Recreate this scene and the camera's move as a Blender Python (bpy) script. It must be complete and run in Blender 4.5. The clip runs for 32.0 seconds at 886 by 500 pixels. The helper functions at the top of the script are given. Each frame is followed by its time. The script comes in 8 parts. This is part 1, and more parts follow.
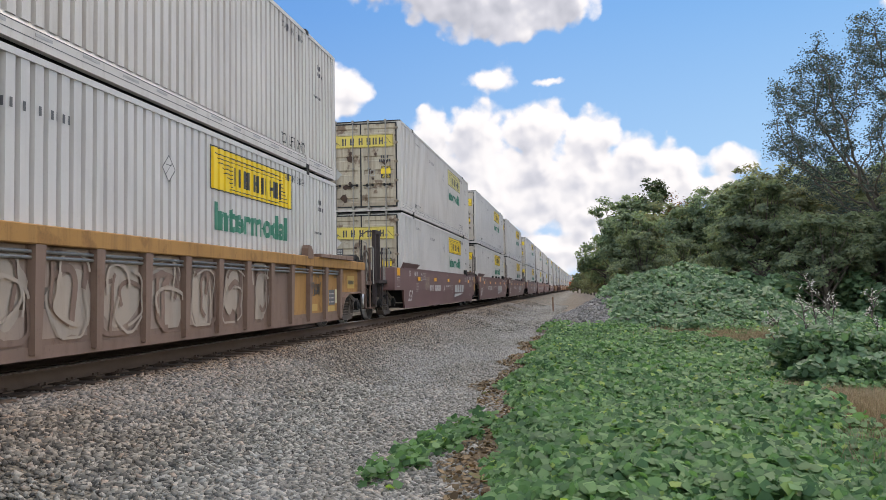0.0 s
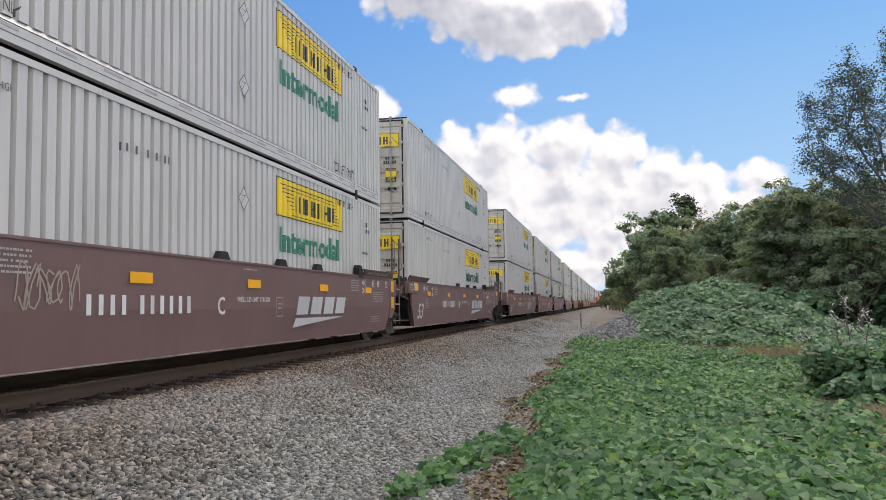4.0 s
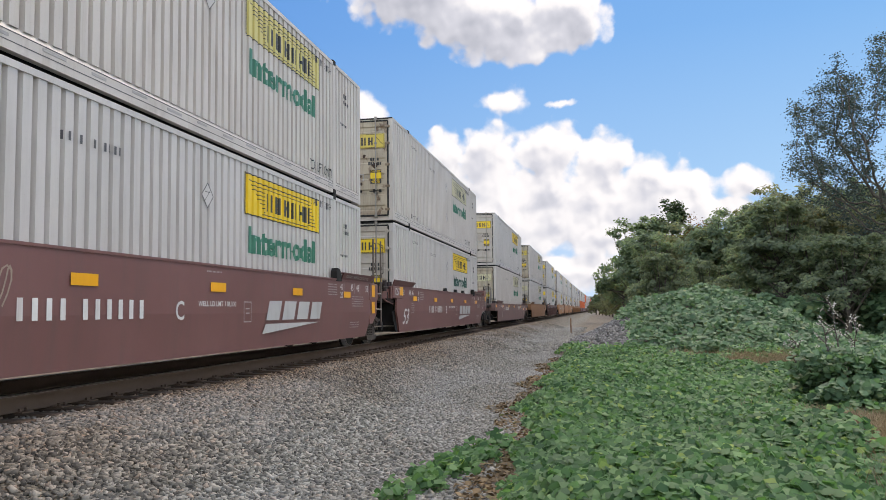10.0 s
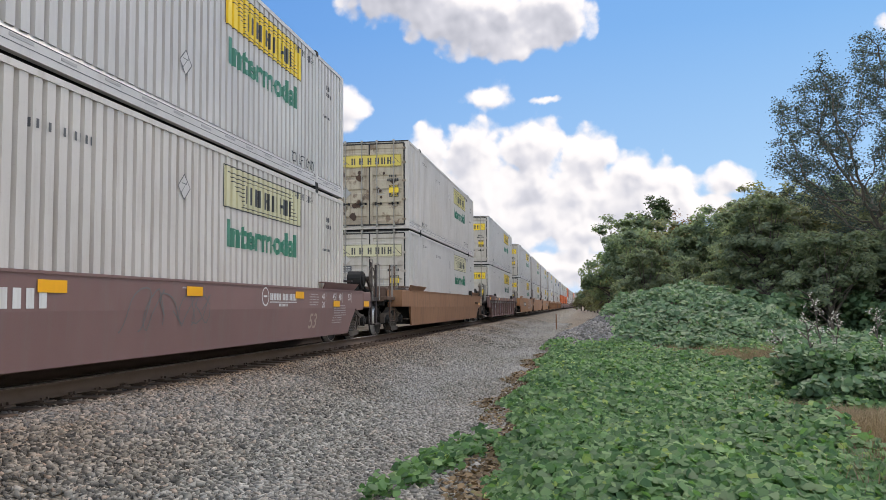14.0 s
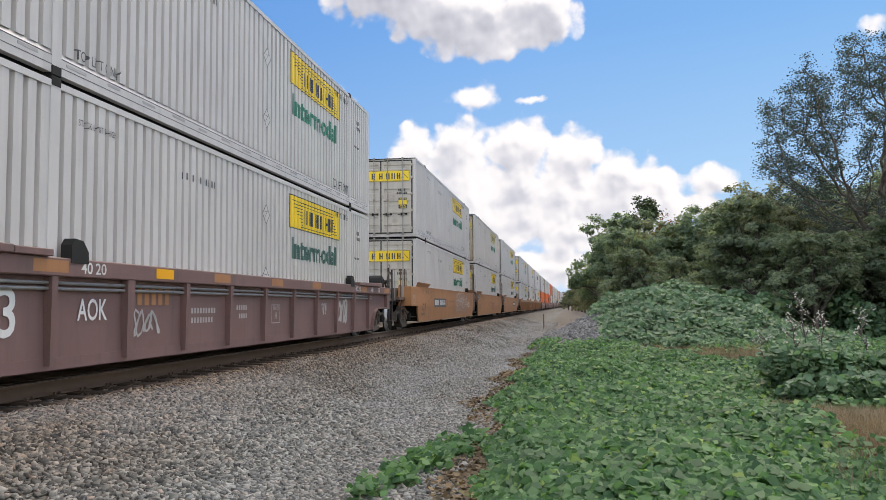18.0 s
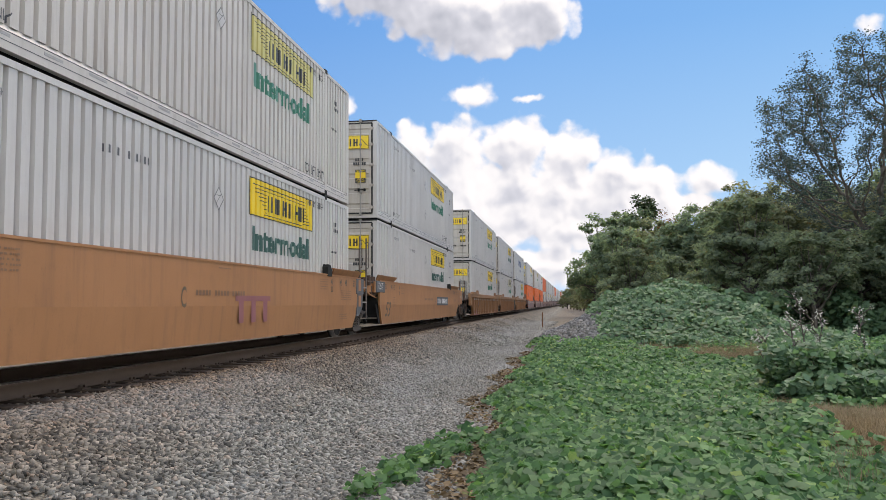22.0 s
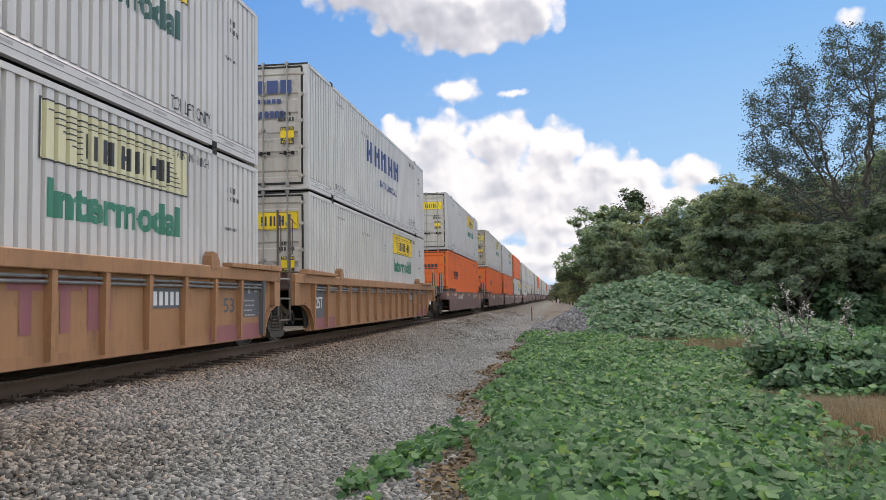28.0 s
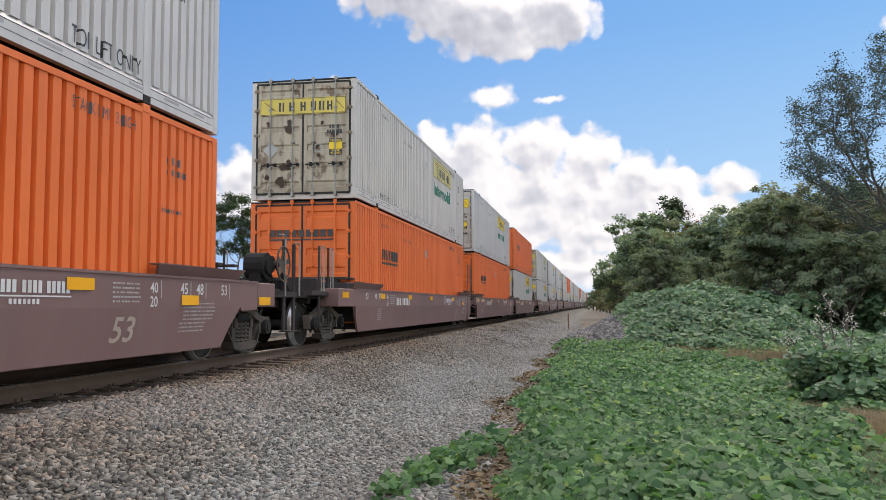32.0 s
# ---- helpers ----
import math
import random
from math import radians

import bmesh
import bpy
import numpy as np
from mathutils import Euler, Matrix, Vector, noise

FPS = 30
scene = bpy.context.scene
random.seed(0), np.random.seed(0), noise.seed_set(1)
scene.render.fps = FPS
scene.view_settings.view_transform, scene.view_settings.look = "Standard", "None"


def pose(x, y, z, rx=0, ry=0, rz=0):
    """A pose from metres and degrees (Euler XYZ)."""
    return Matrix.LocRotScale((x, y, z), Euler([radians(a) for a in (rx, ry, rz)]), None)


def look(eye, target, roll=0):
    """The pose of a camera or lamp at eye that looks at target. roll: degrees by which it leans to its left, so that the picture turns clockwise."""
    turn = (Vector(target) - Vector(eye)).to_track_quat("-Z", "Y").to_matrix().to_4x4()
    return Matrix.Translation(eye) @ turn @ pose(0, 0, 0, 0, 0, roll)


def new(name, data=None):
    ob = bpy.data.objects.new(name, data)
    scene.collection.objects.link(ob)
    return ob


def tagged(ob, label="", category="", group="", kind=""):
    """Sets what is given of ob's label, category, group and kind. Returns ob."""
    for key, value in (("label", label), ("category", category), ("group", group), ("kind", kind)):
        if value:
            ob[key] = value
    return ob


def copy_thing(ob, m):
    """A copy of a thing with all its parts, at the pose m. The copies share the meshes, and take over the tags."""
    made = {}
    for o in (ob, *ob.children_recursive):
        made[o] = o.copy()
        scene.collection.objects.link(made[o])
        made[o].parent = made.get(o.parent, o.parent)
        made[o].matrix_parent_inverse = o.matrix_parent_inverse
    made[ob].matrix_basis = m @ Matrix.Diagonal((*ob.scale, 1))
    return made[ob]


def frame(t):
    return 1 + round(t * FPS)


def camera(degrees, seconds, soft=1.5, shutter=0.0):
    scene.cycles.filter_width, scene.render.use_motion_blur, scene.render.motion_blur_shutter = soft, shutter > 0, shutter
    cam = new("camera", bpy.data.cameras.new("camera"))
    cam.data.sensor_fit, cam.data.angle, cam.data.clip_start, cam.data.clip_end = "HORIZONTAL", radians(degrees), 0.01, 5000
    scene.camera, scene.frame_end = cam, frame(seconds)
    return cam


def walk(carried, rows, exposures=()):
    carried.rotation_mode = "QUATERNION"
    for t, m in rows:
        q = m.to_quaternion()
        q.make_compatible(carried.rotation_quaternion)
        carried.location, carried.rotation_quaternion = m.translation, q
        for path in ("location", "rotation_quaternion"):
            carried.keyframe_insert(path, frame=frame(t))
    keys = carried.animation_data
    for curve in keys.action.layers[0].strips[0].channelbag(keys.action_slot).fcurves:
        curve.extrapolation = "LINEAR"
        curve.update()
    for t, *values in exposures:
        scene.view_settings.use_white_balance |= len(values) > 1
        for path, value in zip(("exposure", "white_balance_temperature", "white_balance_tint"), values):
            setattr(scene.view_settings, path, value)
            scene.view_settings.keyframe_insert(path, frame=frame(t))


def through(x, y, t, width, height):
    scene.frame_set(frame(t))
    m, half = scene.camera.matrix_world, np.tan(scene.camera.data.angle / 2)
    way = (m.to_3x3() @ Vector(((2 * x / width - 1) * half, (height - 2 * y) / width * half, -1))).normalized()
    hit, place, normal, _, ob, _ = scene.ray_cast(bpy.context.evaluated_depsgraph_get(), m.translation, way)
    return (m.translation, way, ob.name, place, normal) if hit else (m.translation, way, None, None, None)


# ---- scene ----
EYE = Vector((0.0, 0.0, 0.818))
LENS = 56.24
PATH = [
    (0, 9.26, 2.74, -0.82), (0.5, 9.52, 2.81, -0.90), (1, 9.84, 2.97, -0.93), (1.5, 10.28, 3.12, -0.94), (2, 10.65, 3.31, -0.84),
    (2.5, 10.90, 3.52, -0.85), (3, 11.02, 3.68, -0.86), (3.5, 11.10, 3.79, -0.84), (5.5, 11.08, 4.04, -0.63), (6, 11.12, 4.13, -0.68),
    (6.5, 11.08, 4.19, -0.78), (7, 11.04, 4.19, -0.64), (7.5, 10.90, 4.31, -0.82), (8, 10.78, 4.28, -0.77), (8.5, 10.68, 4.29, -0.76),
    (9, 10.50, 4.29, -0.77), (9.5, 10.45, 4.23, -0.67), (10, 10.45, 4.21, -0.67), (10.5, 10.33, 4.19, -0.72), (11, 10.22, 4.15, -0.72),
    (11.5, 9.98, 4.19, -0.64), (12, 9.69, 4.21, -0.54), (12.5, 9.75, 4.07, -0.52), (13, 9.70, 4.02, -0.57), (13.5, 9.64, 3.97, -0.56),
    (14, 9.48, 3.89, -0.47), (14.5, 9.26, 3.84, -0.46), (16.5, 9.25, 3.75, -0.42), (17, 9.07, 3.76, -0.37), (17.5, 8.93, 3.80, -0.41),
    (18, 8.64, 3.85, -0.44), (18.5, 8.32, 4.00, -0.37), (19, 7.92, 3.96, -0.02), (19.5, 8.27, 3.80, 0.11), (20, 8.59, 3.83, 0.06),
    (20.5, 9.03, 3.81, 0.09), (21, 9.09, 3.76, 0.03), (21.5, 8.83, 3.78, -0.22), (22, 8.56, 3.74, -0.34), (22.5, 8.29, 3.68, -0.40),
    (23, 8.12, 3.68, -0.60), (23.5, 7.92, 3.69, -0.72), (24, 7.75, 3.67, -0.81), (24.5, 7.68, 3.63, -0.90), (25, 7.71, 3.56, -0.88),
    (25.5, 7.69, 3.53, -0.97), (27.5, 7.78, 3.40, -0.97), (28, 7.80, 3.40, -0.91), (28.5, 7.92, 3.40, -0.91), (29, 7.98, 3.41, -0.82),
    (29.5, 8.03, 3.42, -0.79), (30, 8.13, 3.43, -0.81), (30.5, 8.31, 3.48, -0.71), (31, 8.73, 3.62, -0.72), (31.5, 9.38, 3.60, -0.43),
    (32, 10.32, 3.83, -0.12),
]


def aim(yaw, pitch, roll):
    """Pose of the hand-held camera: degrees left of the track's line, up, and lean."""
    y, p = radians(yaw), radians(pitch)
    way = Vector((-math.sin(y) * math.cos(p), math.cos(y) * math.cos(p), math.sin(p)))
    return look(EYE, EYE + way * 10, roll)


cam = camera(LENS, 32.0, soft=0.7)
walk(cam, [(t, aim(a, b, c)) for t, a, b, c in PATH], exposures=[(0, 1.0, 8000, 12), (32, 1.0, 8000, 12)])

# ---- world, sun, exposure ----
SUN_AZ, SUN_EL = -17.0, 46.0          # degrees left of the track's line, degrees up
world = bpy.data.worlds.new("sky")
scene.world = world
world.use_nodes = True
wn = world.node_tree.nodes
sky = wn.new("ShaderNodeTexSky")
sky.sky_type, sky.sun_disc = "NISHITA", False
sky.sun_elevation, sky.sun_rotation = radians(SUN_EL), radians(-SUN_AZ)
sky.air_density, sky.dust_density, sky.ozone_density = 1.0, 0.6, 1.6
wn["Background"].inputs["Strength"].default_value = 0.255
# broken cumulus all over the sky, sunlit white against the blue
wl = world.node_tree.links
sky_dir = wn.new("ShaderNodeTexCoord").outputs["Generated"]
sky_noise = wn.new("ShaderNodeTexNoise")
sky_noise.inputs["Scale"].default_value, sky_noise.inputs["Detail"].default_value = 3.2, 6
wl.new(sky_dir, sky_noise.inputs["Vector"])
sky_cover = wn.new("ShaderNodeMapRange")
sky_cover.interpolation_type = "SMOOTHSTEP"
sky_cover.inputs["From Min"].default_value, sky_cover.inputs["From Max"].default_value = 0.44, 0.60
wl.new(sky_noise.outputs[0], sky_cover.inputs[0])
sky_mix = wn.new("ShaderNodeMix")
sky_mix.data_type = "RGBA"
wl.new(sky_cover.outputs[0], sky_mix.inputs[0])
wl.new(sky.outputs[0], sky_mix.inputs[6])
sky_mix.inputs[7].default_value = (3.5, 4.0, 4.9, 1)
wl.new(sky_mix.outputs[2], wn["Background"].inputs["Color"])
sun = new("sun", bpy.data.lights.new("sun", "SUN"))
sun.data.energy, sun.data.angle, sun.data.color = 0.85, radians(7.0), (1.0, 0.94, 0.86)
sa, se = radians(SUN_AZ), radians(SUN_EL)
sun.matrix_world = look((0, 0, 60), Vector((0, 0, 60)) - Vector((-math.sin(sa) * math.cos(se), math.cos(sa) * math.cos(se), math.sin(se))))

# ---- shared numbers ----
TRACK_X = -6.758                      # middle of the track
BEND = 1.433e-5                       # gentle bend of the line to the right
CL, CW, CH = 16.154, 2.591, 2.895     # container length, width, height
Z_LOW, Z_UP = 0.415, 3.340            # undersides of the lower and the upper container
rng = np.random.default_rng(7)


def track_x(y):
    return TRACK_X + BEND * y * abs(y)


# ---- small builders ----
def box(bm, x0, x1, y0, y1, z0, z1, bevel=0.0):
    vs = [bm.verts.new(p) for p in ((x0, y0, z0), (x1, y0, z0), (x1, y1, z0), (x0, y1, z0), (x0, y0, z1), (x1, y0, z1), (x1, y1, z1), (x0, y1, z1))]
    fs = [bm.faces.new([vs[i] for i in q]) for q in ((3, 2, 1, 0), (4, 5, 6, 7), (0, 1, 5, 4), (1, 2, 6, 5), (2, 3, 7, 6), (3, 0, 4, 7))]
    if bevel:
        es = list({e for f in fs for e in f.edges})
        bmesh.ops.bevel(bm, geom=es, offset=bevel, segments=1, affect="EDGES")


def prism(bm, poly, axis, a, b):
    """A polygon pulled along an axis from a to b. The polygon lies in the two other axes, in their order."""
    def at(p, h):
        if axis == "x":
            return (h, p[0], p[1])
        if axis == "y":
            return (p[0], h, p[1])
        return (p[0], p[1], h)
    lo, hi = [bm.verts.new(at(p, a)) for p in poly], [bm.verts.new(at(p, b)) for p in poly]
    n = len(poly)
    bm.faces.new(lo), bm.faces.new(hi[::-1])
    for i in range(n):
        bm.faces.new((lo[i], hi[i], hi[(i + 1) % n], lo[(i + 1) % n]))


def rod(bm, a, b, r, n=8, r2=None):
    """A round bar from a to b."""
    a, b = Vector(a), Vector(b)
    m = Matrix.Translation((a + b) / 2) @ (b - a).to_track_quat("Z", "Y").to_matrix().to_4x4()
    bmesh.ops.create_cone(bm, cap_ends=True, segments=n, radius1=r, radius2=r if r2 is None else r2, depth=(b - a).length, matrix=m)


def pipe(bm, pts, r, n=6):
    for a, b in zip(pts, pts[1:]):
        rod(bm, a, b, r, n)


def lathe_x(bm, prof, n=28):
    """Turns a profile of (x, radius) round the x axis."""
    rings = [[bm.verts.new((x, r * math.cos(2 * math.pi * k / n), r * math.sin(2 * math.pi * k / n))) for k in range(n)] for x, r in prof]
    for a, b in zip(rings, rings[1:]):
        for k in range(n):
            bm.faces.new((a[k], a[(k + 1) % n], b[(k + 1) % n], b[k]))
    bm.faces.new(rings[0][::-1]), bm.faces.new(rings[-1])


MESHES = {}


def mesh_of(key, make, smooth=False):
    """One mesh for each key; alike parts share it."""
    if key not in MESHES:
        bm = bmesh.new()
        make(bm)
        bmesh.ops.recalc_face_normals(bm, faces=bm.faces)
        me = bpy.data.meshes.new(str(key[0] if isinstance(key, tuple) else key))
        bm.to_mesh(me)
        bm.free()
        if smooth:
            for p in me.polygons:
                p.use_smooth = True
        MESHES[key] = me
    return MESHES[key]


def part(name, me, material, parent, label="", at=(0, 0, 0)):
    """Links a mesh as one object under a thing or a part. The material lies on the object."""
    ob = new(name, me)
    if not me.materials:
        me.materials.append(None)
    ob.material_slots[0].link = "OBJECT"
    ob.material_slots[0].material = material
    ob.parent = parent
    ob.location = at
    if label:
        ob["label"] = label
    if name == "lettering":
        ob["kind"] = "stuff"
    return ob


def solid(name, key, make, material, parent, label="", at=(0, 0, 0), smooth=False):
    return part(name, mesh_of(key, make, smooth), material, parent, label, at)


def raw_mesh(name, verts, faces, smooth=False):
    """A mesh from arrays; faces all with the same count of corners."""
    verts, faces = np.asarray(verts, np.float32), np.asarray(faces, np.int32)
    me = bpy.data.meshes.new(name)
    n, k = faces.shape
    me.vertices.add(len(verts)), me.loops.add(n * k), me.polygons.add(n)
    me.vertices.foreach_set("co", verts.ravel())
    me.loops.foreach_set("vertex_index", faces.ravel())
    me.polygons.foreach_set("loop_start", np.arange(0, n * k, k, dtype=np.int32))
    me.polygons.foreach_set("loop_total", np.full(n, k, np.int32))
    if smooth:
        me.polygons.foreach_set("use_smooth", np.ones(n, bool))
    me.update(calc_edges=True)
    me.validate()
    return me


def words_mesh(text, height, width=None, bold=0.012, slant=0.0):
    """Flat letters in the y-z plane that face +x: y runs to the right, z up, from the lower left corner."""
    key = ("lettering", text, height, width, bold, slant)
    if key not in MESHES:
        cu = bpy.data.curves.new("lettering", "FONT")
        cu.body, cu.size, cu.resolution_u, cu.offset, cu.shear = text, 1.0, 3, bold, slant
        ob = new("lettering_draft", cu)
        bpy.context.view_layer.update()
        me = bpy.data.meshes.new_from_object(ob.evaluated_get(bpy.context.evaluated_depsgraph_get()))
        bpy.data.objects.remove(ob)
        bpy.data.curves.remove(cu)
        co = np.empty(len(me.vertices) * 3, np.float32)
        me.vertices.foreach_get("co", co)
        co = co.reshape(-1, 3)
        lo, hi = co.min(0), co.max(0)
        s = height / (hi[1] - lo[1])
        sx = s if width is None else width / (hi[0] - lo[0])
        out = np.stack([np.zeros(len(co)), (co[:, 0] - lo[0]) * sx, (co[:, 1] - lo[1]) * s], 1)
        me.vertices.foreach_set("co", out.astype(np.float32).ravel())
        me.materials.clear()
        me.update()
        MESHES[key] = me
    return MESHES[key]

# ---- materials ----
def node_mat(name):
    m = bpy.data.materials.new(name)
    m.use_nodes = True
    nt = m.node_tree
    return m, nt.nodes, nt.links, nt.nodes["Principled BSDF"]


def ramp(N, stops, mode="LINEAR"):
    r = N.new("ShaderNodeValToRGB")
    r.color_ramp.interpolation = mode
    while len(r.color_ramp.elements) < len(stops):
        r.color_ramp.elements.new(0.5)
    for e, (p, c) in zip(r.color_ramp.elements, stops):
        e.position, e.color = p, (*c, 1) if len(c) == 3 else c
    return r


def noise_tex(N, L, coord, scale, detail=4, rough=0.55, stretch=None):
    t = N.new("ShaderNodeTexNoise")
    t.inputs["Scale"].default_value, t.inputs["Detail"].default_value, t.inputs["Roughness"].default_value = scale, detail, rough
    if stretch:
        mp = N.new("ShaderNodeMapping")
        mp.inputs["Scale"].default_value = stretch
        L.new(coord, mp.inputs["Vector"])
        coord = mp.outputs[0]
    L.new(coord, t.inputs["Vector"])
    return t


def mixed(N, L, fac, a, b, kind="MIX"):
    m = N.new("ShaderNodeMix")
    m.data_type, m.blend_type = "RGBA", kind
    for sock, v in ((m.inputs[0], fac), (m.inputs[6], a), (m.inputs[7], b)):
        if isinstance(v, bpy.types.NodeSocket):
            L.new(v, sock)
        elif isinstance(v, tuple):
            sock.default_value = (*v, 1)
        else:
            sock.default_value = v
    return m.outputs[2]


def relief(N, L, bsdf, height, strength, distance):
    b = N.new("ShaderNodeBump")
    b.inputs["Strength"].default_value, b.inputs["Distance"].default_value = strength, distance
    L.new(height, b.inputs["Height"])
    L.new(b.outputs[0], bsdf.inputs["Normal"])


def paint(name, colour, dirt=(0.16, 0.12, 0.09), amount=0.35, rough=0.5, streak=True, fade=0.12, metal=0.0, rust=0.0):
    """Weathered paint: fading in large patches, rain streaks, specks, and a tone of its own for each object."""
    m, N, L, B = node_mat(name)
    co = N.new("ShaderNodeTexCoord").outputs["Object"]
    info = N.new("ShaderNodeObjectInfo")
    add = N.new("ShaderNodeVectorMath")
    add.operation = "MULTIPLY_ADD"
    L.new(info.outputs["Random"], add.inputs[0])
    add.inputs[1].default_value = (37.0, 53.0, 29.0)
    L.new(co, add.inputs[2])
    p = add.outputs[0]
    big = noise_tex(N, L, p, 0.7, 5)
    pale = tuple(min(1.0, c * 1.12 + 0.02) for c in colour)
    deep = tuple(c * (1 - fade * 1.6) for c in colour)
    base = mixed(N, L, big.outputs[0], deep, pale)
    st = noise_tex(N, L, p, 5.0, 5, 0.65, (1.0, 1.0, 0.09)) if streak else noise_tex(N, L, p, 3.0, 6, 0.7)
    r1 = ramp(N, [(0.50, (0, 0, 0)), (0.78, (1, 1, 1))])
    L.new(st.outputs[0], r1.inputs[0])
    fine = noise_tex(N, L, p, 34.0, 3, 0.6)
    r2 = ramp(N, [(0.60, (0, 0, 0)), (0.74, (1, 1, 1))])
    L.new(fine.outputs[0], r2.inputs[0])
    f1 = N.new("ShaderNodeMath")
    f1.operation = "MULTIPLY"
    L.new(r1.outputs[0], f1.inputs[0])
    f1.inputs[1].default_value = amount
    f2 = N.new("ShaderNodeMath")
    f2.operation = "MULTIPLY"
    L.new(r2.outputs[0], f2.inputs[0])
    f2.inputs[1].default_value = amount * 0.5
    col = mixed(N, L, f2.outputs[0], mixed(N, L, f1.outputs[0], base, dirt), dirt)
    if rust:
        # rust blooms in blotches, bleeds down in streaks and eats up from the lower edge
        def calc(op, a, b):
            n = N.new("ShaderNodeMath")
            n.operation, n.use_clamp = op, True
            for sock, v in zip(n.inputs, (a, b)):
                if isinstance(v, float):
                    sock.default_value = v
                else:
                    L.new(v, sock)
            return n.outputs[0]
        spot = noise_tex(N, L, p, 2.6, 7, 0.62, (1.0, 1.0, 0.8))
        r3 = ramp(N, [(0.56, (0, 0, 0)), (0.63, (1, 1, 1))])
        L.new(spot.outputs[0], r3.inputs[0])
        run = noise_tex(N, L, p, 7.0, 5, 0.6, (1.0, 1.0, 0.06))
        r4 = ramp(N, [(0.54, (0, 0, 0)), (0.70, (0.7, 0.7, 0.7))])
        L.new(run.outputs[0], r4.inputs[0])
        sep = N.new("ShaderNodeSeparateXYZ")
        L.new(co, sep.inputs[0])
        low = N.new("ShaderNodeMapRange")
        low.inputs["From Min"].default_value, low.inputs["From Max"].default_value = 0.75, 0.10
        L.new(calc("ADD", sep.outputs["Z"], calc("MULTIPLY", spot.outputs[0], 0.55)), low.inputs[0])
        fac = calc("MULTIPLY", calc("MAXIMUM", calc("MAXIMUM", r3.outputs[0], r4.outputs[0]), low.outputs[0]), rust)
        tone = ramp(N, [(0.35, (0.16, 0.070, 0.030)), (0.65, (0.055, 0.032, 0.022))])
        L.new(fine.outputs[0], tone.inputs[0])
        col = mixed(N, L, fac, col, tone.outputs[0])
    L.new(col, B.inputs["Base Color"])
    B.inputs["Roughness"].default_value, B.inputs["Metallic"].default_value = rough, metal
    B.inputs["Specular IOR Level"].default_value = 0.15 if rough >= 0.7 else 0.5
    relief(N, L, B, fine.outputs[0], 0.15, 0.004)
    return m


WHITE = paint("white_panel_paint", (0.505, 0.468, 0.437), amount=0.22, rough=0.42)
WHITE_OLD = paint("aged_white_panel_paint", (0.52, 0.470, 0.425), (0.22, 0.16, 0.10), amount=0.40, rough=0.5)
DOOR_WHITE = paint("white_door_paint", (0.455, 0.402, 0.345), (0.20, 0.14, 0.09), amount=0.42, rough=0.5, rust=0.22)
DOOR_OLD = paint("stained_door_paint", (0.42, 0.350, 0.255), (0.11, 0.075, 0.05), amount=0.72, rough=0.6, rust=0.8)
ORANGE = paint("orange_panel_paint", (0.70, 0.120, 0.008), (0.22, 0.05, 0.02), amount=0.18, rough=0.6)
YELLOW = paint("yellow_sign_film", (0.80, 0.53, 0.01), (0.30, 0.20, 0.05), amount=0.15, rough=0.45)
RAIL_MARK = paint("scuffed_grey_pad", (0.34, 0.32, 0.31), (0.2, 0.17, 0.15), amount=0.5, rough=0.6)
CREAM = paint("faded_cream_film", (0.55, 0.50, 0.31), (0.30, 0.24, 0.14), amount=0.25, rough=0.5)
YELLOW_FADED = paint("bleached_yellow_film", (0.58, 0.49, 0.16), (0.40, 0.34, 0.2), amount=0.3, rough=0.5)
YELLOW_OLD = paint("grimy_yellow_film", (0.60, 0.45, 0.07), (0.24, 0.17, 0.06), amount=0.5, rough=0.5)
INK = paint("black_film", (0.018, 0.018, 0.02), (0.05, 0.05, 0.05), amount=0.1, rough=0.5)
GREEN_INK = paint("green_film", (0.006, 0.15, 0.085), (0.1, 0.2, 0.15), amount=0.15, rough=0.5)
DARK_GREEN_INK = paint("dark_green_film", (0.012, 0.075, 0.055), (0.08, 0.1, 0.1), amount=0.15, rough=0.5)
BLUE_INK = paint("navy_film", (0.018, 0.04, 0.14), (0.1, 0.1, 0.12), amount=0.15, rough=0.5)
LETTER_WHITE = paint("white_lettering_paint", (0.58, 0.56, 0.53), (0.25, 0.16, 0.13), amount=0.5, rough=0.6)
FINE_WHITE = paint("faded_fine_print", (0.36, 0.32, 0.30), (0.2, 0.13, 0.11), amount=0.6, rough=0.6)
FINE_DARK = paint("faded_dark_print", (0.20, 0.095, 0.045), (0.3, 0.15, 0.06), amount=0.5, rough=0.6)
LETTER_DARK = paint("dark_lettering_paint", (0.08, 0.055, 0.035), (0.3, 0.16, 0.06), amount=0.35, rough=0.6)
BROWN = paint("oxide_brown_car_paint", (0.137, 0.064, 0.057), (0.098, 0.068, 0.058), amount=0.5, rough=0.55)
WORN_BROWN = paint("worn_brown_car_paint", (0.150, 0.074, 0.064), (0.082, 0.058, 0.050), amount=0.75, rough=0.62, rust=0.10)
BROWN_RED = paint("red_brown_car_paint", (0.158, 0.060, 0.052), (0.095, 0.066, 0.056), amount=0.4, rough=0.5)
BROWN_GREY = paint("faded_brown_car_paint", (0.160, 0.078, 0.068), (0.15, 0.115, 0.10), amount=0.5, rough=0.65)
TAN_OLD = paint("grimy_golden_paint", (0.34, 0.170, 0.052), (0.13, 0.075, 0.04), amount=0.65, rough=0.7, rust=0.4)
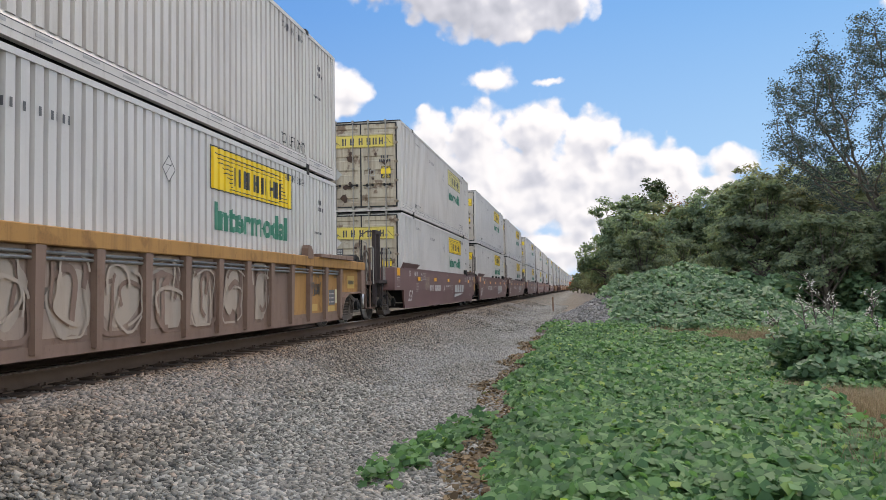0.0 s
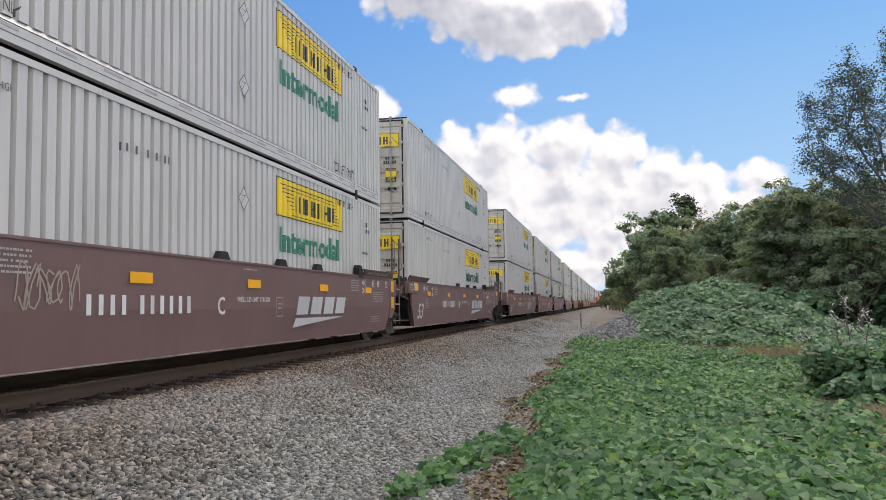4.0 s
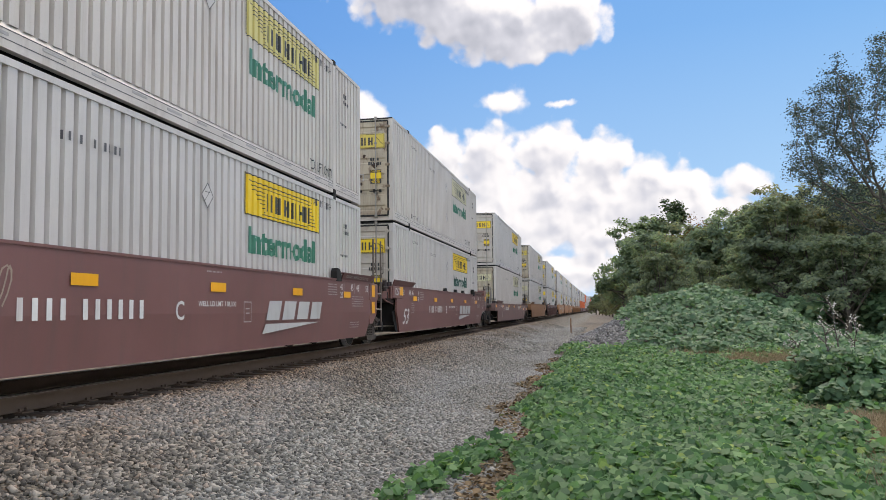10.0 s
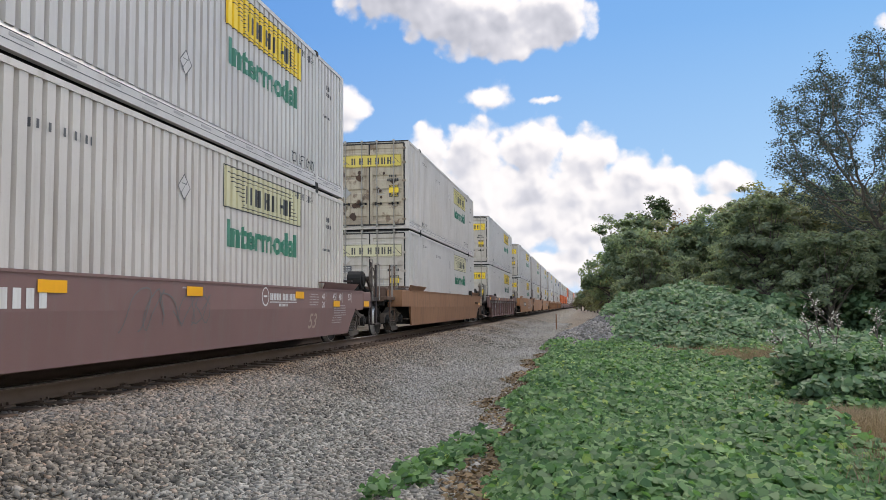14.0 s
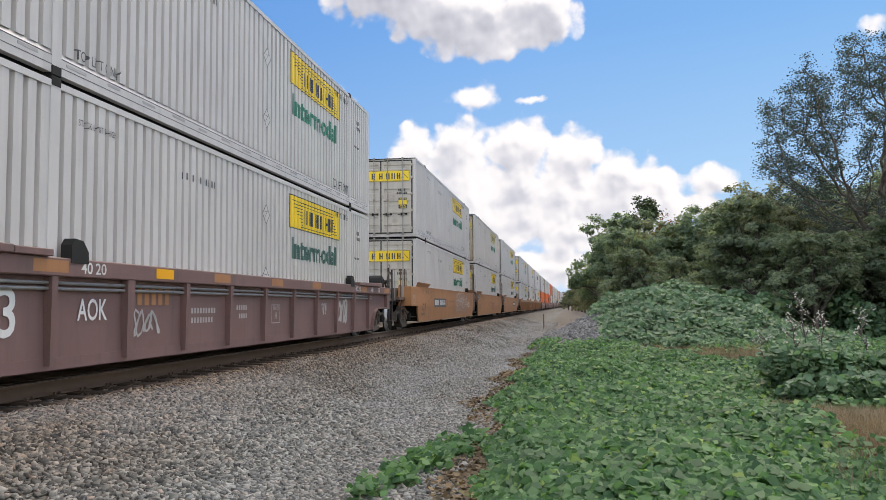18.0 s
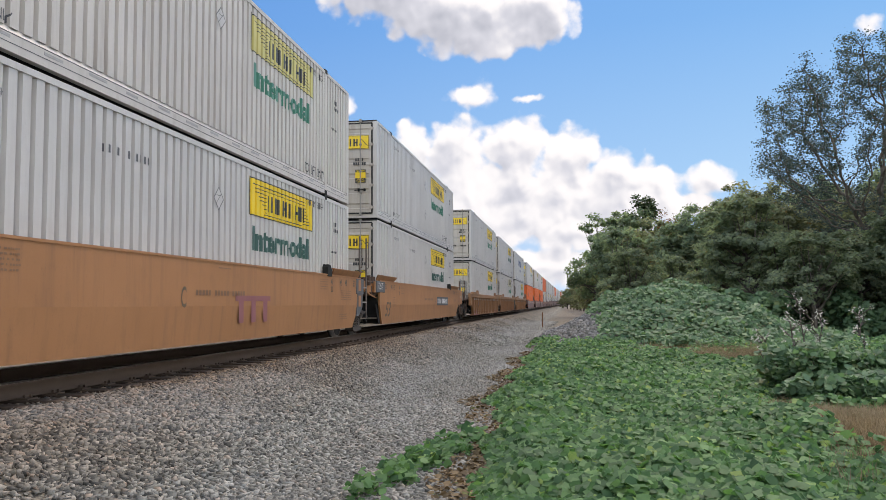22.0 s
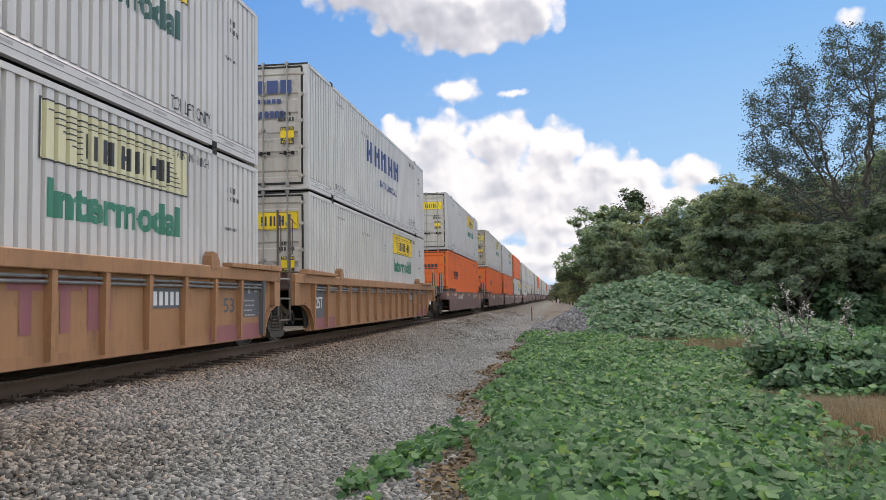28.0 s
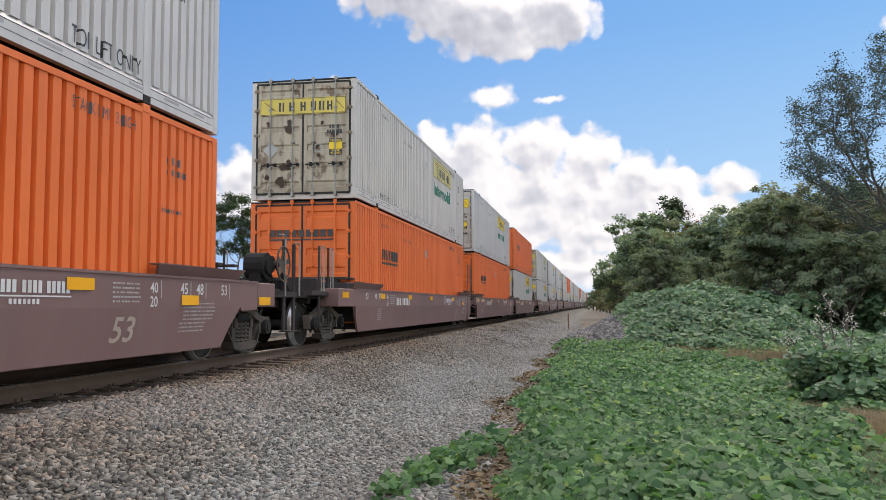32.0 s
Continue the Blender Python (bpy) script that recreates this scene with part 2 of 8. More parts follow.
TAN = paint("faded_yellow_car_paint", (0.308, 0.140, 0.057), (0.12, 0.064, 0.038), amount=0.6, rough=0.6, rust=0.24)
ORANGE_TAN = paint("orange_brown_car_paint", (0.345, 0.142, 0.048), (0.16, 0.075, 0.04), amount=0.55, rough=0.6, rust=0.10)
RUST_TAN = paint("grimy_orange_car_paint", (0.245, 0.118, 0.060), (0.11, 0.066, 0.045), amount=0.7, rough=0.7, rust=0.16)
REFLECT = paint("yellow_reflector", (0.82, 0.36, 0.01), (0.4, 0.2, 0.03), amount=0.2, rough=0.35)
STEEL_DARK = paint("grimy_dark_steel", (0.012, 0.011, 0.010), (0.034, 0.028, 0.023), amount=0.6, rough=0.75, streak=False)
TRUCK_STEEL = paint("dusty_cast_steel", (0.072, 0.056, 0.045), (0.15, 0.118, 0.09), amount=0.7, rough=0.8, streak=False)
WHEEL_STEEL = paint("worn_wheel_steel", (0.032, 0.027, 0.024), (0.05, 0.040, 0.032), amount=0.6, rough=0.75, streak=False)
LADDER = paint("worn_brown_steel", (0.105, 0.080, 0.066), (0.05, 0.036, 0.028), amount=0.6, rough=0.7)
BAR_STEEL = paint("galvanised_bar", (0.24, 0.225, 0.205), (0.11, 0.07, 0.045), amount=0.7, rough=0.45, metal=0.5)
GOLD_FILM = paint("golden_stencil_panel", (0.42, 0.25, 0.055), (0.2, 0.11, 0.04), amount=0.6, rough=0.6)
GRIME_BROWN = paint("grimy_brown_paint", (0.036, 0.025, 0.023), (0.016, 0.014, 0.012), amount=0.6, rough=0.7)
GRIME_TAN = paint("grimy_rust_paint", (0.105, 0.060, 0.042), (0.035, 0.026, 0.021), amount=0.7, rough=0.75)
PINK_FADE = paint("faded_purple_paint", (0.23, 0.070, 0.075), (0.3, 0.14, 0.07), amount=0.5, rough=0.6)
MAUVE_RUST = paint("mauve_grey_over_rust", (0.190, 0.120, 0.090), (0.09, 0.058, 0.044), amount=0.6, rough=0.7, rust=0.25)
BUFF_SPRAY = paint("grey_brown_spray_paint", (0.275, 0.195, 0.150), (0.13, 0.09, 0.07), amount=0.6, rough=0.7)
RUBBER = paint("black_gasket", (0.02, 0.02, 0.02), (0.05, 0.05, 0.05), amount=0.2, rough=0.8)
RUST = paint("rusty_iron", (0.20, 0.085, 0.040), (0.09, 0.045, 0.028), amount=0.6, rough=0.85, streak=False)
RUST_DARK = paint("dark_flaked_rust", (0.060, 0.036, 0.026), (0.13, 0.06, 0.03), amount=0.6, rough=0.9, streak=False)
PALE_PRIMER = paint("pale_primer_patch", (0.40, 0.39, 0.37), (0.24, 0.2, 0.18), amount=0.4, rough=0.7)
GREY_PRIMER = paint("grey_primer_patch", (0.10, 0.10, 0.105), (0.2, 0.16, 0.13), amount=0.3, rough=0.7)
SPRAY_MAUVE = paint("mauve_spray_paint", (0.29, 0.185, 0.145), (0.34, 0.2, 0.12), amount=0.5, rough=0.7)
SPRAY_PALE = paint("pale_grey_spray_paint", (0.40, 0.37, 0.35), (0.2, 0.13, 0.11), amount=0.5, rough=0.7)
SPRAY_WHITE = paint("white_spray_paint", (0.62, 0.60, 0.58), (0.3, 0.2, 0.18), amount=0.3, rough=0.7)
SPRAY_GREY = paint("grey_spray_paint", (0.13, 0.12, 0.115), (0.2, 0.14, 0.12), amount=0.3, rough=0.7)
SPRAY_LIGHT = paint("pale_spray_paint", (0.33, 0.26, 0.205), (0.2, 0.12, 0.09), amount=0.4, rough=0.7)


def leaf_mat(name, dark, light, dry=None, gloss=0.65, through=0.42, glow=(1.25, 1.35, 0.55)):
    m, N, L, B = node_mat(name)
    geo = N.new("ShaderNodeNewGeometry")
    stops = [(0.0, dark), (0.55, tuple((a + b) / 2 for a, b in zip(dark, light))), (0.94, light)] + ([(0.985, dry)] if dry else [])
    r = ramp(N, stops)
    L.new(geo.outputs["Random Per Island"], r.inputs[0])
    big = noise_tex(N, L, N.new("ShaderNodeTexCoord").outputs["Object"], 0.35, 3)
    tone = ramp(N, [(0.3, (0.72, 0.78, 0.72)), (0.7, (1.15, 1.1, 1.0))])
    L.new(big.outputs[0], tone.inputs[0])
    col = mixed(N, L, 1.0, r.outputs[0], tone.outputs[0], "MULTIPLY")
    L.new(col, B.inputs["Base Color"])
    B.inputs["Roughness"].default_value, B.inputs["Specular IOR Level"].default_value = gloss, 0.28 if gloss < 0.65 else 0.2
    tr = N.new("ShaderNodeBsdfTranslucent")
    warm = mixed(N, L, 1.0, col, glow, "MULTIPLY")
    L.new(warm, tr.inputs["Color"])
    mix = N.new("ShaderNodeMixShader")
    mix.inputs[0].default_value = through
    L.new(B.outputs[0], mix.inputs[1])
    L.new(tr.outputs[0], mix.inputs[2])
    L.new(mix.outputs[0], N["Material Output"].inputs["Surface"])
    return m


KUDZU = leaf_mat("vine_leaf", (0.055, 0.128, 0.058), (0.178, 0.318, 0.130), (0.27, 0.37, 0.10), 0.62, 0.45, (1.05, 1.25, 0.7))
KUDZU_HILL = leaf_mat("hill_vine_leaf", (0.075, 0.142, 0.084), (0.205, 0.315, 0.185), (0.20, 0.25, 0.12), 0.62, 0.45, (1.05, 1.2, 0.8))
# the wood's four leaf colours are lightened and blued to carry its haze
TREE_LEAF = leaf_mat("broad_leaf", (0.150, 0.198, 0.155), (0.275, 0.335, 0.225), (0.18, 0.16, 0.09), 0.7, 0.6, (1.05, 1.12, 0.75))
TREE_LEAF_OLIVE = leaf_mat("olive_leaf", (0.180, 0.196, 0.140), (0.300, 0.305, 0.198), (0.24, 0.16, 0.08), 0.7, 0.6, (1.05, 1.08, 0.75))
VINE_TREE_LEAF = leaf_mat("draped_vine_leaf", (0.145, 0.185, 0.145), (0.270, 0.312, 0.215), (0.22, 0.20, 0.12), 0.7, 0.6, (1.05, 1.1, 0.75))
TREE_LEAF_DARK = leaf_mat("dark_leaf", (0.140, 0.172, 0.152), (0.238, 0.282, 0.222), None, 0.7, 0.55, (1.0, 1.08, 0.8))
TREE_LEAF_AUTUMN = leaf_mat("autumn_leaf", (0.09, 0.05, 0.018), (0.24, 0.09, 0.03), (0.30, 0.16, 0.04))
PINE_LEAF = leaf_mat("pine_needle", (0.03, 0.05, 0.026), (0.07, 0.105, 0.05), None, 0.5, 0.2)
DRY_GRASS = leaf_mat("dry_grass", (0.22, 0.160, 0.105), (0.40, 0.305, 0.205), (0.15, 0.17, 0.08), 0.7, 0.3, (1.0, 0.95, 0.8))
FLUFF = leaf_mat("seed_fluff", (0.55, 0.51, 0.48), (0.78, 0.74, 0.71), None, 0.9, 0.4, (1.0, 1.0, 1.0))


def bark_mat():
    m, N, L, B = node_mat("tree_bark")
    co = N.new("ShaderNodeTexCoord").outputs["Object"]
    n = noise_tex(N, L, co, 6.0, 6, 0.7, (1, 1, 0.2))
    r = ramp(N, [(0.3, (0.05, 0.038, 0.03)), (0.7, (0.15, 0.125, 0.10))])
    L.new(n.outputs[0], r.inputs[0])
    L.new(r.outputs[0], B.inputs["Base Color"])
    B.inputs["Roughness"].default_value = 0.9
    relief(N, L, B, n.outputs[0], 0.6, 0.02)
    return m


BARK = bark_mat()
BIG_LEAF = leaf_mat("thin_dark_leaf", (0.056, 0.078, 0.082), (0.105, 0.140, 0.132), (0.13, 0.12, 0.08), 0.7, 0.3, (1.0, 1.05, 0.8))
LITTER = leaf_mat("dead_leaf", (0.09, 0.06, 0.038), (0.26, 0.18, 0.11), (0.12, 0.14, 0.05), 0.9, 0.15, (1.0, 0.9, 0.7))


def stone_mat(name, tint):
    m, N, L, B = node_mat(name)
    geo = N.new("ShaderNodeNewGeometry")
    r = ramp(N, [(0.0, (0.040, 0.038, 0.033)), (0.25, (0.097, 0.092, 0.079)), (0.6, (0.192, 0.183, 0.156)), (0.88, (0.33, 0.316, 0.274)), (1.0, (0.30, 0.235, 0.18))])
    L.new(geo.outputs["Random Per Island"], r.inputs[0])
    co = N.new("ShaderNodeTexCoord").outputs["Object"]
    # rust-brown brake dust lies thicker beside the rails
    sep = N.new("ShaderNodeSeparateXYZ")
    L.new(co, sep.inputs[0])
    big = noise_tex(N, L, co, 0.5, 4)
    mm = N.new("ShaderNodeMath")
    mm.operation = "MULTIPLY_ADD"
    L.new(big.outputs[0], mm.inputs[0])
    mm.inputs[1].default_value = -1.6
    L.new(sep.outputs["X"], mm.inputs[2])
    near = N.new("ShaderNodeMapRange")
    near.inputs["From Min"].default_value, near.inputs["From Max"].default_value = -6.5, -3.9
    near.inputs["To Min"].default_value, near.inputs["To Max"].default_value = 0.9, 0.0
    L.new(mm.outputs[0], near.inputs[0])
    fine = noise_tex(N, L, co, 60.0, 3)
    col = mixed(N, L, near.outputs[0], r.outputs[0], mixed(N, L, 1.0, r.outputs[0], (0.74, 0.45, 0.28), "MULTIPLY"))
    # fine brown dirt among the stones towards the plants
    soil = N.new("ShaderNodeMapRange")
    soil.inputs["From Min"].default_value, soil.inputs["From Max"].default_value = -4.6, -2.2
    soil.inputs["To Min"].default_value, soil.inputs["To Max"].default_value = 0.0, 0.85
    L.new(mm.outputs[0], soil.inputs[0])
    col = mixed(N, L, soil.outputs[0], col, mixed(N, L, 0.45, col, (0.27, 0.245, 0.21)))
    drift = noise_tex(N, L, co, 0.55, 4, 0.55, (1.0, 0.35, 1.0))
    pale = ramp(N, [(0.46, (0, 0, 0)), (0.62, (0.5, 0.5, 0.5))])
    L.new(drift.outputs[0], pale.inputs[0])
    col = mixed(N, L, pale.outputs[0], col, mixed(N, L, 0.55, col, (0.36, 0.35, 0.335)))
    col = mixed(N, L, 0.4, col, mixed(N, L, fine.outputs[0], (0.7, 0.7, 0.7), (1.2, 1.2, 1.2)), "MULTIPLY")
    col = mixed(N, L, 1.0, col, tint, "MULTIPLY")
    L.new(col, B.inputs["Base Color"])
    B.inputs["Roughness"].default_value = 0.85
    relief(N, L, B, fine.outputs[0], 0.3, 0.01)
    return m


STONE = stone_mat("crushed_stone", (1.0, 1.0, 1.0))
# same stone with the blue of the skylight put into its colour
HEAP_STONE = stone_mat("skylight_tinted_stone", (0.90, 0.92, 0.98))


def ground_mat():
    """Gravel bed beside the line, bare earth and leaf litter to the right of it."""
    m, N, L, B = node_mat("gravel_and_earth")
    co = N.new("ShaderNodeTexCoord").outputs["Object"]
    vor = N.new("ShaderNodeTexVoronoi")
    vor.inputs["Scale"].default_value = 27.0
    L.new(co, vor.inputs["Vector"])
    g = ramp(N, [(0.0, (0.08, 0.075, 0.065)), (0.35, (0.185, 0.177, 0.150)), (0.8, (0.295, 0.282, 0.235)), (1.0, (0.27, 0.20, 0.14))])
    sepc = N.new("ShaderNodeSeparateColor")
    L.new(vor.outputs["Color"], sepc.inputs[0])
    L.new(sepc.outputs[0], g.inputs[0])
    # shade between the stones, painted as darker cell edges
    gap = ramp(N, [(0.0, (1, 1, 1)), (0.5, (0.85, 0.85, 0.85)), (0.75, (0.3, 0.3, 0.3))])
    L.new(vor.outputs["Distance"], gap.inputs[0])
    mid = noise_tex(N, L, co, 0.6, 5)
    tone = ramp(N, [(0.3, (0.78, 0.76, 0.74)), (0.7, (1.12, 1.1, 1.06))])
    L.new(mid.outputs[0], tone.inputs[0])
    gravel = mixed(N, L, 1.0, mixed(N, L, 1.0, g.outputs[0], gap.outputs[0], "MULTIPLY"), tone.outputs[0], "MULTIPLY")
    e = noise_tex(N, L, co, 3.0, 8, 0.7)
    er = ramp(N, [(0.3, (0.07, 0.052, 0.036)), (0.6, (0.17, 0.13, 0.09)), (0.75, (0.12, 0.12, 0.06))])
    L.new(e.outputs[0], er.inputs[0])
    sep = N.new("ShaderNodeSeparateXYZ")
    L.new(co, sep.inputs[0])
    edge = noise_tex(N, L, co, 0.9, 5, 0.65)
    mm = N.new("ShaderNodeMath")
    mm.operation = "MULTIPLY_ADD"
    L.new(edge.outputs[0], mm.inputs[0])
    mm.inputs[1].default_value = 1.6
    L.new(sep.outputs["X"], mm.inputs[2])
    earth = N.new("ShaderNodeMapRange")
    earth.inputs["From Min"].default_value, earth.inputs["From Max"].default_value = -1.3, -0.3
    L.new(mm.outputs[0], earth.inputs[0])
    # dark earth tone past the track, also painting the shade seen under the cars
    left = N.new("ShaderNodeMapRange")
    left.inputs["From Min"].default_value, left.inputs["From Max"].default_value = -8.0, -8.9
    L.new(sep.outputs["X"], left.inputs[0])
    mx = N.new("ShaderNodeMath")
    mx.operation = "MAXIMUM"
    L.new(earth.outputs[0], mx.inputs[0])
    L.new(left.outputs[0], mx.inputs[1])
    # grime between the rails, widened to paint the shade under the train
    off = N.new("ShaderNodeMath")
    off.operation = "ADD"
    L.new(sep.outputs["X"], off.inputs[0])
    off.inputs[1].default_value = 6.758
    dist = N.new("ShaderNodeMath")
    dist.operation = "ABSOLUTE"
    L.new(off.outputs[0], dist.inputs[0])
    grime_shade = N.new("ShaderNodeMapRange")
    grime_shade.inputs["From Min"].default_value, grime_shade.inputs["From Max"].default_value = 1.2, 4.2
    grime_shade.inputs["To Min"].default_value, grime_shade.inputs["To Max"].default_value = 1.0, 0.0
    L.new(dist.outputs[0], grime_shade.inputs[0])
    gravel = mixed(N, L, grime_shade.outputs[0], gravel, mixed(N, L, 1.0, gravel, (0.72, 0.60, 0.50), "MULTIPLY"))
    col = mixed(N, L, mx.outputs[0], gravel, er.outputs[0])
    col = mixed(N, L, grime_shade.outputs[0], col, mixed(N, L, 1.0, col, (0.50, 0.44, 0.40), "MULTIPLY"))
    L.new(col, B.inputs["Base Color"])
    B.inputs["Roughness"].default_value = 0.9
    relief(N, L, B, vor.outputs["Distance"], 0.8, -0.02)
    return m


GROUND = ground_mat()
RAIL_SIDE = paint("rail_rust", (0.105, 0.068, 0.048), (0.08, 0.05, 0.035), amount=0.6, rough=0.85, streak=False)
RAIL_TOP, _N, _L, _B = node_mat("polished_rail_head")
_n = noise_tex(_N, _L, _N.new("ShaderNodeTexCoord").outputs["Object"], 8.0, 4)
_r = ramp(_N, [(0.3, (0.42, 0.40, 0.38)), (0.7, (0.62, 0.60, 0.58))])
_L.new(_n.outputs[0], _r.inputs[0])
_L.new(_r.outputs[0], _B.inputs["Base Color"])
_B.inputs["Metallic"].default_value, _B.inputs["Roughness"].default_value = 0.9, 0.35
TIE_WOOD = paint("creosoted_tie", (0.075, 0.048, 0.033), (0.14, 0.085, 0.05), amount=0.5, rough=0.9, streak=False)

# ---- ground, track ----
def smooth01(t):
    t = np.clip(t, 0, 1)
    return t * t * (3 - 2 * t)


def hills(x, y):
    """Heaped hill of gravel under vines, and the rise behind it."""
    a = 1.90 * np.exp(-(np.abs((x - 3.75) / 3.65) ** 2.5 + np.abs((y - 33.6) / 7.2) ** 2.8))
    b = 1.95 * np.exp(-(((x - 9.0) / 3.4) ** 2 + ((y - 45.0) / 6.0) ** 2))
    c = 1.3 * smooth01((x - 11) / 12) * smooth01((y - 24) / 14)
    return a + b + c


def ground_z(x, y):
    lat = np.abs(x - (TRACK_X + BEND * y * np.abs(y)))
    bed = -0.24 - 0.52 * smooth01((lat - 1.55) / 2.6)
    z = bed + hills(x, y) + 0.05 * np.sin(x * 0.9 + 1.3) * np.sin(y * 0.55) * smooth01((lat - 4) / 3)
    return z + 0.035 * np.sin(x * 2.3 + y * 0.7) * smooth01((lat - 5.4) / 2)


def axis_steps(edges):
    out = [edges[0][0]]
    for a, b, st in edges:
        out += list(np.linspace(a, b, max(2, int(round((b - a) / st)) + 1))[1:])
    return np.array(out)


gx = axis_steps([(-1500, -200, 130), (-200, -30, 12), (-30, -12, 2), (-12, 14, 0.25), (14, 40, 1.5), (40, 200, 16), (200, 1500, 130)])
gy = axis_steps([(-300, -20, 40), (-20, 2, 2), (2, 60, 0.35), (60, 160, 4), (160, 500, 17), (500, 2400, 190)])
GX, GY = np.meshgrid(gx, gy)
nx, ny = len(gx), len(gy)
vi = np.arange(nx * ny).reshape(ny, nx)
quads = np.stack([vi[:-1, :-1], vi[:-1, 1:], vi[1:, 1:], vi[1:, :-1]], -1).reshape(-1, 4)
ground = new("ground", raw_mesh("ground", np.stack([GX, GY, ground_z(GX, GY)], -1).reshape(-1, 3), quads, True))
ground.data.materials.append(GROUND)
tagged(ground, "grey gravel track bed running into bare earth under vines", "ground", kind="structure")

track = tagged(new("railway_track"), "single railway track with rusty-sided rails on wooden ties", "railway track", kind="structure")
ys = np.concatenate([np.arange(-60, 120, 5.0), np.arange(120, 701, 20.0)])


def rail_mesh(name, prof, lat):
    n = len(prof)
    v = np.array([[track_x(y) + lat + p[0], y, p[1]] for y in ys for p in prof])
    f = [[i * n + k, i * n + (k + 1) % n, (i + 1) * n + (k + 1) % n, (i + 1) * n + k] for i in range(len(ys) - 1) for k in range(n)]
    return raw_mesh(name, v, np.array(f))


for lat in (-0.755, 0.755):
    web = part("rail", rail_mesh("rail", [(-0.075, -0.178), (0.075, -0.178), (0.07, -0.16), (0.012, -0.145), (0.012, -0.05), (0.036, -0.038), (0.036, -0.006),
                                          (-0.036, -0.006), (-0.036, -0.038), (-0.012, -0.05), (-0.012, -0.145), (-0.07, -0.16)], lat), RAIL_SIDE, track, "rusty brown steel rail")
    part("rail_head", rail_mesh("rail_head", [(0.037, -0.014), (0.030, -0.001), (-0.030, -0.001), (-0.037, -0.014), (-0.03, -0.02), (0.03, -0.02)], lat), RAIL_TOP, web, "polished running surface")


def tie_shape(bm):
    box(bm, -1.3, 1.3, -0.115, 0.115, -0.18, 0, 0.012)


def plate_shape(bm):
    box(bm, -0.19, 0.19, -0.09, 0.09, 0, 0.018)
    for sx in (-0.13, 0.13):
        for sy in (-0.05, 0.05):
            box(bm, sx - 0.014, sx + 0.014, sy - 0.014, sy + 0.014, 0.018, 0.05)


for k in range(-6, 130):
    y = k * 0.55 + 0.1
    t = solid("tie", "tie", tie_shape, TIE_WOOD, track, at=(track_x(y) + random.uniform(-0.04, 0.04), y, -0.19))
    t.rotation_euler = (0, 0, random.uniform(-0.015, 0.015))
    if 4 < y < 40:
        solid("tie_plate", "tie_plate", plate_shape, RAIL_SIDE, t, at=(0.755, 0, 0.0))

# ---- containers: local origin at the middle of the door end's foot, y runs along the box, the near side is +x ----
HW = CW / 2
RIB = 0.222
POSTS = (1.98, CL - 1.98)


def rib_breaks():
    """Corners of the corrugated side along y, with their depth."""
    out = []
    for a, b in ((0.16, POSTS[0] - 0.10), (POSTS[0] + 0.10, POSTS[1] - 0.10), (POSTS[1] + 0.10, CL - 0.10)):
        n = int(round((b - a) / RIB))
        st = (b - a) / n
        for k in range(n):
            y = a + k * st
            out += [(y, 0.0), (y + st * 0.07, 0.060), (y + st * 0.31, 0.060), (y + st * 0.38, 0.0)]
        out.append((b, 0.0))
    return out


BREAKS = rib_breaks()
BY, BD = np.array([b[0] for b in BREAKS]), np.array([b[1] for b in BREAKS])


def side_x(y):
    return HW - 0.012 - float(np.interp(y, BY, BD))


def side_sheet(bm, y0, y1, z0, z1, lift=0.0, sign=1):
    """A sheet that follows the ribs."""
    cuts = [y0] + [y for y in BY if y0 + 1e-4 < y < y1 - 1e-4] + [y1]
    prev = None
    for y in cuts:
        x = sign * (side_x(y) + lift)
        cur = (bm.verts.new((x, y, z0)), bm.verts.new((x, y, z1)))
        if prev:
            bm.faces.new((prev[0], cur[0], cur[1], prev[1]))
        prev = cur


def side_words(text, height, width, y0, z0, bold=0.012):
    """Letters that follow the ribs of the near side."""
    def make(bm):
        bm.from_mesh(words_mesh(text, height, width, bold))
        for y in BY:
            if y0 < y < y0 + width:
                bmesh.ops.bisect_plane(bm, geom=bm.verts[:] + bm.edges[:] + bm.faces[:], plane_co=(0, y - y0, 0), plane_no=(0, 1, 0))
        for v in bm.verts:
            v.co = (side_x(v.co.y + y0) + 0.006, v.co.y + y0, v.co.z + z0)
    return mesh_of(("lettering_on_ribs", text, height, width, y0, z0), make)


def bars_on_side(bm, y0, z0, count, w, h, gap, lift=0.006):
    for k in range(count):
        side_sheet(bm, y0 + k * (w + gap), y0 + k * (w + gap) + w, z0, z0 + h, lift)


def door_bars(bm, x0, z0, count, w, h, gap, y=-0.044):
    for k in range(count):
        a = x0 + k * (w + gap)
        bm.faces.new([bm.verts.new(p) for p in ((a, y, z0), (a + w, y, z0), (a + w, y, z0 + h), (a, y, z0 + h))])


Z0, Z1 = 0.020, CH - 0.028        # foot and head of the body between the castings


def span(s, a, b):
    return (s * a, s * b) if s > 0 else (s * b, s * a)


def frame_shape(bm):
    for s in (-1, 1):
        for y0, y1 in ((0.0, 0.15), (CL - 0.15, CL)):
            box(bm, *span(s, HW - 0.13, HW), y0, y1, Z0 - 0.02, Z1, 0.008)
        box(bm, *span(s, HW - 0.10, HW), 0.15, CL - 0.15, Z1 - 0.075, Z1)
    for y0, y1 in ((0.02, 0.14), (CL - 0.14, CL - 0.02)):
        box(bm, -HW + 0.13, HW - 0.13, y0, y1, Z1 - 0.10, Z1)
        box(bm, -HW + 0.13, HW - 0.13, y0, y1, Z0 - 0.02, 0.15)


